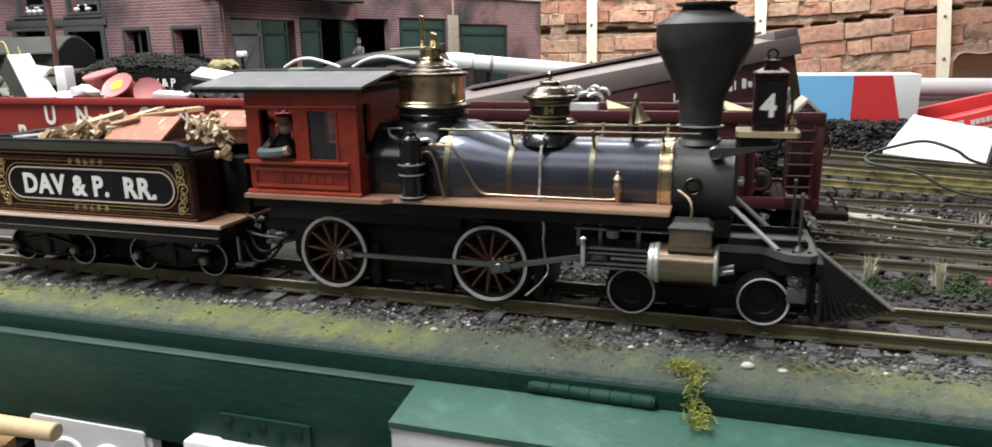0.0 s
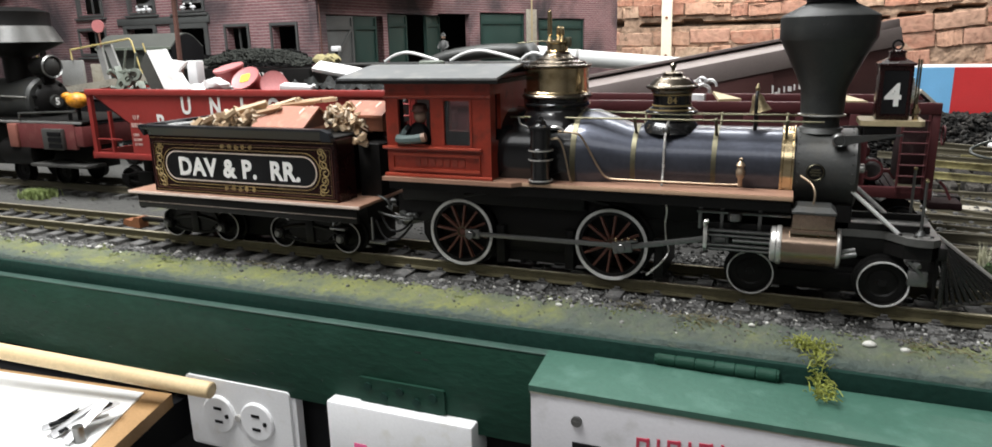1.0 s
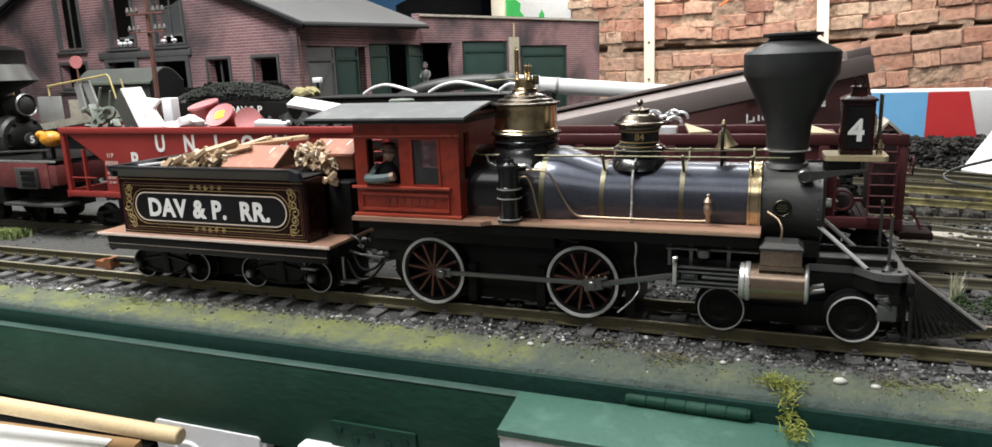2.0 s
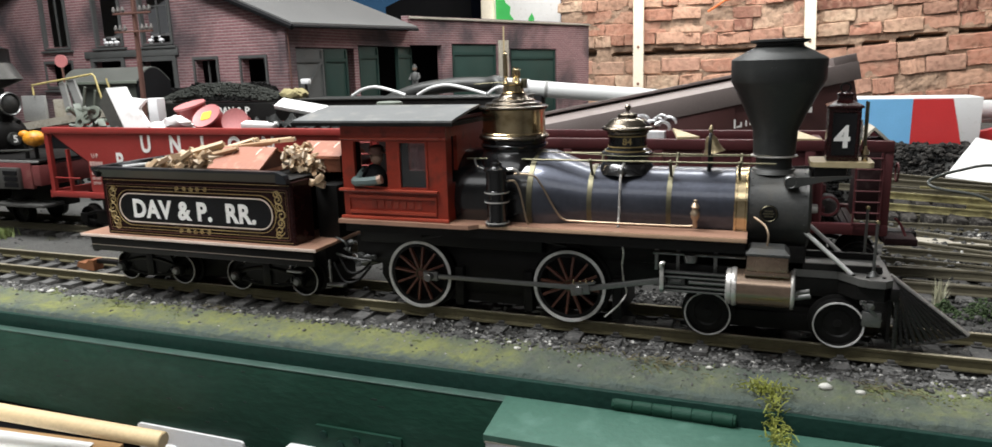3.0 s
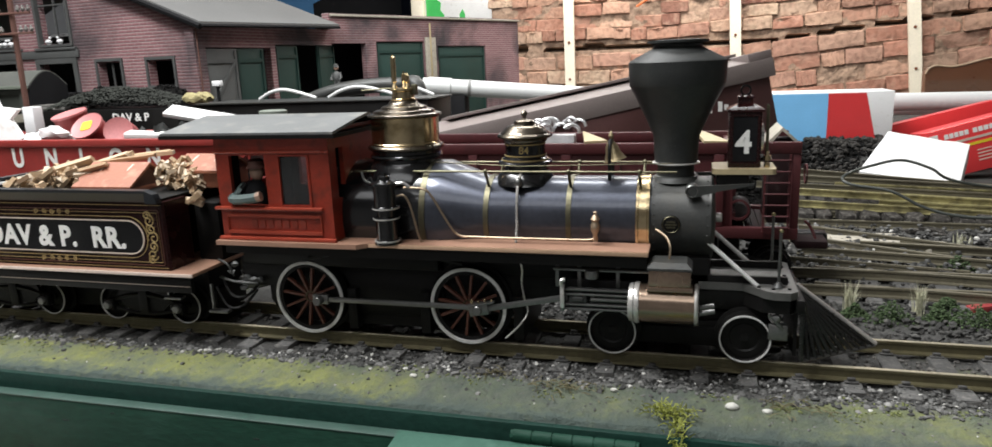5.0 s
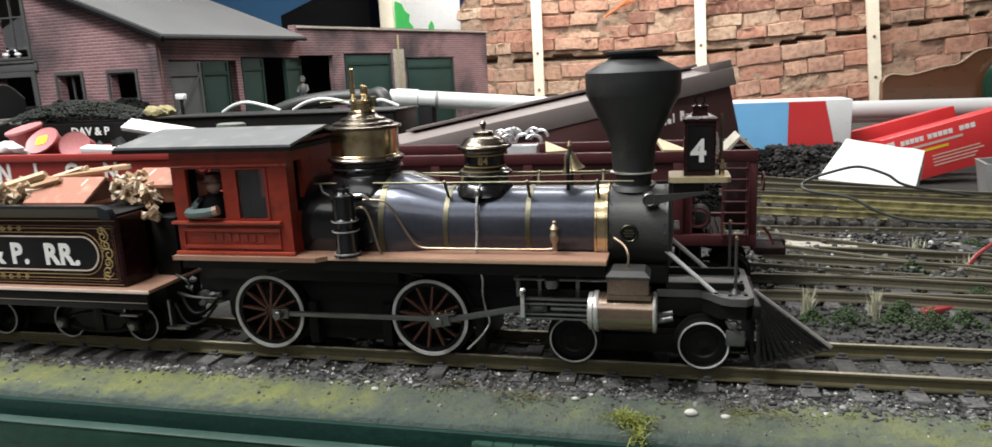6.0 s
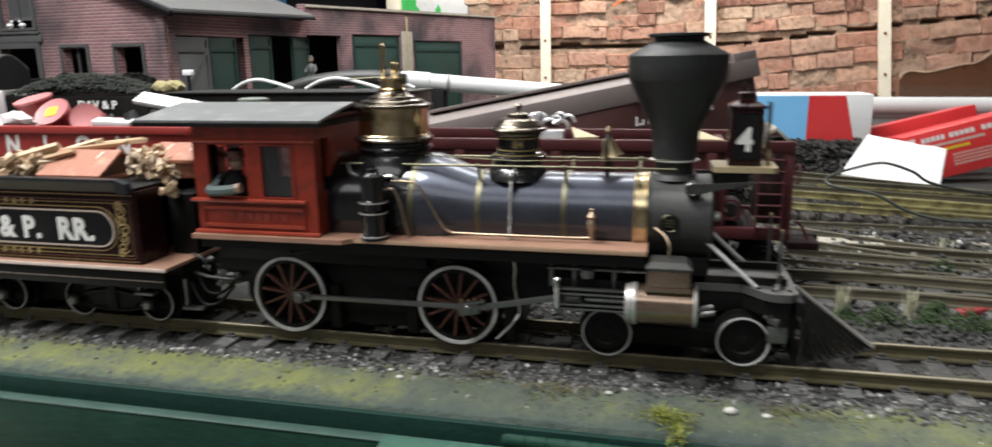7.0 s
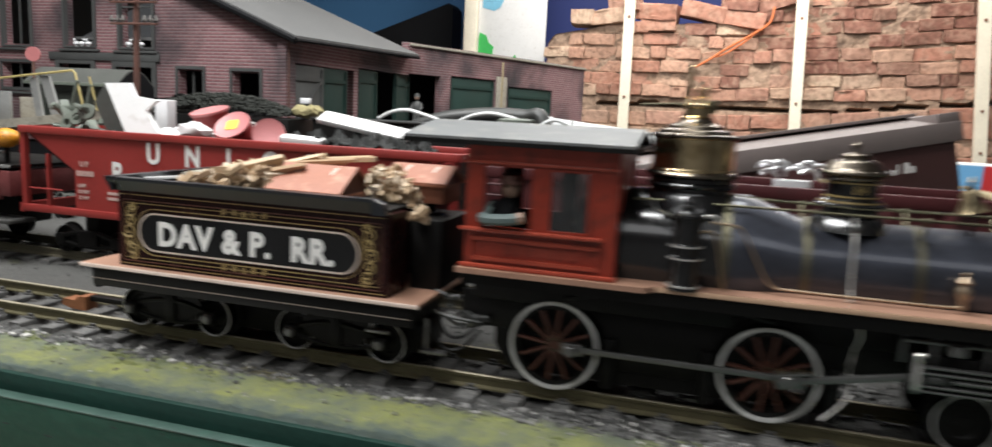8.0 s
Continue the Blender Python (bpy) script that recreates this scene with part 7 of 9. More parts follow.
for i in range(17):
    c = Vector((0.022 + rng.uniform(-0.02, 0.02), 0.186 + rng.uniform(-0.008, 0.008), rng.uniform(0.119, 0.129)))
    R_, a0, tw = rng.uniform(0.004, 0.0085), rng.uniform(-0.4, 0.6), rng.uniform(-0.6, 0.6)
    tube(b, [c + Vector((R_ * math.cos(a0 + k * 0.38) * math.cos(tw), R_ * math.cos(a0 + k * 0.38) * math.sin(tw), R_ * math.sin(a0 + k * 0.38))) for k in range(8)], rng.uniform(0.0009, 0.0016), 8)
box(b, 0.01, 0.038, 0.18, 0.192, 0.05, 0.119, 0.001)
solid("silver_parts", b, CHROME, (0.03, 0.186, 0.05), "cluster of bright silver model castings in the gondola", "castings", kind="stuff")

# brown boxcar tipped over behind the gondola
L0, R0 = Vector((-0.118, 0.262, 0.112)), Vector((0.226, 0.52, 0.1735))
axis = (R0 - L0).normalized()
side = Vector((axis.y, -axis.x, 0)).normalized()
up = side.cross(axis).normalized()
up = up if up.z > 0 else -up
turned = Matrix.Rotation(radians(-9), 3, axis)
side, up = turned @ side, turned @ up
BX = Matrix(((axis.x, -side.x, up.x, L0.x), (axis.y, -side.y, up.y, L0.y), (axis.z, -side.z, up.z, L0.z), (0, 0, 0, 1)))
LEN = (R0 - L0).length
bc = thing("boxcar", (0.05, 0.42, 0.0), "brown model boxcar tipped up behind the gondola", "freight car")
b = B()
box(b, 0, LEN, 0, 0.092, -0.1, 0, 0.001)
b.transform(BX)
part("body", b, BOXBROWN, bc)
b = B()
prism(b, [(-0.004, -0.002), (-0.004, 0.003), (0.046, 0.016), (0.096, 0.003), (0.096, -0.002), (0.046, 0.011)], -0.006, LEN + 0.006, Matrix(((0, 1, 0, 0), (1, 0, 0, 0), (0, 0, 1, 0), (0, 0, 0, 1))))
b.transform(BX)
part("roof", b, BOXROOF, bc, "grey-brown roof")
b = B()
box(b, -0.006, LEN + 0.006, -0.0055, -0.003, -0.019, 0.0035, 0.0005)
b.transform(BX)
part("eave_strip", b, BOXROOF, bc, "lighter strip below the roof")
b = B()
box(b, 0.02, LEN - 0.02, 0.03, 0.062, 0.0155, 0.019, 0.0005)
box(b, LEN - 0.03, LEN + 0.006, -0.004, 0.04, 0.003, 0.014, 0.0005)
b.transform(BX)
part("roof_walk", b, BOXROOF, bc)
b = B()
box(b, 0.15, 0.255, -0.004, -0.0005, -0.092, -0.02, 0.0008)
b.transform(BX)
part("sliding_door", b, BOXBROWN, bc)
for i in range(6):
    b = B()
    box(b, LEN, LEN + 0.003, 0.01, 0.08, -0.09 + i * 0.015, -0.086 + i * 0.015, 0.0005)
    b.transform(BX)
    part("end_rib", b, BOXBROWN, bc)
for i, (x, w, h, tl) in enumerate(((0.157, 0.0022, 0.013, -12), (0.16, 0.009, 0.0022, 4), (0.163, 0.007, 0.002, 38), (0.1735, 0.002, 0.008, -12), (0.179, 0.0055, 0.0065, -12), (0.248, 0.0022, 0.011, -12), (0.252, 0.007, 0.0022, 0), (0.257, 0.0022, 0.006, -12), (0.264, 0.0022, 0.007, -12), (0.27, 0.005, 0.006, -12), (0.278, 0.0022, 0.007, -12), (0.285, 0.005, 0.006, -12), (0.293, 0.0022, 0.012, -12), (0.303, 0.006, 0.011, -12), (0.312, 0.004, 0.006, -12), (0.3185, 0.005, 0.006, -12), (0.326, 0.005, 0.006, -12), (0.334, 0.002, 0.011, -12), (0.345, 0.006, 0.012, -12), (0.354, 0.006, 0.007, -12))):
    b = B()
    box(b, 0, w, -0.0058, -0.0054, 0, h, 0, Matrix.Translation((x, 0, -0.046)) @ pose(0, 0, 0, 0, -tl, 0))
    b.transform(BX)
    part("script_stroke", b, WHITE, bc, "white script stroke")

# black locomotive behind the hopper's end
ENDBLOCK = mat("rubbed_red_block", (0.27, 0.1, 0.075), 0.55, 0, 0.2, bump=0.15)
lb = thing("black_locomotive", (-0.9, 0.165, 0), "black model locomotive with red pilot beam and headlamp", "locomotive")
XL2 = Matrix.Translation((0, 0.165, 0.1065)) @ ALONG
bo = part("boiler", lathe(B(), [(0, -1.3), (0.031, -1.3), (0.031, -0.848), (0.033, -0.847), (0.033, -0.825), (0.03, -0.821), (0, -0.818)], XL2, 36), SMOKEBOX, lb, "dull graphite boiler")
part("smokebox_door", lathe(B(), [(0, -0.810), (0.012, -0.811), (0.021, -0.814), (0.025, -0.8185)], XL2, 28), BLACK, bo)
part("number_disc", lathe(B(), [(0, -0.807), (0.0085, -0.807), (0.009, -0.8105)], XL2, 20), SMOKEBOX, bo)
for i in range(10):
    a = 2 * math.pi * i / 10
    part("door_clamp", box(B(), -0.819, -0.815, -0.002, 0.002, 0.0235, 0.0285, 0.0006, Matrix.Translation((0, 0.165, 0.1065)) @ pose(0, 0, 0, math.degrees(a), 0, 0)), BLACK, bo)
part("numeral", letters("5", 0.013, 0.0003, Matrix.Translation((-0.8065, 0.1615, 0.102)) @ pose(0, 0, 0, 90, 0, 90), 0.0004), WHITE, bo, "small white numeral")
stk2 = part("chimney", lathe(B(), [(0, 0.128), (0.018, 0.128), (0.018, 0.165), (0.056, 0.182), (0.058, 0.184), (0.047, 0.205), (0.047, 0.224), (0.03, 0.23), (0, 0.23)], Matrix.Translation((-0.872, 0.165, 0)), 36), BLACK, lb, "wide black diamond stack")
part("stack_skirt", lathe(B(), [(0.0582, 0.1838), (0.0588, 0.1845), (0.0478, 0.2055), (0.0472, 0.205)], Matrix.Translation((-0.872, 0.165, 0)), 36), DECKGREY, stk2, "worn grey flared skirt")
hl = part("headlamp", lathe(B(), [(0, -0.836), (0.0125, -0.836), (0.0135, -0.832), (0.0135, -0.812), (0.0155, -0.811), (0.0155, -0.807), (0.0125, -0.806)], Matrix.Translation((0, 0.165, 0.152)) @ ALONG, 24), BLACK, lb)
part("lens", lathe(B(), [(0, -0.8035), (0.007, -0.8042), (0.0122, -0.807)], Matrix.Translation((0, 0.165, 0.152)) @ ALONG, 24), SMOKEBOX, hl, "dull grey lamp glass")
part("lamp_rim", lathe(B(), [(0.0125, -0.8065), (0.0142, -0.8045), (0.0155, -0.8065)], Matrix.Translation((0, 0.165, 0.152)) @ ALONG, 28), DULLSTEEL, hl, "bright lamp rim")
part("lamp_vent", cyl(B(), (-0.82, 0.165, 0.165), (-0.82, 0.165, 0.172), 0.004, n=10), BLACK, hl)
part("lamp_bracket", box(B(), -0.83, -0.815, 0.157, 0.173, 0.13, 0.14, 0.001), BLACK, hl)
part("pilot_beam", box(B(), -0.705, -0.692, 0.104, 0.226, 0.056, 0.081, 0.0015), DUSTYRED, lb, "dusty red pilot beam")
part("side_sill", box(B(), -0.815, -0.706, 0.104, 0.109, 0.052, 0.0835, 0.001), DUSTYRED, lb, "dusty red side sill")
part("sill_end", box(B(), -0.822, -0.806, 0.1, 0.104, 0.053, 0.083, 0.001), ENDBLOCK, lb, "pale red end block")
part("pilot_deck", box(B(), -0.9, -0.692, 0.106, 0.224, 0.0836, 0.087, 0.001), BLACK, lb)
part("deck_edge", box(B(), -0.9, -0.692, 0.1045, 0.1058, 0.0838, 0.0868, 0.0004), GREYPLASTIC, lb, "pale worn deck edge")
b = box(B(), -0.757, -0.722, 0.098, 0.104, 0.052, 0.078, 0.0008)
stp = part("steps", b, DECKGREY, lb, "grimy grey step frame")
for i in range(3):
    part("tread", box(B(), -0.745, -0.7225, 0.0965, 0.098, 0.0545 + 0.0075 * i, 0.0595 + 0.0075 * i), DARK, stp)
part("side_handrail", tube(B(), bend([(-0.8, 0.103, 0.087), (-0.798, 0.103, 0.095), (-0.79, 0.103, 0.0965), (-0.695, 0.103, 0.1)], 4), 0.0013, 6), DULLSTEEL, lb)
part("footboard", box(B(), -0.79, -0.69, 0.1, 0.13, 0.029, 0.033, 0.001), DECKGREY, lb)
for x in (-0.78, -0.86):
    for s in (-1, 1):
        w = part("wheel", DISC, BLACK, lb, at=(x, 0.165 + s * 0.0255, 0.0152))
        if s > 0:
            w.rotation_euler = (0, 0, math.pi)
part("engine_frame", box(B(), -1.25, -0.73, 0.145, 0.185, 0.02, 0.075, 0.002), BLACK, lb)
for s in (-1, 1):
    part("cylinder", cyl(B(), (-0.85, 0.165 + s * 0.045, 0.045), (-0.79, 0.165 + s * 0.045, 0.045), 0.018, n=20, edge=0.001), BLACK, lb)
    part("handrail", tube(B(), [(-0.95, 0.165 + s * 0.033, 0.118), (-0.822, 0.165 + s * 0.0325, 0.114)], 0.0012, 6), STEEL, lb)
for i, (x, r) in enumerate(((-0.7145, 0.0122), (-0.7314, 0.006))):
    la = thing("orange_lantern", (x, 0.122, 0.081), "round orange plastic lantern on the red pilot beam", "lantern", "orange lanterns")
    part("globe", ball(B(), (x, 0.122, 0.1118 + 0.005 * i), r, 3, (1.15, 1, 0.8)), ORANGE, la)
    part("stem", cyl(B(), (x, 0.122, 0.081), (x, 0.122, 0.104), 0.0025, n=10), BLACK, la)

# ---- yard clutter further back ----
INSULATOR = mat("dusty_insulator", (0.16, 0.15, 0.14), 0.5, 0, 0.3, bump=0.1)
flat = thing("flat_car", (-0.95, 0.38, 0), "pale grey derelict flat car with a tan handrail", "freight car")
def deck_z(x):
    return 0.129 + (x + 0.905) * 0.12


b = prism(B(), [(-1.2, deck_z(-1.2) - 0.012), (-0.84, deck_z(-0.84) - 0.012), (-0.84, deck_z(-0.84)), (-1.2, deck_z(-1.2))], 0.355, 0.425)
part("deck", b, OLDBOARD, flat, "pale dusty deck")
part("underframe", box(B(), -1.14, -0.86, 0.365, 0.415, 0.02, 0.088, 0.002), DARK, flat)
part("handrail", tube(B(), [(-1.016, 0.36, 0.158), (-1.017, 0.36, 0.174), (-0.88, 0.36, 0.1895), (-0.876, 0.36, 0.186), (-0.862, 0.36, 0.133)], 0.0015, 6), TANRAIL, flat, "tan handrail")
for (xt, zt, xb) in ((-0.852, 0.182, -0.84), (-1.1, 0.166, -1.1)):
    part("post", cyl(B(), (xb, 0.36, deck_z(xb)), (xt, 0.36, zt), 0.0013, n=6), TANRAIL, flat)
for (x0, z0, x1, w) in ((-0.953, 0.177, -0.944, 0.006), (-0.933, 0.181, -0.915, 0.008)):
    part("slat", prism(B(), [(x0 - w, z0), (x0 + w, z0), (x1 + w, deck_z(x1)), (x1 - w, deck_z(x1))], 0.362, 0.366), GREYPLASTIC, flat)
part("side_panel", box(B(), -1.05, -0.997, 0.362, 0.367, 0.115, 0.157, 0.001), GREYPLASTIC, flat)
part("side_panel", box(B(), -0.99, -0.955, 0.372, 0.376, 0.118, 0.15, 0.001), OLDBOARD, flat)
for x in (-1.05, -0.92):
    for dx in (-0.03, 0.03):
        part("wheel", DISC2, BLACK, flat, at=(x + dx, 0.3445, 0.0))
COACHSIDE = mat("grimy_coach_side", (0.045, 0.05, 0.042), 0.6, 0, 0.3, bump=0.15)
coach = thing("cab_car", (-1.08, 0.62, 0), "grey-green round-roofed model car on the shed siding", "rail car")
b = B()
prism(b, [(-0.06, 0.176)] + [(-0.06 + 0.085 * i / 10, 0.176 + 0.027 * math.sin(math.pi * i / 10)) for i in range(11)] + [(0.025, 0.176)], -1.2, -1.0, Matrix(((0, 1, 0, 0), (1, 0, 0, 0.62), (0, 0, 1, 0), (0, 0, 0, 1))))
part("roof", b, CARROOF, coach, "rounded dark grey roof")
b = B()
wall_with_holes(b, -1.18, -1.007, 0.02, 0.176, [(-1.16, -1.1, 0.1, 0.163), (-1.08, -1.03, 0.1, 0.163)], 0.565, 0.57)
box(b, -1.18, -1.007, 0.571, 0.64, 0.02, 0.1755)
part("body", b, COACHSIDE, coach)
# Near-black panel added for the dark inside of the car's open end.
b = prism(B(), [(-0.058, 0.02)] + [(-0.058 + 0.081 * i / 10, 0.1745 + 0.0265 * math.sin(math.pi * i / 10)) for i in range(11)] + [(0.023, 0.02)], -1.0065, -0.999, Matrix(((0, 1, 0, 0), (1, 0, 0, 0.62), (0, 0, 1, 0), (0, 0, 0, 1))))
part("car_end", b, DARK, coach, "near-black panel standing in for the shade inside the open end")
part("eave_strip", box(B(), -1.2, -1.0, 0.558, 0.5605, 0.1715, 0.1775, 0.0005), GREYGREEN, coach, "pale eave strip")
part("underframe", box(B(), -1.17, -1.01, 0.58, 0.635, -0.008, 0.02), DARK, coach)
STRAWHEAP = mat("dull_straw_flock", (0.3, 0.26, 0.13), 0.95, 0, 0.4, coarse=120, bump=0.5)
OLDPLANK = mat("weathered_grey_plank", (0.14, 0.135, 0.125), 0.85, 0, 0.3, coarse=80, bump=0.4)
bt = thing("black_tender", (-0.79, 0.47, 0), "black model tender heaped with coal, lettered in white", "tender")
part("tank", box(B(), -0.96, -0.6, 0.445, 0.52, 0.04, 0.138, 0.002), BLACK, bt)
part("underframe", box(B(), -0.94, -0.64, 0.455, 0.51, -0.002, 0.04, 0.001), DARK, bt)
part("lettering", letters("DAV & P", 0.0165, 0.0002, on_side(-0.718, 0.4445, 0.12, 1.1), 0.0004), WHITE, bt, "white painted name")
for k in range(5):
    b = box(B(), -0.055, 0.055, -0.006, 0.006, 0, 0.004, 0.0006, Matrix.Translation((-0.865 + 0.006 * (k % 3), 0.455 + 0.013 * k, 0.1385 + 0.0045 * (k % 2))) @ pose(0, 0, 0, 0, -2.0 * (k % 2), rng.uniform(-6, 6)))
    solid("grey_plank", b, OLDPLANK, (-0.865, 0.455 + 0.013 * k, 0.138), "weathered grey plank lying on the black tender", "plank", "planks on the black tender")
rag = ball(B(), (-0.597, 0.49, 0.149), 0.02, 3, (1.15, 0.8, 0.45))
for v in rag.verts:
    v.co += 0.006 * noise.noise_vector(v.co * 110) + 0.002 * noise.noise_vector(v.co * 330)
solid("flock_clump", rag, STRAWHEAP, (-0.597, 0.49, 0.138), "small clump of dull straw-coloured flock on the black tender", "flock")
blk = thing("black_flat_car", (-0.39, 0.47, 0), "low black model car with a pale roof edge", "freight car")
part("body", box(B(), -0.56, -0.2, 0.44, 0.53, 0.03, 0.141, 0.002), BLACK, blk)
part("roof_edge", box(B(), -0.562, -0.198, 0.437, 0.533, 0.141, 0.1432, 0.0005), SMOKEBOX, blk, "dark grey roof edge")
part("underframe", box(B(), -0.53, -0.23, 0.46, 0.51, -0.002, 0.03, 0.001), DARK, blk)
for i, (x0, x1, h) in enumerate(((-0.478, -0.385, 0.0145), (-0.365, -0.255, 0.0155), (-0.252, -0.205, 0.011))):
    solid("white_tubing", tube(B(), bend([(x0, 0.475, 0.1455), (x0 + 0.2 * (x1 - x0), 0.475, 0.144 + h * 0.75), (x0 + 0.45 * (x1 - x0), 0.475, 0.144 + h), (x0 + 0.75 * (x1 - x0), 0.475, 0.144 + h * 0.6), (x1, 0.475, 0.1455)], 6), 0.0024, 10), PVC, (x0, 0.475, 0.1435), "looped white plastic tubing on the black car", "tubing", "white tubing loops")
solid("grey_hose", tube(B(), bend([(-0.52, 0.6, 0.0), (-0.5, 0.6, 0.11), (-0.45, 0.6, 0.142), (-0.38, 0.605, 0.155), (-0.31, 0.61, 0.156), (-0.275, 0.6, 0.145), (-0.26, 0.58, 0.0)], 6), 0.012, 14), SMOKEBOX, (-0.4, 0.6, 0.0), "thick dark grey flexible hose arching over the yard", "hose")
pv = thing("white_pipe", (-0.25, 0.9, 0), "white plastic pipe lying behind the cars", "pipe")
part("barrel", cyl(B(), (-0.385, 0.9, 0.146), (-0.03, 0.98, 0.112), 0.016, n=24), PVC, pv)
part("collar", cyl(B(), (-0.375, 0.902, 0.145), (-0.33, 0.912, 0.141), 0.0178, n=24, edge=0.001), PVC, pv)
part("clamp", cyl(B(), (-0.298, 0.9195, 0.1378), (-0.292, 0.921, 0.1372), 0.0172, n=24), GREYPLASTIC, pv)
part("prop", box(B(), -0.33, -0.3, 0.9, 0.93, -0.02, 0.125, 0.001), DARK, pv)
part("prop", box(B(), -0.08, -0.05, 0.95, 0.98, -0.02, 0.1, 0.001), DARK, pv)
sg = thing("signal", (-1.015, 0.42, -0.012), "round pink disc signal on a thin post", "signal")
part("post", cyl(B(), (-1.013, 0.42, -0.012), (-1.0162, 0.42, 0.2028), 0.0017, n=8), TREEBROWN, sg)
part("disc", lathe(B(), [(0, -0.0012), (0.0108, -0.0012), (0.0108, 0.0012), (0, 0.0012)], Matrix.Translation((-1.0165, 0.42, 0.2133)) @ pose(0, 0, 0, 90, 0, 20), 24), PINK, sg, "pink disc")
po = thing("telegraph_pole", (-0.725, 0.31, -0.012), "brown wooden telegraph pole with two arms of dusty insulators", "pole")
part("pole", cyl(B(), (-0.731, 0.31, -0.012), (-0.7215, 0.31, 0.5), 0.0038, 0.0033, 12), TREEBROWN, po)
for z in (0.246, 0.2715):
    arm = part("crossarm", box(B(), -0.76, -0.69, 0.3035, 0.306, z - 0.0014, z + 0.0014, 0.0004), TREEBROWN, po)
    for dx in (-0.033, -0.0245, -0.016, 0.016, 0.0245, 0.033):
        part("insulator", lathe(B(), [(0, 0.0014), (0.0015, 0.0014), (0.0018, 0.0028), (0.0027, 0.0034), (0.0027, 0.0058), (0.0016, 0.0064), (0.0016, 0.0084), (0.0008, 0.0098), (0, 0.01)], Matrix.Translation((-0.725 + dx, 0.3048, z)), 10), INSULATOR, arm, "small dusty grey insulator")
fg = B()
ball(fg, (0, 0, 0.034), 0.0105, 2, (0.95, 0.7, 1.4))
ball(fg, (0, 0, 0.055), 0.0058, 2)
for s in (-1, 1):
    tube(fg, [(s * 0.009, 0, 0.044), (s * 0.013, -0.003, 0.033), (s * 0.011, -0.008, 0.026)], 0.003, 6)
    tube(fg, [(s * 0.004, 0, 0.025), (s * 0.005, 0, 0.0)], 0.004, 6)
lathe(fg, [(0.0075, 0.058), (0.005, 0.06), (0.005, 0.064), (0, 0.066)], None, 12)
fg.transform(Matrix.Translation((-0.706, 1.15, 0.132)))
box(fg, -0.726, -0.686, 1.13, 1.17, -0.013, 0.132, 0.002)
for f in fg.faces:
    c = f.calc_center_median()
    f.material_index = 1 if 0.182 < c.z < 0.191 else 0
solid("figurine", fg, [FRAMEGREY, SKIN], (-0.706, 1.15, -0.013), "small painted grey figure standing by the shed doors", "figurine")
cl = thing("yard_lamp", (-0.791, 0.806, -0.013), "small white lamp box on a dark post near the shed", "lamp")
part("lamp_box", box(B(), -0.801, -0.782, 0.8, 0.812, 0.16, 0.171, 0.002), PLASTICWHITE, cl)
part("post", box(B(), -0.793, -0.789, 0.803, 0.808, -0.013, 0.16), DARK, cl)
solid("earth_bank", prism(B(), [(0.745, -0.013), (0.775, 0.13), (0.795, 0.158), (0.81, 0.14), (0.815, -0.013)], -1.16, -0.86, Matrix(((0, 1, 0, 0), (1, 0, 0, 0), (0, 0, 1, 0), (0, 0, 0, 1)))), DARK, (-0.98, 0.83, -0.013), "dark bank of cinders before the shed", "bank")

# ---- brick engine shed ----
CORNER = Vector((-0.839, 0.823, 0))
FRONT, WING, WING2 = Vector((-0.9958, 0.0915, 0)), Vector((0.0707, 0.9975, 0)), Vector((0.3993, 0.9168, 0))
TURN = 0.5   # the wing's front bends here


def shed_frame(d, out, at):
    """Local x along the wall, y into the shed, z up."""
    return Matrix(((d.x, out.x, 0, at.x), (d.y, out.y, 0, at.y), (0, 0, 1, 0), (0, 0, 0, 1)))


MF = shed_frame(FRONT, Vector((0.0915, 0.9958, 0)), CORNER)
MW = shed_frame(WING, Vector((-0.9975, 0.0707, 0)), CORNER)
MW2 = shed_frame(WING2, Vector((-0.9168, 0.3993, 0)), CORNER + WING * TURN) @ Matrix.Translation((-TURN, 0, 0))
shed = thing("engine_shed", CORNER, "sooty red-brick model engine shed with green doors and grey roof", "building")


def along_wing(bm):
    """Lays a mesh made in the wing's own frame along its bent front."""
    for v in bm.verts:
        v.co = (MW2 if v.co.x > TURN + 1e-6 else MW) @ v.co
    return bm


def shed_wall(name, x0, x1, z0, z1, holes, m=None, cuts=()):
    bm = B()
    wall_with_holes(bm, x0, x1, z0, z1, holes, 0, 0.02)
    for co_, no_ in cuts:
        g = bm.verts[:] + bm.edges[:] + bm.faces[:]
        r = bmesh.ops.bisect_plane(bm, geom=g, plane_co=co_, plane_no=no_, clear_outer=True)
        bmesh.ops.holes_fill(bm, edges=[e for e in bm.edges if e.is_boundary])
    uv = bm.loops.layers.uv.new("UVMap")
    for f in bm.faces:
        for l in f.loops:
            l[uv].uv = (l.vert.co.x + l.vert.co.y, l.vert.co.z)
    if m is None:
        along_wing(bm)
    else:
        bm.transform(m)
    return part(name, bm, SHEDBRICK, shed, "red and grey model brickwork streaked with soot")


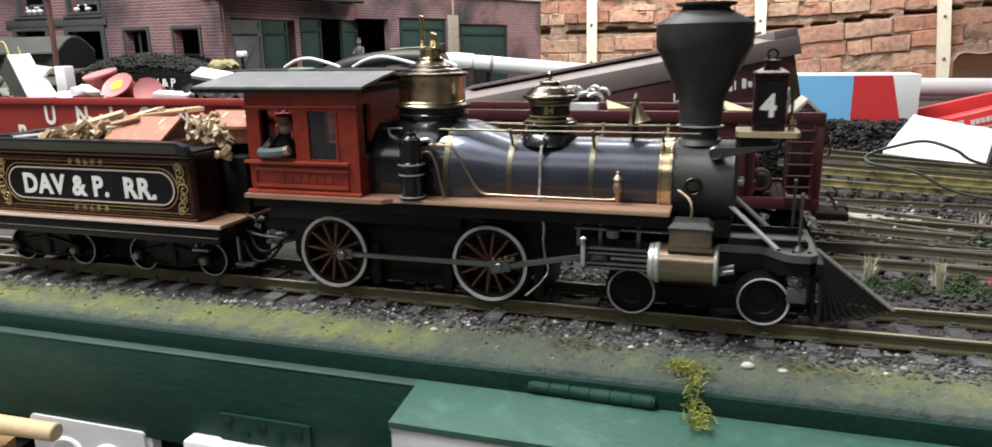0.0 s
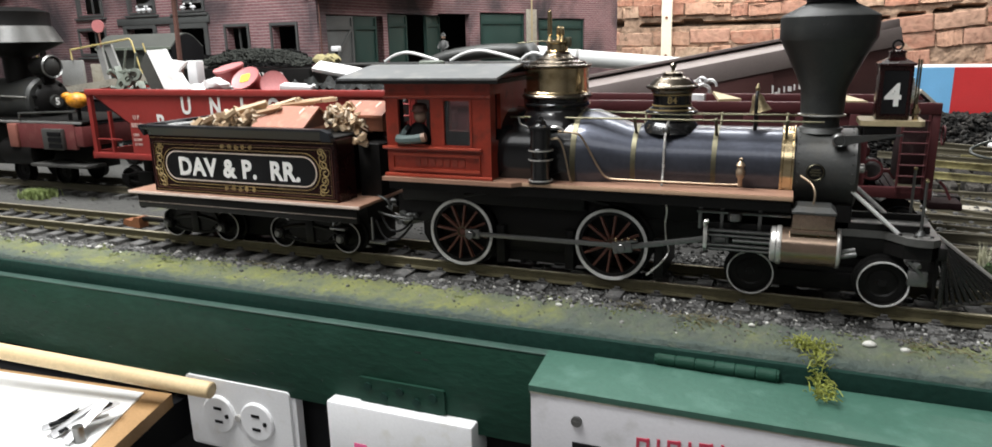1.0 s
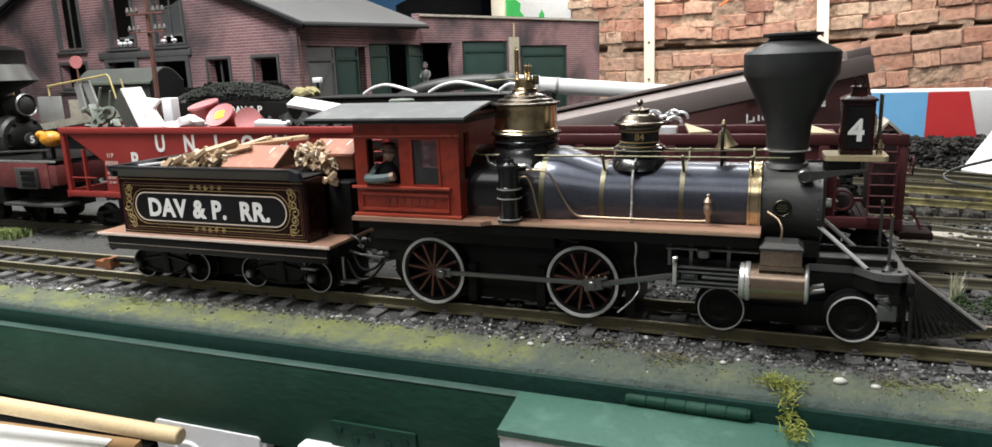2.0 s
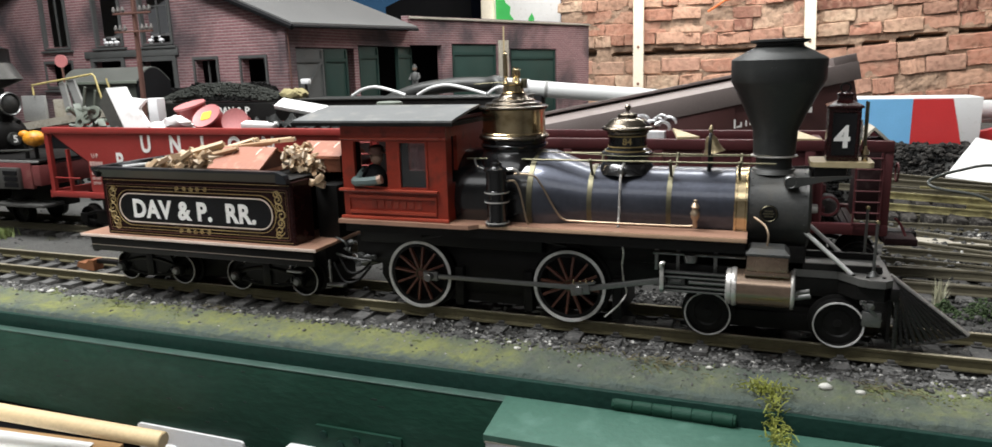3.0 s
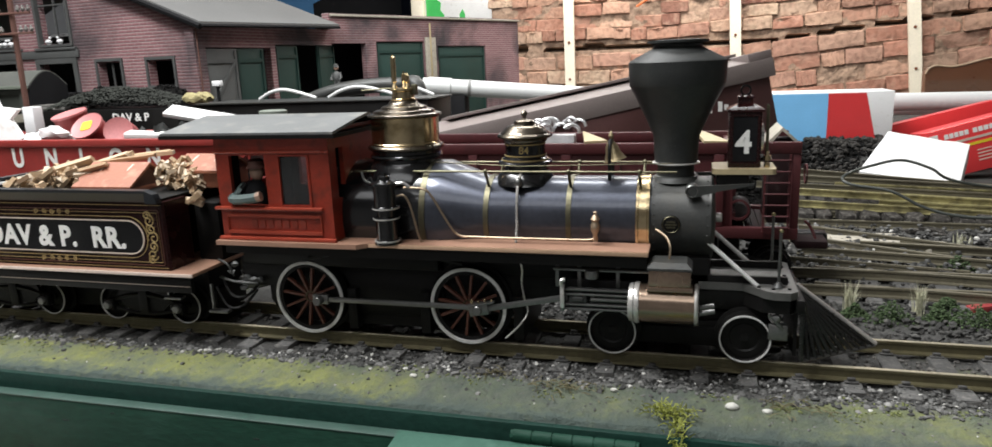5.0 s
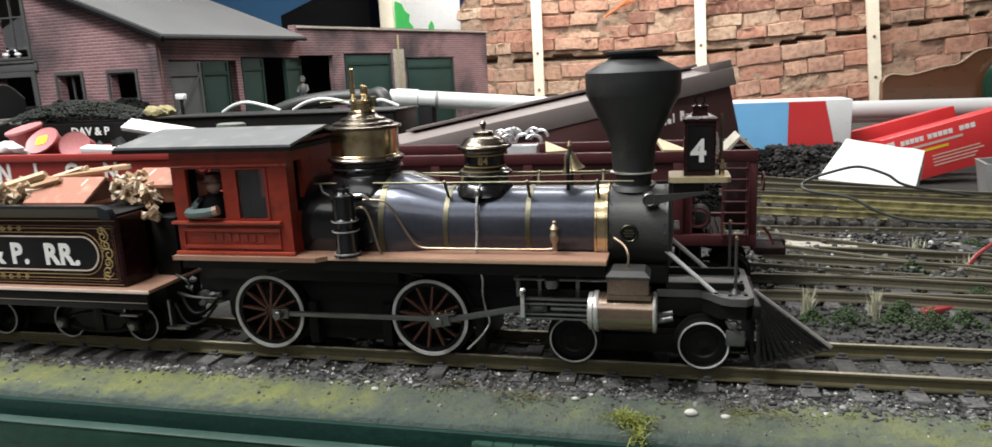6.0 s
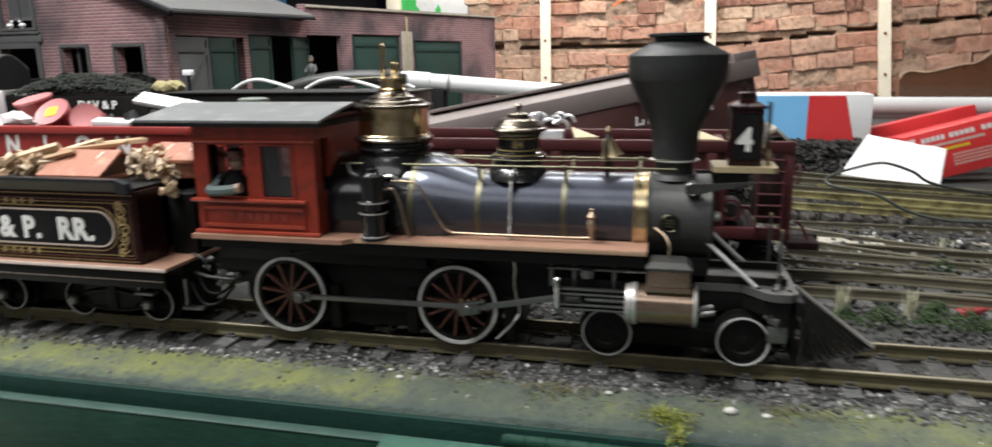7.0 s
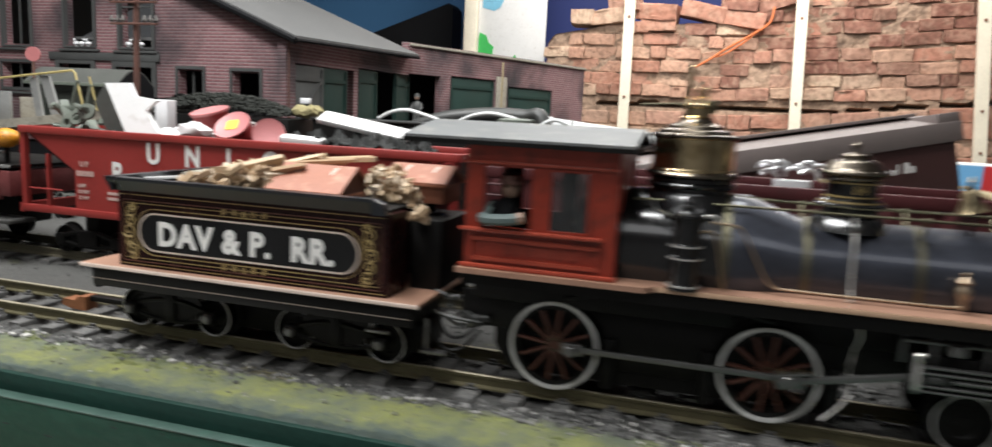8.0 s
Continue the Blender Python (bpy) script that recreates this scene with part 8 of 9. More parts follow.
def window(wall, u0, u1, z0, z1, m, bars=1, rails=0, name="window"):
    bm = B()
    ring_line(bm, [(u0 - 0.007, z0 - 0.006), (u1 + 0.007, z0 - 0.006), (u1 + 0.007, z1 + 0.009), (u0 - 0.007, z1 + 0.009)], -0.004, 0.006, 0.0085)
    bm.transform(m)
    w_ = part(name, bm, FRAMEGREY, shed, "dark grey window trim")
    bm = box(B(), u0 - 0.016, u1 + 0.016, -0.008, 0.004, z0 - 0.014, z0 - 0.0085, 0.001)
    bm.transform(m)
    part("sill", bm, FRAMEGREY, w_)
    for i in range(bars):
        u = u0 + (i + 1) * (u1 - u0) / (bars + 1)
        bm = box(B(), u - 0.0013, u + 0.0013, 0.006, 0.01, z0, z1)
        bm.transform(m)
        part("glazing_bar", bm, FRAMEGREY, w_)
    for i in range(rails):
        z = z0 + (i + 1) * (z1 - z0) / (rails + 1)
        bm = box(B(), u0, u1, 0.006, 0.01, z - 0.0015, z + 0.0015)
        bm.transform(m)
        part("glazing_bar", bm, FRAMEGREY, w_)
    return w_


SLOPE = 0.385
gable_cut = [((0.0, 0, 0.29), (-SLOPE, 0, 1)), ((1.24, 0, 0.29), (SLOPE, 0, 1))]
FW = [(0.07, 0.137, 0.165, 0.216), (0.215, 0.28, 0.166, 0.217), (0.35, 0.442, 0.263, 0.43), (0.52, 0.608, 0.265, 0.43), (0.352, 0.455, -0.013, 0.22), (0.53, 0.63, 0.0, 0.224), (0.72, 0.81, 0.265, 0.43), (0.72, 0.82, 0.165, 0.222)]
front = shed_wall("front_wall", 0, 1.24, -0.013, 0.56, FW, MF, gable_cut)
for i, (u0, u1, z0, z1) in enumerate(FW):
    if i not in (4, 5):
        window(front, u0, u1, z0, z1, MF, 0 if i in (0, 3) else 1, 1 if i == 2 else 0)
for (u0, u1, z0, z1) in (FW[4], FW[5]):
    b = B()
    box(b, u0 - 0.012, u0, -0.004, 0.006, z0, z1 + 0.012)
    box(b, u1, u1 + 0.012, -0.004, 0.006, z0, z1 + 0.012)
    box(b, u0, u1, -0.004, 0.006, z1, z1 + 0.012)
    b.transform(MF)
    part("door_surround", b, FRAMEGREY, shed, "dark grey door surround")
b = box(B(), 0.33, 0.66, -0.005, -0.0005, 0.232, 0.249, 0.001)
b.transform(MF)
part("string_course", b, FRAMEGREY, shed, "dark grey band below the tall windows")
b = box(B(), -0.002, 0.012, -0.003, -0.0005, -0.01, 0.288, 0.0005)
b.transform(MF)
part("corner_trim", b, TREEBROWN, shed, "thin brown corner strip")
for i, us in ((2, (0.38, 0.415)), (3, (0.535, 0.555, 0.572))):
    b = B()
    for k, u in enumerate(us):
        ball(b, MF @ Vector((u, -0.003, 0.268)), 0.0062, 2, (1.3, 1, 0.8))
        ball(b, MF @ Vector((u + 0.006 * (-1) ** k, -0.003, 0.276)), 0.0034, 1)
        box(b, -0.004, 0.004, -0.002, 0.002, -0.0065, 0.0, 0.0005, Matrix.Translation(MF @ Vector((u, -0.003, 0.268))))
    solid("pigeon_ornament", b, PLASTICWHITE, MF @ Vector((us[0], -0.003, 0.2615)), "white bird-shaped ornaments on a shed window sill", "ornament", "sill ornaments")
WD = [(0.012, 0.236, -0.013, 0.239), (0.254, TURN, -0.013, 0.247), (TURN, 0.618, -0.013, 0.252), (0.657, 0.847, -0.013, 0.256), (0.909, 1.138, -0.013, 0.242)]
shed_wall("wing_wall", 0, 1.32, -0.013, 0.322, WD + [(-0.01, 0.495, 0.287, 0.33)])
b = box(B(), TURN + 0.001, 1.325, -0.006, 0.026, 0.322, 0.3275, 0.001)
along_wing(b)
part("parapet_coping", b, OLDBOARD, shed, "pale coping along the flat roof")
b = box(B(), 1.3, 1.32, 0.02, 0.6, -0.013, 0.322)
along_wing(b)
part("end_wall", b, FRAMEGREY, shed)
# leaves: start, end, swing in degrees, tall part of the opening, paint
LEAVES = ((0.012, 0.108, -6, 0.236, FRAMEGREY), (0.116, 0.206, -3, 0.237, DOORGREEN), (0.256, 0.346, 0, 0.245, DOORGREEN), (0.436, 0.53, 6, 0.247, DOORGREEN), (0.659, 0.846, 0, 0.254, DOORGREEN), (0.911, 1.136, 0, 0.24, DOORGREEN))
for i, (a, c, swing, top_, mt) in enumerate(LEAVES):
    mm = (MW2 if a > TURN else MW) @ Matrix.Translation((a, 0, 0)) @ pose(0, 0, 0, 0, 0, swing)
    b = box(B(), 0, c - a, 0.004, 0.01, -0.013, top_, 0.0008)
    b.transform(mm)
    leaf = part("door_leaf", b, mt, shed, "grey weathered door leaf" if i == 0 else "dark green door leaf")
    for dz in (0.03, 0.13):
        b = box(B(), 0.003, c - a - 0.003, 0.0015, 0.0045, top_ - dz, top_ - dz + 0.008)
        b.transform(mm)
        part("door_rail", b, mt, leaf)
    for x in (0.003, c - a - 0.009):
        b = box(B(), x, x + 0.006, 0.0012, 0.0045, -0.01, top_ - 0.004)
        b.transform(mm)
        part("door_stile", b, mt, leaf)
    if i == 0:
        b = box(B(), 0, 0.125, 0.001, 0.0045, -0.003, 0.003, 0, Matrix.Translation((0.006, 0, top_ - 0.125)) @ pose(0, 0, 0, 0, -50, 0))
        b.transform(mm)
        part("door_brace", b, mt, leaf)
b = box(B(), 0.236, 0.254, 0.001, 0.012, -0.013, 0.24, 0.001)
along_wing(b)
part("door_post", b, TREEBROWN, shed, "dark brown post between the doors")
b = box(B(), 0.852, 0.893, -0.008, -0.0003, -0.013, 0.268, 0.001)
along_wing(b)
part("pilaster", b, OLDBOARD, shed, "pale wooden pilaster")
b = box(B(), 0.866, 0.872, -0.01, -0.0083, 0.1, 0.31, 0.0005)
along_wing(b)
part("downpipe", b, SHELFWOOD, shed, "thin pale downpipe")
RIDGE = 0.62
for s, (ua, ub) in enumerate(((-0.03, RIDGE), (1.27, RIDGE))):
    za, zb = 0.29 + SLOPE * (-0.03) + 0.004, 0.29 + SLOPE * RIDGE + 0.004
    corners = [CORNER + FRONT * ua - WING * 0.02, CORNER + FRONT * ub - WING * 0.02, CORNER + FRONT * ub + WING * 0.497, CORNER + FRONT * ua + WING * 0.497]
    lift = (0.0, 0.0, 0.012, 0.012)
    b = B()
    lo = [b.verts.new((c.x, c.y, z + h)) for c, z, h in zip(corners, (za, zb, zb, za), lift)]
    hi = [b.verts.new((c.x, c.y, z + h + 0.005)) for c, z, h in zip(corners, (za, zb, zb, za), lift)]
    b.faces.new(lo)
    b.faces.new(hi)
    for i in range(4):
        b.faces.new((lo[i], lo[(i + 1) % 4], hi[(i + 1) % 4], hi[i]))
    part("roof", b, SHEDROOF, shed, "grey felted roof slope")
    b = B()
    tube(b, [corners[0] + Vector((0, 0, za - 0.005)), corners[1] + Vector((0, 0, zb - 0.005))], 0.0065, 6)
    part("bargeboard", b, DARK, shed)
    b = B()
    tube(b, [corners[0] + Vector((0, 0, za - 0.003)), corners[3] + Vector((0, 0, za + 0.009))], 0.004, 6)
    part("eave_board", b, DARK, shed)
b = B()
pts = [CORNER + WING * 0.03 + FRONT * 0.03, CORNER + WING * TURN + FRONT * 0.025, CORNER + WING * TURN + WING2 * 0.79 + FRONT * 0.03, CORNER + WING * TURN + WING2 * 0.79 + FRONT * 0.75, CORNER + WING * 0.03 + FRONT * 0.75]
plate(b, [(p.x, p.y) for p in pts], 0.28, 0.286)
part("flat_roof", b, SHEDROOF, shed)
# Near-black sheets added inside, so the shed's openings look dark.
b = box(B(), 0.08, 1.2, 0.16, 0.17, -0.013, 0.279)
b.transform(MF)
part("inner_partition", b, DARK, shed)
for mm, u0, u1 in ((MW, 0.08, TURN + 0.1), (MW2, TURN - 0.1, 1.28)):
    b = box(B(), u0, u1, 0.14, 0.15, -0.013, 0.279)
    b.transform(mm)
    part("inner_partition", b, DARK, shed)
b = box(B(), 0.07, 0.45, 0.138, 0.1395, 0.12, 0.126)
along_wing(b)
part("inner_rail", b, BOXROOF, shed, "pale rail inside the open stalls")

# ---- the far end of the room: old brick wall, laths, poster ----
roofb = B()
prism(roofb, [(-1.95, -0.9), (-1.95, 0.545), (-1.445, 0.73), (-1.42, 0.705), (-1.42, -0.9)], 3.3, 3.45)
solid("dark_gable", roofb, DARK, (-1.5, 3.37, -0.9), "black cut-out gable standing against the blue backdrop", "backdrop piece")
solid("wooden_post", box(B(), -1.277, -1.212, 3.08, 3.14, -1.0, 1.1, 0.004), STUD, (-1.24, 3.11, -1.0), "pale square timber post at the back wall", "post")
ps = thing("poster", (-1.04, 3.12, -1.0), "white poster with green and blue printed areas", "poster")
part("sheet", box(B(), -1.21, -0.862, 3.11, 3.118, 0.3, 1.1, 0.001), PAPER, ps)
GREENPRINT = mat("green_print", (0.05, 0.45, 0.1), 0.5, 0, 0.1)
part("green_area", prism(B(), [(-1.205, 0.36), (-1.115, 0.36), (-1.11, 0.43), (-1.13, 0.455), (-1.125, 0.49), (-1.15, 0.51), (-1.165, 0.545), (-1.2, 0.56), (-1.205, 0.53)], 3.1075, 3.11), GREENPRINT, ps, "green printed patch")
part("green_area", prism(B(), [(-1.03, 0.4), (-1.0, 0.4), (-1.0, 0.43), (-1.012, 0.455), (-1.028, 0.43)], 3.1075, 3.11), GREENPRINT, ps, "green printed patch")
part("blue_area", prism(B(), [(-1.19, 0.68), (-1.13, 0.665), (-1.1, 0.68), (-1.07, 0.74), (-1.09, 0.8), (-1.19, 0.8)], 3.1075, 3.11), mat("pale_cyan_print", (0.2, 0.5, 0.68), 0.5, 0, 0.15), ps, "pale blue printed patch")
part("stand", box(B(), -1.05, -1.02, 3.118, 3.13, -1.0, 1.1), STUD, ps)


def crack(x):
    return 0.235 + 0.1 * max(0.0, x - 0.42) + 0.008 * noise.noise(Vector((x * 6, 7, 0)))


def wall_top(x):
    """Height of the broken upper edge of the old wall."""
    return float(np.interp(x, [-0.8, -0.76, -0.62, -0.5, -0.3, 0.02, 0.1, 0.3, 2.0], [0.48, 0.54, 0.565, 0.59, 0.59, 0.6, 0.67, 0.75, 0.8]))


bwall = thing("wall_brick", (0.8, 3.0, -1.0), "", "", kind="structure")
nx_, nz_ = 300, 92
xs_, zs_ = np.linspace(-0.79, 2.6, nx_), np.linspace(-0.3, 0.8, nz_)
co = []
for z in zs_:
    for x in xs_:
        p = Vector((x, 0, z))
        y = 2.8605 + 0.009 * noise.noise(p * 9) + 0.005 * noise.noise(p * 38) + 0.0025 * noise.noise(p * 90)
        gap = 0.005 + 0.02 * max(0, noise.noise(Vector((x * 5, 3, 0))) + 0.2)
        if 0 <= z - crack(x) + 0.006 < gap:
            y += 0.07
        co.append((x, y, min(z, wall_top(x) - 0.012)))
fs = [(k * nx_ + i, k * nx_ + i + 1, (k + 1) * nx_ + i + 1, (k + 1) * nx_ + i) for k in range(nz_ - 1) for i in range(nx_ - 1)]
me = bpy.data.meshes.new("mortar")
me.from_pydata(co, [], fs)
me.materials.append(MORTAR)
o = part("mortar", me, MORTAR, bwall, at=(0, 0, 0))
b = B()
for k in range(60):
    x0, x1 = -0.785 + 3.385 * k / 60, -0.785 + 3.385 * (k + 1) / 60
    box(b, x0, x1, 2.93, 3.05, -1.0, wall_top((x0 + x1) / 2) - 0.02)
part("rubble_core", b, MORTAR, bwall)
BRICKS = []
for i in range(16):
    b = B()
    box(b, -0.084, 0.084, -0.05, 0.05, -0.0315, 0.0315, 0.0035)
    bmesh.ops.subdivide_edges(b, edges=[e for e in b.edges if e.calc_length() > 0.05], cuts=2)
    r2 = random.Random(50 + i)
    chip = Vector((r2.choice((-1, 1)) * 0.084, -0.05, r2.choice((-1, 1)) * 0.0315))
    for v in b.verts:
        v.co += Vector((r2.uniform(-1, 1), r2.uniform(-1, 1) * 0.9, r2.uniform(-1, 1) * 0.8)) * 0.0024
        d = (v.co - chip).length
        if d < 0.03 and i % 2:
            v.co += Vector((-chip.x * 0.06, 0.012, -chip.z * 0.2)) * (1 - d / 0.03)
    BRICKS.append(mesh_of("brick", b, PALEBRICK if i % 2 else OLDBRICK, 24))
DUSKY = []
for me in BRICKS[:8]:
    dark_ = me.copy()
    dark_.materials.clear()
    dark_.materials.append(DUSKYBRICK)
    DUSKY.append(dark_)
brk = random.Random(11)


def lay_brick(cx, cy, cz, w_, h_, turn, pale):
    # Darker bricks grow likelier to the upper right, to bring its brightness down.
    dusky = brk.random() < 0.85 * min(1.0, max(0.0, (cz - 0.3) / 0.25)) * min(1.0, max(0.0, (cx + 0.2) / 0.6)) + 0.04
    o = part("brick", brk.choice(DUSKY) if dusky else BRICKS[2 * brk.randrange(8) + (1 if pale else 0)], OLDBRICK, bwall, at=(cx, cy, cz))
    o.scale = (w_, 1, h_)
    o.rotation_euler = turn


for zone, tilt, step, small in ((0, 3.0, 0.0545, 0.83), (1, 5.5, 0.068, 1.0)):
    slope = math.tan(radians(tilt))
    for row in range(-8, 20):
        x = -0.8 + (0.09 if row % 2 else 0) + brk.uniform(-0.02, 0.02)
        while x < 1.95:
            w_ = (brk.uniform(0.42, 0.62) if brk.random() < 0.3 else brk.uniform(0.82, 1.08)) * small
            cx = x + 0.084 * w_
            bow = min(1.0, max(0.0, (cx + 0.2) / 0.5))
            zz = (-0.2 if zone == 0 else -0.3) + row * step + slope * (cx - 0.2) * bow + brk.uniform(-0.004, 0.004) + 0.01 * noise.noise(Vector((cx * 2.3, row * 0.4, 5)))
            low, high = zz < crack(cx) - 0.03, zz > crack(cx) + 0.03
            dug = abs(cx - 0.642) < 0.05 and zz > 0.61
            if -0.2 < zz < wall_top(cx) - 0.02 and (low if zone else high) and not dug and brk.random() > 0.035:
                pale = brk.random() < (0.85 if cx < 0.05 else 0.5 if zone == 0 else 0.2)
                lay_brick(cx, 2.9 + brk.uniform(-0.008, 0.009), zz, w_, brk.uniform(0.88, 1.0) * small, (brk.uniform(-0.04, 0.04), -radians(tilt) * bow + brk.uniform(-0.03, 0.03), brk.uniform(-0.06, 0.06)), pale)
            x += 0.173 * w_
# bricks lying loose along the broken top
for cx, cz, w_, a, pale in ((-0.633, 0.602, 0.62, 0.02, True), (-0.52, 0.605, 0.9, -0.1, True), (-0.31, 0.632, 1.05, 0.05, False), (-0.3, 0.582, 0.9, 0.0, True), (-0.12, 0.632, 1.1, 0.2, False), (0.05, 0.6, 1.1, 0.16, False), (0.19, 0.68, 1.0, -0.3, False), (0.03, 0.665, 0.9, 0.1, True), (-0.45, 0.655, 0.8, -0.15, False)):
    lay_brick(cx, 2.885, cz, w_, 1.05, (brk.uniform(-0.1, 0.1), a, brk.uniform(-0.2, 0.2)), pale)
for xb, xt in ((-0.41, -0.427), (0.309, 0.25), (1.02, 0.87)):
    b = B()
    prism(b, [(xb - 0.022, -0.5), (xb + 0.022, -0.5), (xt + 0.022, 1.1), (xt - 0.022, 1.1)], 2.78, 2.8)
    lath = thing("lath", (xb, 2.79, -0.5), "pale bare wooden lath nailed upright before the brick wall", "lath", "upright laths")
    part("strip", b, STUD, lath)
    for z in (0.1, 0.26, 0.6):
        part("nail", cyl(B(), (xb + (xt - xb) * (z + 0.5) / 1.6, 2.78, z), (xb + (xt - xb) * (z + 0.5) / 1.6, 2.777, z), 0.006, n=8), RUST, lath)
    part("foot", box(B(), xb - 0.03, xb + 0.03, 2.78, 2.84, -1.0, -0.5), STUD, lath)
CORD = mat("orange_cord", (0.6, 0.16, 0.05), 0.6)
b = tube(B(), bend([(0.165, 2.83, 0.65), (0.15, 2.82, 0.585), (0.09, 2.825, 0.54), (0.0, 2.83, 0.485), (-0.08, 2.835, 0.43), (-0.13, 2.84, 0.4)], 6), 0.005, 6)
tube(b, bend([(0.12, 2.825, 0.56), (0.05, 2.83, 0.5), (-0.02, 2.835, 0.455), (-0.07, 2.84, 0.44)], 6), 0.004, 6)
solid("twine", b, CORD, (0, 2.84, 0.4), "orange twine hanging over the broken brick wall", "twine")

# ---- boxes, foam and loose rail at the right ----
DARKTIE = mat("dark_old_tie", (0.03, 0.027, 0.024), 0.85, 0, 0.4, fine=400, coarse=100, bump=0.6, dirt=(0.15, 0.14, 0.125), amount=0.4, spec=0.2)
CHUNK = mat("dusty_grey_chunk", (0.09, 0.087, 0.082), 0.8, 0, 0.5, coarse=120, bump=0.5)
bx = thing("printed_carton", (0.42, 0.78, 0.04), "blue, red and white printed carton on the coal heap", "carton")
part("body", box(B(), 0.2, 0.428, 0.752, 0.83, 0.04, 0.1215, 0.0008), PAPER, bx)
part("blue_panel", prism(B(), [(0.2, 0.041), (0.336, 0.041), (0.336, 0.1195), (0.2, 0.1195)], 0.7508, 0.7518), BLUE, bx, "light blue printed panel")
part("red_panel", prism(B(), [(0.3364, 0.041), (0.407, 0.041), (0.389, 0.1195), (0.3364, 0.1195)], 0.7508, 0.7518), RED, bx, "red printed panel")
for i, (x0, x1) in enumerate(((0.42, 0.9), (0.46, 0.95))):
    solid("paper_roll", cyl(B(), (x0, 0.93 + 0.05 * i, 0.093 - 0.012 * i), (x1, 0.97 + 0.05 * i, 0.088 - 0.01 * i), 0.0155, n=20, edge=0.001), PAPER if i else PVC, (0.65, 0.95, 0.07), "white paper roll lying behind the cartons", "paper roll", "paper rolls")


def leaning_box(tl, tr, bl, depth):
    """A frame whose x runs along the top edge, z down from it and y into the box."""
    ex = (Vector(tr) - Vector(tl)).normalized()
    ez = (Vector(tl) - Vector(bl))
    ez = (ez - ex * ez.dot(ex)).normalized()
    ey = ez.cross(ex)
    return Matrix(((ex.x, ey.x, ez.x, tl[0]), (ex.y, ey.y, ez.y, tl[1]), (ex.z, ey.z, ez.z, tl[2]), (0, 0, 0, 1)))


RB = leaning_box((0.468, 0.735, 0.058), (0.6404, 0.775, 0.1), (0.487, 0.733, -0.008), 0.05)
rb = thing("red_carton", (0.6, 0.77, 0.0), "red printed carton leaning over, with white lines of print", "carton", "red cartons")
b = box(B(), 0.0, 0.42, 0.0, 0.045, -0.074, 0.0, 0.0008)
b.transform(RB)
part("body", b, RED, rb)
for (u0, u1, z0, h, mt) in ((0.026, 0.062, -0.0165, 0.0072, WHITE), (0.067, 0.106, -0.0165, 0.0072, WHITE), (0.115, 0.14, -0.0165, 0.0072, WHITE), (0.034, 0.118, -0.0255, 0.0036, CREAM), (0.055, 0.095, -0.034, 0.004, YELLOW), (0.068, 0.14, -0.044, 0.0017, CREAM), (0.068, 0.145, -0.049, 0.0017, CREAM), (0.068, 0.135, -0.054, 0.0017, CREAM), (0.068, 0.13, -0.059, 0.0017, CREAM), (0.005, 0.017, -0.0175, 0.011, WHITE)):
    n = max(1, int((u1 - u0) / 0.0066)) if h > 0.006 else 1
    for i in range(n):
        a = u0 + (u1 - u0) * i / n
        b = box(B(), a, a + (u1 - u0) / n * (0.8 if n > 1 else 1), -0.0006, 0.0, z0, z0 + h)
        b.transform(RB)
        part("print_line", b, mt, rb, "pale printed bar")
RB2 = leaning_box((0.418, 0.79, 0.062), (0.6, 0.84, 0.1015), (0.434, 0.788, 0.02), 0.05)
rb2 = thing("red_carton", (0.5, 0.82, 0.02), "plain red carton leaning behind the printed one", "carton", "red cartons")
b = box(B(), 0.0, 0.19, 0.0, 0.04, -0.06, 0.0, 0.0008)
b.transform(RB2)
part("body", b, RED, rb2)
corners = [Vector(p) for p in ((0.337, 0.5, 0.041), (0.447, 0.5, 0.023), (0.514, 0.69, 0.05), (0.402, 0.66, 0.0735))]
cuts = 6
fm = B()
top = [[corners[0].lerp(corners[1], i / cuts).lerp(corners[3].lerp(corners[2], i / cuts), j / cuts) for i in range(cuts + 1)] for j in range(cuts + 1)]
layers = []
for dz in (0.0, -0.026):
    layers.append([[fm.verts.new(p + Vector((0, 0, dz + 0.002 * noise.noise(p * 35) - (0.003 if dz == 0 and (i in (0, cuts) or j in (0, cuts)) else 0)))) for i, p in enumerate(row)] for j, row in enumerate(top)])
for lay in layers:
    for j in range(cuts):
        for i in range(cuts):
            fm.faces.new((lay[j][i], lay[j][i + 1], lay[j + 1][i + 1], lay[j + 1][i]))
edge = [(0, i) for i in range(cuts)] + [(j, cuts) for j in range(cuts)] + [(cuts, cuts - i) for i in range(cuts)] + [(cuts - j, 0) for j in range(cuts)]
for k in range(len(edge)):
    (j0, i0), (j1, i1) = edge[k], edge[(k + 1) % len(edge)]
    fm.faces.new((layers[0][j0][i0], layers[0][j1][i1], layers[1][j1][i1], layers[1][j0][i0]))
solid("foam_block", fm, PAPER, (0.42, 0.57, 0.01), "white foam packing block lying on the loose rails", "foam block")
solid("wire_loop", tube(B(), bend([(0.53, 0.47, 0.016), (0.429, 0.45, 0.034), (0.401, 0.45, 0.049), (0.3725, 0.46, 0.057), (0.34, 0.45, 0.052), (0.3174, 0.44, 0.046), (0.306, 0.43, 0.04), (0.3144, 0.42, 0.0345), (0.353, 0.41, 0.029), (0.384, 0.4, 0.0135), (0.42, 0.39, 0.006), (0.4885, 0.38, 0.0055), (0.62, 0.37, -0.006)], 6), 0.0017, 8), WIRE, (0.45, 0.43, -0.008), "dark insulated wire looped over foam and rails", "wire")
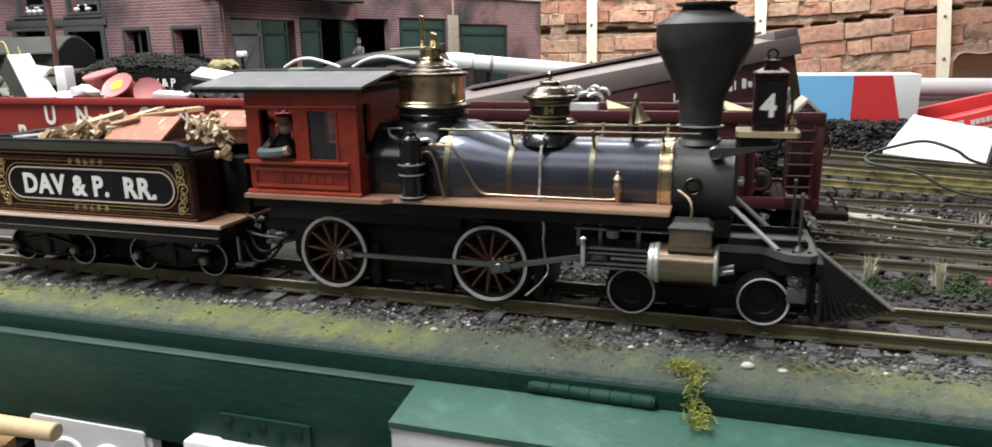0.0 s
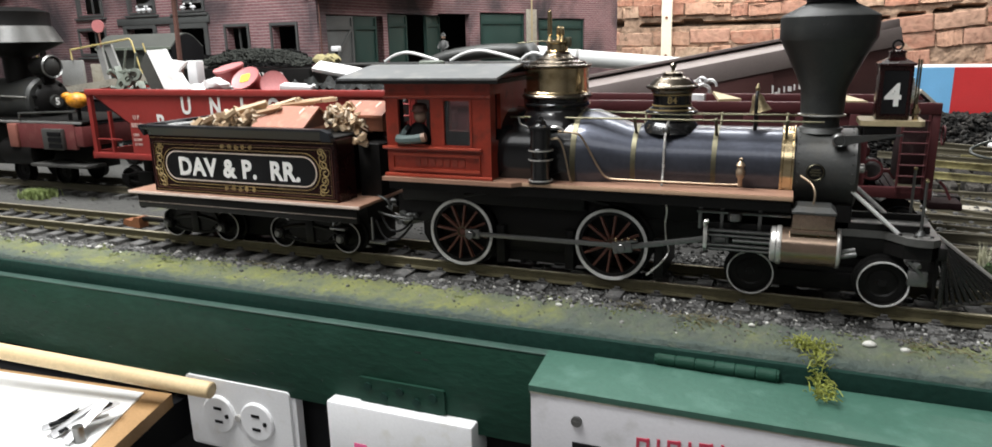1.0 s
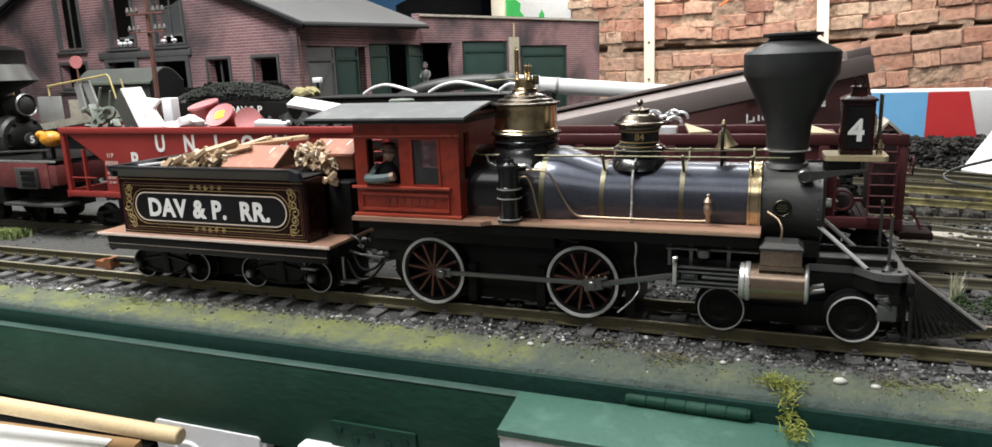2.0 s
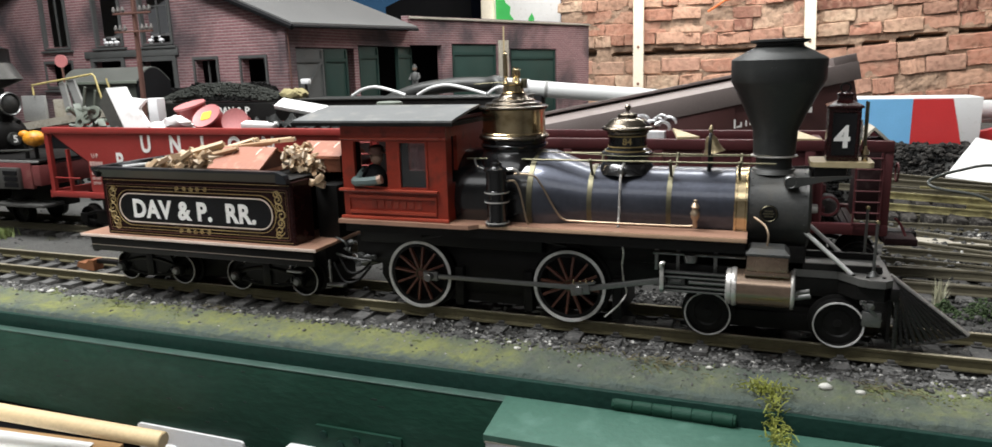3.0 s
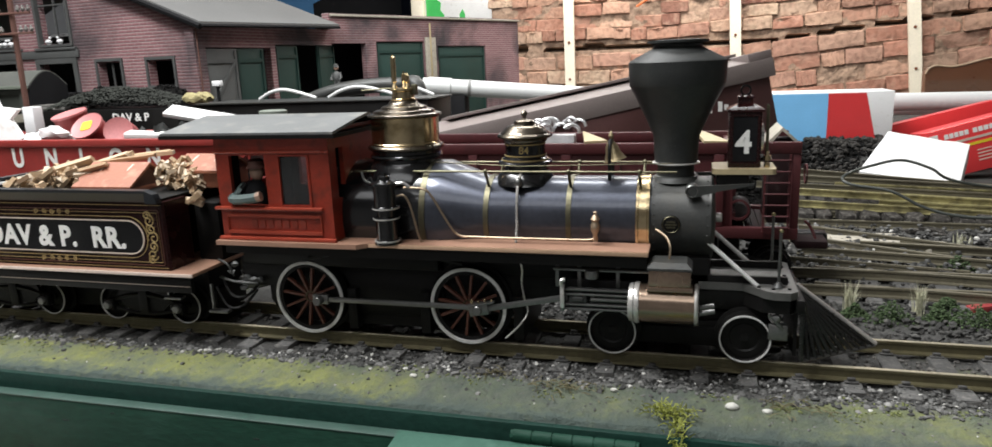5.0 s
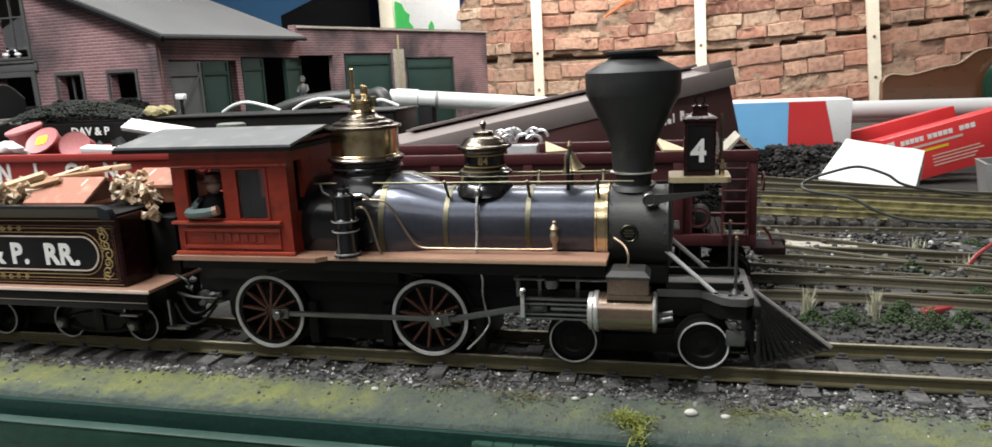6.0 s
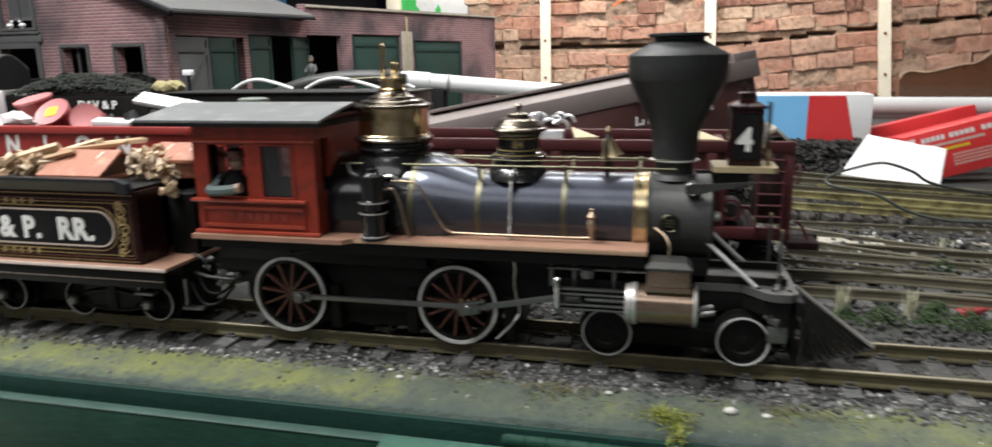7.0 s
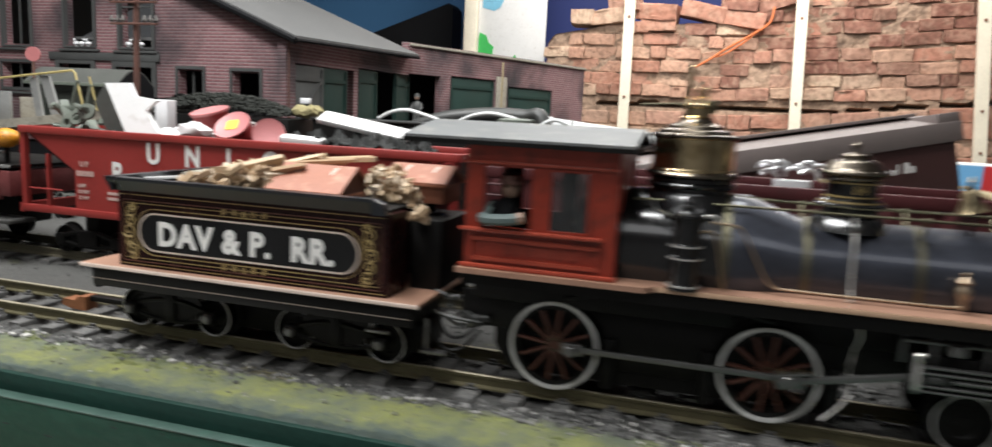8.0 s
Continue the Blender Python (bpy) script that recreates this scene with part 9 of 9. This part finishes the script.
solid("timber_block", box(B(), 0.27, 1.25, 0.44, 0.49, -0.0135, 0.004, 0.002), DARK, (0.7, 0.45, -0.0135), "dark timber under the loose rails", "timber")
def brass_rail(p0, p1, roll, mt=RAILPALE):
    d_ = Vector(p1) - Vector(p0)
    b_ = prism(B(), [(-0.0021, -0.008), (0.0021, -0.008), (0.0019, -0.0072), (0.0006, -0.0064), (0.0006, -0.0022), (0.0014, -0.0018), (0.0014, 0.0), (-0.0014, 0.0), (-0.0014, -0.0018), (-0.0006, -0.0022), (-0.0006, -0.0064), (-0.0019, -0.0072)], 0, d_.length, Matrix(((0, 1, 0, 0), (1, 0, 0, 0), (0, 0, 1, 0), (0, 0, 0, 1))))
    b_.transform(Matrix.Translation(p0) @ pose(0, 0, 0, roll, -math.degrees(math.asin(d_.z / d_.length)), math.degrees(math.atan2(d_.y, d_.x))))
    return b_


LOOSE = ((0.225, 0.416, 0.0185, 0.9, 0.4, -0.012, 0, 0), (0.235, 0.492, 0.045, 0.75, 0.49, 0.0, 8, 1), (0.262, 0.434, 0.0275, 0.95, 0.412, -0.007, 3, 0), (0.305, 0.468, 0.0295, 0.9, 0.452, 0.002, -4, 0), (0.285, 0.452, 0.0245, 0.9, 0.424, -0.007, 5, 0), (0.215, 0.452, 0.033, 0.62, 0.446, 0.014, 0, 1), (0.24, 0.478, 0.0375, 0.8, 0.474, 0.009, 4, 1), (0.345, 0.424, 0.0165, 0.85, 0.418, -0.008, -3, 0))
for x0, y0, z0, x1, y1, z1, roll, dull in LOOSE:
    solid("loose_rail", brass_rail((x0, y0, z0), (x1, y1, z1), roll), OLDRAIL if dull else RAILPALE, (x0, y0, z0 - 0.008), "dull olive length of rail lying in a pile" if dull else "loose length of brass rail lying in a pile", "rail", "loose brass rails")
DARKWOODEDGE = mat("worn_pale_wood_bead", (0.45, 0.33, 0.22), 0.4, 0, 0.3, coarse=60)
hat = thing("carved_panel", (0.72, 1.2, 0.03), "brown wavy-edged wooden panel with a dark green bulge", "panel")
b = B()
prism(b, [(0.588, 0.03), (0.584, 0.13), (0.59, 0.141), (0.604, 0.146), (0.62, 0.144), (0.637, 0.1435), (0.66, 0.15), (0.6885, 0.1565), (0.7224, 0.1625), (0.738, 0.172), (0.754, 0.186), (0.772, 0.191), (0.794, 0.1915), (0.85, 0.185), (0.95, 0.18), (0.95, 0.03)], 1.2, 1.225)
part("board", b, mat("polished_brown_wood", (0.1, 0.042, 0.018), 0.3, 0, 0.2, coat=0.3), hat)
part("edge_bead", tube(B(), bend([(0.584, 1.199, 0.13), (0.59, 1.199, 0.141), (0.604, 1.199, 0.146), (0.637, 1.199, 0.1435), (0.6885, 1.199, 0.1565), (0.7224, 1.199, 0.1625), (0.754, 1.199, 0.186), (0.794, 1.199, 0.1915)], 4), 0.0016, 6), DARKWOODEDGE, hat)
part("bulge", ball(B(), (0.812, 1.18, 0.115), 0.055, 3, (0.95, 0.6, 1.2)), mat("bottle_green_glaze", (0.012, 0.04, 0.025), 0.15, 0, 0.2, coat=0.5), hat, "glossy dark green bulge")
for k, (x, y, w, d, h, a) in enumerate(((0.297, 0.325, 0.034, 0.02, 0.007, 4), (0.268, 0.34, 0.03, 0.016, 0.006, -8), (0.335, 0.345, 0.028, 0.018, 0.006, 12), (0.286, 0.292, 0.018, 0.01, 0.005, 25))):
    solid("board_scrap", box(B(), -w / 2, w / 2, -d / 2, d / 2, 0, h, 0.0008, Matrix.Translation((x, y, -0.012)) @ pose(0, 0, 0, 3, 2, a)), OLDBOARD, (x, y, -0.012), "weathered pale offcut of board lying among the rubble", "board", "board offcuts")
for k in range(13):
    x, y = 0.264 + 0.0225 * k + rng.uniform(-0.002, 0.002), 0.4 - 0.0012 * k
    b = box(B(), -0.0082, 0.0082, -0.008, 0.11, -0.0085, 0.007, 0.0028)
    for v in b.verts:
        v.co += 0.0022 * noise.noise_vector(v.co * 150 + Vector((k * 3, 0, 0)))
    b.transform(Matrix.Translation((x, y, 0.0 - 0.0004 * k)) @ pose(0, 0, 0, 2, rng.uniform(-8, 8), rng.uniform(-4, 4)))
    solid("timber_billet", b, DARKTIE, (x, y, -0.009), "dark square-ended timber tie under the loose rails", "timber", "timber ties")
DUSTYLUMP = mat("dusty_brown_lump", (0.016, 0.014, 0.012), 0.9, 0, 0.5, fine=300, coarse=90, bump=0.6, dirt=(0.07, 0.064, 0.055), amount=0.3)
for k in range(26):
    x, y = rng.uniform(0.25, 0.46), rng.uniform(0.205, 0.385)
    w_, d_, h_ = rng.uniform(0.006, 0.02), rng.uniform(0.003, 0.007), rng.uniform(0.0015, 0.004)
    sb = box(B(), -w_, w_, -d_, d_, 0, h_, 0.0005)
    for v in sb.verts:
        v.co += 0.0015 * noise.noise_vector(v.co * 200 + Vector((k, k, 0)))
    sb.transform(Matrix.Translation((x, y, lay_of_land(x, y) + 0.003)) @ pose(0, 0, 0, rng.uniform(-10, 10), rng.uniform(-12, 12), rng.gauss(-12, 25)))
    solid("wood_splinter", sb, (DARKTIE, DARKTIE, OLDBOARD, TIE)[k % 4], (x, y, -0.012), "broken splinter of old board among the rubble", "board", "broken board splinters")
tub = thing("grey_tub", (0.606, 0.6, -0.012), "frosted grey plastic tub beside the red carton", "tub")
part("shell", lathe(B(), [(0, -0.012), (0.05, -0.012), (0.058, 0.037), (0.06, 0.042), (0.055, 0.042), (0.048, -0.004), (0, -0.004)], Matrix.Translation((0.606, 0.6, 0)) @ pose(0, 0, 0, 0, 0, 22), 6), GREYPLASTIC, tub)
for k, (x0, y0, x1, y1, z) in enumerate(((0.225, 0.235, 0.37, 0.205, -0.002), (0.24, 0.262, 0.5, 0.21, 0.001), (0.3, 0.285, 0.62, 0.24, 0.002))):
    solid("discarded_rail", brass_rail((x0, y0, z), (x1, y1, z), 8 * k - 6), OLDRAIL, (x0, y0, z - 0.01), "dull brass rail discarded across the ballast", "rail", "discarded rails")
solid("red_rod", tube(B(), [(0.417, 0.248, -0.0075), (0.4337, 0.2659, 0.002), (0.451, 0.278, 0.01), (0.5, 0.292, 0.013)], 0.0018, 6), DRUMRED, (0.42, 0.25, -0.01), "thin red rod lying on the ballast", "rod")
solid("red_wedge", box(B(), -0.017, 0.017, -0.004, 0.004, 0, 0.005, 0.0008, Matrix.Translation((0.361, 0.131, -0.0115)) @ pose(0, 0, 0, 0, -4, 22)), DRUMRED, (0.361, 0.131, -0.0115), "small dark red block on the ballast", "block")


# ---- plants and loose stone ----
def blades(name, spots, count, h, spread, mt, label, lean=0.5, seed=3, w=0.0007, floor_z=None):
    r_ = random.Random(seed)
    co, fs = [], []
    for (x, y, z) in spots:
        for _ in range(count):
            a = r_.uniform(0, 2 * math.pi)
            bx_, by_ = x + r_.gauss(0, spread), y + r_.gauss(0, spread)
            hh, ln = h * r_.uniform(0.5, 1.1), lean * r_.random() * h
            tx, ty = math.cos(a) * ln, math.sin(a) * ln
            px, py = -math.sin(a) * w, math.cos(a) * w
            k = len(co)
            co += [(bx_ - px, by_ - py, z), (bx_ + px, by_ + py, z), (bx_ + tx * 0.4 + px * 0.8, by_ + ty * 0.4 + py * 0.8, z + hh * 0.6), (bx_ + tx * 0.4 - px * 0.8, by_ + ty * 0.4 - py * 0.8, z + hh * 0.6), (bx_ + tx, by_ + ty, z + hh)]
            fs += [(k, k + 1, k + 2, k + 3), (k + 3, k + 2, k + 4)]
    me = bpy.data.meshes.new(name)
    me.from_pydata(co, [], fs)
    me.materials.append(mt)
    return tagged(new(name, me), label, "grass", kind="stuff")


blades("dry_grass_tuft", [(0.2588, 0.105, -0.012)], 90, 0.026, 0.0013, STRAW, "upright tuft of pale dry grass on the ballast", 0.32, 1, 0.0004)
blades("dry_grass_tuft", [(0.3073, 0.1106, -0.012)], 90, 0.024, 0.0013, STRAW, "upright tuft of pale dry grass on the ballast", 0.32, 2, 0.0004)
blades("dry_grass_tuft", [(0.42, 0.26, -0.012), (0.45, 0.27, -0.012), (0.4, 0.33, -0.012)], 16, 0.016, 0.004, STRAW, "tuft of pale dry grass by the sidings", 0.6, 5)
blades("green_tuft", [(-0.795, 0.1, -0.012), (-0.785, 0.102, -0.012), (-0.776, 0.1, -0.012)], 420, 0.011, 0.0065, TUFTGREEN, "low tuft of yellow-green grass by the back track", 0.9, 6)
SPRIG = mat("brown_dry_sprig", (0.12, 0.105, 0.055), 0.9, 0, 0.3, bump=0.2)
for (x, y, sx_, n_, seed) in ((0.07, -0.06, 0.012, 60, 3), (0.02, -0.05, 0.008, 26, 4), (0.2, -0.062, 0.01, 30, 5), (0.3, 0.27, 0.05, 90, 6), (0.4, 0.22, 0.05, 90, 7), (-0.3, -0.052, 0.01, 24, 8)):
    r_ = random.Random(seed)
    b = B()
    for i in range(n_):
        p = Vector((x + r_.gauss(0, sx_), y + r_.gauss(0, min(0.02, sx_ * 0.35)), 0))
        p.z = lay_of_land(p.x, p.y) + r_.uniform(0.0005, 0.003)
        a = r_.uniform(0, 6.28)
        d = Vector((math.cos(a), math.sin(a), r_.uniform(-0.1, 0.3))) * r_.uniform(0.003, 0.008)
        tube(b, [p, p + d * 0.5 + Vector((0, 0, 0.0008)), p + d], 0.0003, 3)
    solid("dry_sprigs", b, SPRIG, (x, y, -0.013), "tangle of brown dried sprigs lying on the ballast", "sprigs", kind="stuff")
tuft = random.Random(9)
b = B()
for i in range(330):
    u = tuft.random()
    if i % 3 == 0:
        p = Vector((0.133 + tuft.gauss(0, 0.006), -0.08 + tuft.gauss(0, 0.003), -0.013 + tuft.uniform(0, 0.003)))
    else:
        p = Vector((0.137 + 0.006 * u + tuft.gauss(0, 0.0032), -0.08 - 0.04 * u + tuft.gauss(0, 0.002), -0.0125 - 0.016 * min(1, u * 1.5) + tuft.uniform(0, 0.005)))
    d = Vector((tuft.uniform(-1, 1), tuft.uniform(-1, 0.4), tuft.uniform(-0.3, 1))).normalized() * tuft.uniform(0.003, 0.008)
    tube(b, [p, p + d * 0.5 + Vector((0, 0, 0.001)), p + d], 0.0003, 3)
solid("moss_tuft", b, MOSS, (0.13, -0.09, -0.03), "straggling yellow-green moss hanging over the board edge", "moss", kind="stuff")


def scatter(name, mt, n, place, size, label, category, seed, flat=0.7):
    """Small angular stones or clumps, joined."""
    r_ = random.Random(seed)
    base_ = bmesh.new()
    bmesh.ops.create_icosphere(base_, subdivisions=1, radius=1.0)
    vs_ = np.array([v.co for v in base_.verts])
    fs_ = np.array([[v.index for v in f.verts] for f in base_.faces])
    base_.free()
    nr = np.random.RandomState(seed)
    co, fc = [], []
    for i in range(n):
        x, y, z = place(r_)
        s_ = size(r_)
        v = vs_ * (s_ * (0.6 + 0.75 * nr.rand(12, 1))) * (1, r_.uniform(0.6, 1), flat)
        a = r_.uniform(0, 6.28)
        ca, sa = math.cos(a), math.sin(a)
        co.append(np.stack([v[:, 0] * ca - v[:, 1] * sa + x, v[:, 0] * sa + v[:, 1] * ca + y, v[:, 2] + z], 1))
        fc.append(fs_ + 12 * i)
    me = bpy.data.meshes.new(name)
    me.from_pydata(np.concatenate(co).tolist(), [], np.concatenate(fc).tolist())
    me.materials.append(mt)
    return tagged(new(name, me), label, category, kind="stuff")


def on_ground(x, y, dz=0.0):
    return x, y, lay_of_land(x, y) + dz


def island_stone():
    m = mat("mixed_ballast", (0.15, 0.14, 0.13), 0.92, 0, 0.4, fine=600, coarse=80, bump=0.4)
    nt = m.node_tree
    geo = nt.nodes.new("ShaderNodeNewGeometry")
    r = ramp_of(nt, [(0.0, (0.028, 0.028, 0.027)), (0.45, (0.075, 0.074, 0.071)), (0.8, (0.15, 0.148, 0.142)), (0.95, (0.23, 0.225, 0.215)), (0.97, (0.42, 0.41, 0.39)), (1.0, (0.6, 0.59, 0.55))])
    nt.links.new(geo.outputs["Random Per Island"], r.inputs[0])
    nt.links.new(r.outputs[0], nt.nodes["Principled BSDF"].inputs["Base Color"])
    return m


BALLAST = island_stone()
DUSTYCOAL = mat("dusty_grey_coal", (0.03, 0.032, 0.028), 0.9, 0, 0.5, fine=300, coarse=60, bump=0.5, spec=0.2)
DUSTSTONE = mat("dusty_track_stone", (0.075, 0.07, 0.064), 0.92, 0, 0.5, fine=400, coarse=90, bump=0.5, dirt=(0.2, 0.19, 0.175), amount=0.2)
DARKSTONE = mat("dark_yard_stone", (0.032, 0.031, 0.029), 0.85, 0, 0.5, fine=300, coarse=60, bump=0.6, dirt=(0.12, 0.115, 0.105), amount=0.25)
scatter("ballast", BALLAST, 4800, lambda r: on_ground(r.uniform(-1.1, 0.5), -0.0475 + r.gauss(0, 0.005), 0.0), lambda r: r.uniform(0.0007, 0.002) * (1.8 if r.random() < 0.14 else 1), "grey ballast chippings along the front of the track", "ballast", 21)
scatter("ballast", DUSTSTONE, 2000, lambda r: on_ground(r.uniform(-1.1, 0.6), r.choice((-1, 1)) * r.uniform(0.027, 0.045), -0.0004), lambda r: r.uniform(0.0008, 0.0021), "grey ballast packed round the tie ends", "ballast", 22)
scatter("ballast", DUSTSTONE, 3000, lambda r: on_ground(r.uniform(-1.1, 0.7), r.uniform(-0.022, 0.022), 0.0002), lambda r: r.uniform(0.001, 0.0027), "dusty brown-grey ballast between the rails", "ballast", 34)
scatter("ballast", BALLAST, 1100, lambda r: (lambda x, y: (x, y, -0.0088 - 0.25 * max(0.0, -0.04 - y)))(r.uniform(-0.12, 0.5), r.uniform(-0.048, -0.03)), lambda r: r.uniform(0.0006, 0.0017), "loose grey chippings strewn over the tie ends", "ballast", 44)
scatter("fine_grit", BALLAST, 420, lambda r: on_ground(r.uniform(-0.9, 0.45), r.uniform(-0.086, -0.052), 0.0), lambda r: r.uniform(0.0005, 0.0011) * (2.0 if r.random() < 0.12 else 1), "fine grit and flock along the bench edge", "grit", 23)
FLOCK = mat("dull_flock_crumb", (0.15, 0.17, 0.06), 0.95, 0, 0.5, coarse=200, bump=0.5, dirt=(0.06, 0.075, 0.03), amount=0.4)
TUFTS = [(rng.uniform(-0.9, 0.5), rng.uniform(-0.066, -0.046), rng.uniform(0.002, 0.008)) for _ in range(60)]
scatter("moss_crumbs", FLOCK, 1500, lambda r: (lambda c: on_ground(c[0] + r.gauss(0, c[2]), c[1] + r.gauss(0, c[2] * 0.5), 0.0003))(r.choice(TUFTS)), lambda r: r.uniform(0.0003, 0.001), "crumbs of yellow-green flock among the ballast", "moss", 43, 0.8)
scatter("ballast", DARKSTONE, 4200, lambda r: on_ground(r.uniform(-0.15, 0.75), r.uniform(0.05, 0.4), 0.001), lambda r: r.uniform(0.0014, 0.0042), "dark ballast and rubble among the back tracks", "ballast", 24)
scatter("ballast", DARKSTONE, 1500, lambda r: on_ground(r.uniform(-1.2, -0.15), 0.165 + r.gauss(0, 0.04), 0.0), lambda r: r.uniform(0.0006, 0.0022), "fine dark ballast along the back track", "ballast", 29)
scatter("coal_load", DUSTYCOAL, 2600, lambda r: (lambda x, y: (x, y, 0.136 + 0.034 * math.sqrt(max(0.0, math.sin(math.pi * (x + 0.85) / 0.24) * math.cos((y - 0.4825) * 40))) * r.uniform(0.75, 1)))(r.uniform(-0.845, -0.615), r.uniform(0.448, 0.517)), lambda r: r.uniform(0.0015, 0.0038), "heaped coal in the black tender", "coal", 31)
scatter("coal_bank", COAL, 2600, lambda r: (lambda x, y: (x, y, 0.157 - 1.1 * abs(y - 0.79) + 0.012 * math.sin(x * 40) * r.random()))(r.uniform(-1.16, -0.86), 0.785 + r.gauss(0, 0.014)), lambda r: r.uniform(0.0015, 0.0045), "bank of dusty grey coal and cinders before the shed", "coal", 32)
scatter("rubble", DARKSTONE, 1600, lambda r: (r.uniform(0.2, 0.7), r.uniform(0.06, 0.25), -0.0095 + r.uniform(-0.002, 0.002)), lambda r: r.uniform(0.001, 0.0032), "small dark rubble over the siding ties", "rubble", 36)
scatter("rubble", DARKSTONE, 1300, lambda r: on_ground(r.uniform(0.2, 0.8), r.uniform(0.19, 0.42), 0.003), lambda r: r.uniform(0.002, 0.007), "larger dark stones beside the sidings", "rubble", 25)
scatter("coal_heap", COAL, 3600, lambda r: on_ground(r.uniform(0.1, 0.43), r.uniform(0.5, 0.75), 0.003), lambda r: r.uniform(0.0018, 0.0055), "black coal heaped below the cartons", "coal", 26)
scatter("dusty_rubble", DUSTYLUMP, 420, lambda r: (lambda x, y: (x, y, lay_of_land(x, y) + 0.006 + r.uniform(0, 0.006)))(r.uniform(0.3, 0.42), r.uniform(0.53, 0.74)), lambda r: r.uniform(0.002, 0.0065), "dusty brown-grey rubble strewn on the coal heap", "rubble", 45)
scatter("yard_cinders", COAL, 2600, lambda r: on_ground(r.uniform(-1.3, 0.1), r.uniform(0.4, 0.9), 0.002), lambda r: r.uniform(0.003, 0.008), "black cinders over the back yard", "cinders", 27)
scatter("mixed_rubble", BALLAST, 900, lambda r: on_ground(r.uniform(0.22, 0.65), r.uniform(0.2, 0.4), 0.004 + r.uniform(0, 0.006)), lambda r: r.uniform(0.0008, 0.0034), "mixed pale and dark rubble between the loose rails", "rubble", 41)
CLUMPS = [(0.262, 0.1, 0.008, 0.006), (0.285, 0.094, 0.012, 0.008), (0.318, 0.098, 0.009, 0.006), (0.338, 0.09, 0.014, 0.009), (0.365, 0.1, 0.01, 0.007), (0.4, 0.09, 0.016, 0.009), (0.43, 0.1, 0.014, 0.007), (0.33, 0.125, 0.008, 0.006), (0.37, 0.235, 0.012, 0.008), (0.455, 0.235, 0.02, 0.008), (0.5, 0.24, 0.02, 0.009), (0.47, 0.09, 0.014, 0.008), (0.51, 0.095, 0.016, 0.009), (0.55, 0.1, 0.016, 0.008), (0.43, 0.205, 0.012, 0.006), (0.49, 0.3, 0.018, 0.007), (0.455, 0.335, 0.014, 0.006), (0.4, 0.175, 0.01, 0.005), (0.53, 0.25, 0.02, 0.008)]
scatter("shrubbery", SHRUB, 8200, lambda r: (lambda c: (lambda x, y: on_ground(x, y, r.random() * c[3] * 1.9 * math.exp(-((x - c[0]) ** 2 + (y - c[1]) ** 2) / c[2] ** 2)))(c[0] + r.gauss(0, c[2] * 0.7), c[1] + r.gauss(0, c[2] * 0.45)))(r.choice(CLUMPS)), lambda r: r.uniform(0.0004, 0.0013), "low dark green foam shrubs between the tracks", "shrub", 28, 0.9)
scatter("pale_rubble", BALLAST, 240, lambda r: on_ground(r.uniform(0.005, 0.085), r.uniform(0.05, 0.09), 0.002), lambda r: r.uniform(0.0007, 0.0022), "pale broken stone between the two tracks", "rubble", 33)
for k in range(11):
    x, y, s = rng.uniform(0.26, 0.44), rng.uniform(0.2, 0.36), rng.uniform(0.0025, 0.006)
    solid("stone_chunk", ball(B(), (x, y, lay_of_land(x, y) + s * 0.5), s, 1, (1.4, 0.9, 0.8), 0.5, rng), CHUNK, (x, y, -0.013), "dusty pale grey chunk of stone among the rubble", "stone", "grey stone chunks")
for (x, y, s) in ((0.168, -0.0655, 0.0032), (0.187, -0.067, 0.0022), (-0.03, -0.06, 0.002), (0.1, -0.058, 0.0018)):
    solid("pebble", ball(B(), (x, y, lay_of_land(x, y) + s * 0.5), s, 2, (1.3, 0.8, 0.7), 0.2, rng), PALESTONE, (x, y, -0.015), "pale chip of stone lying on the moss", "stone", "pale stone chips")
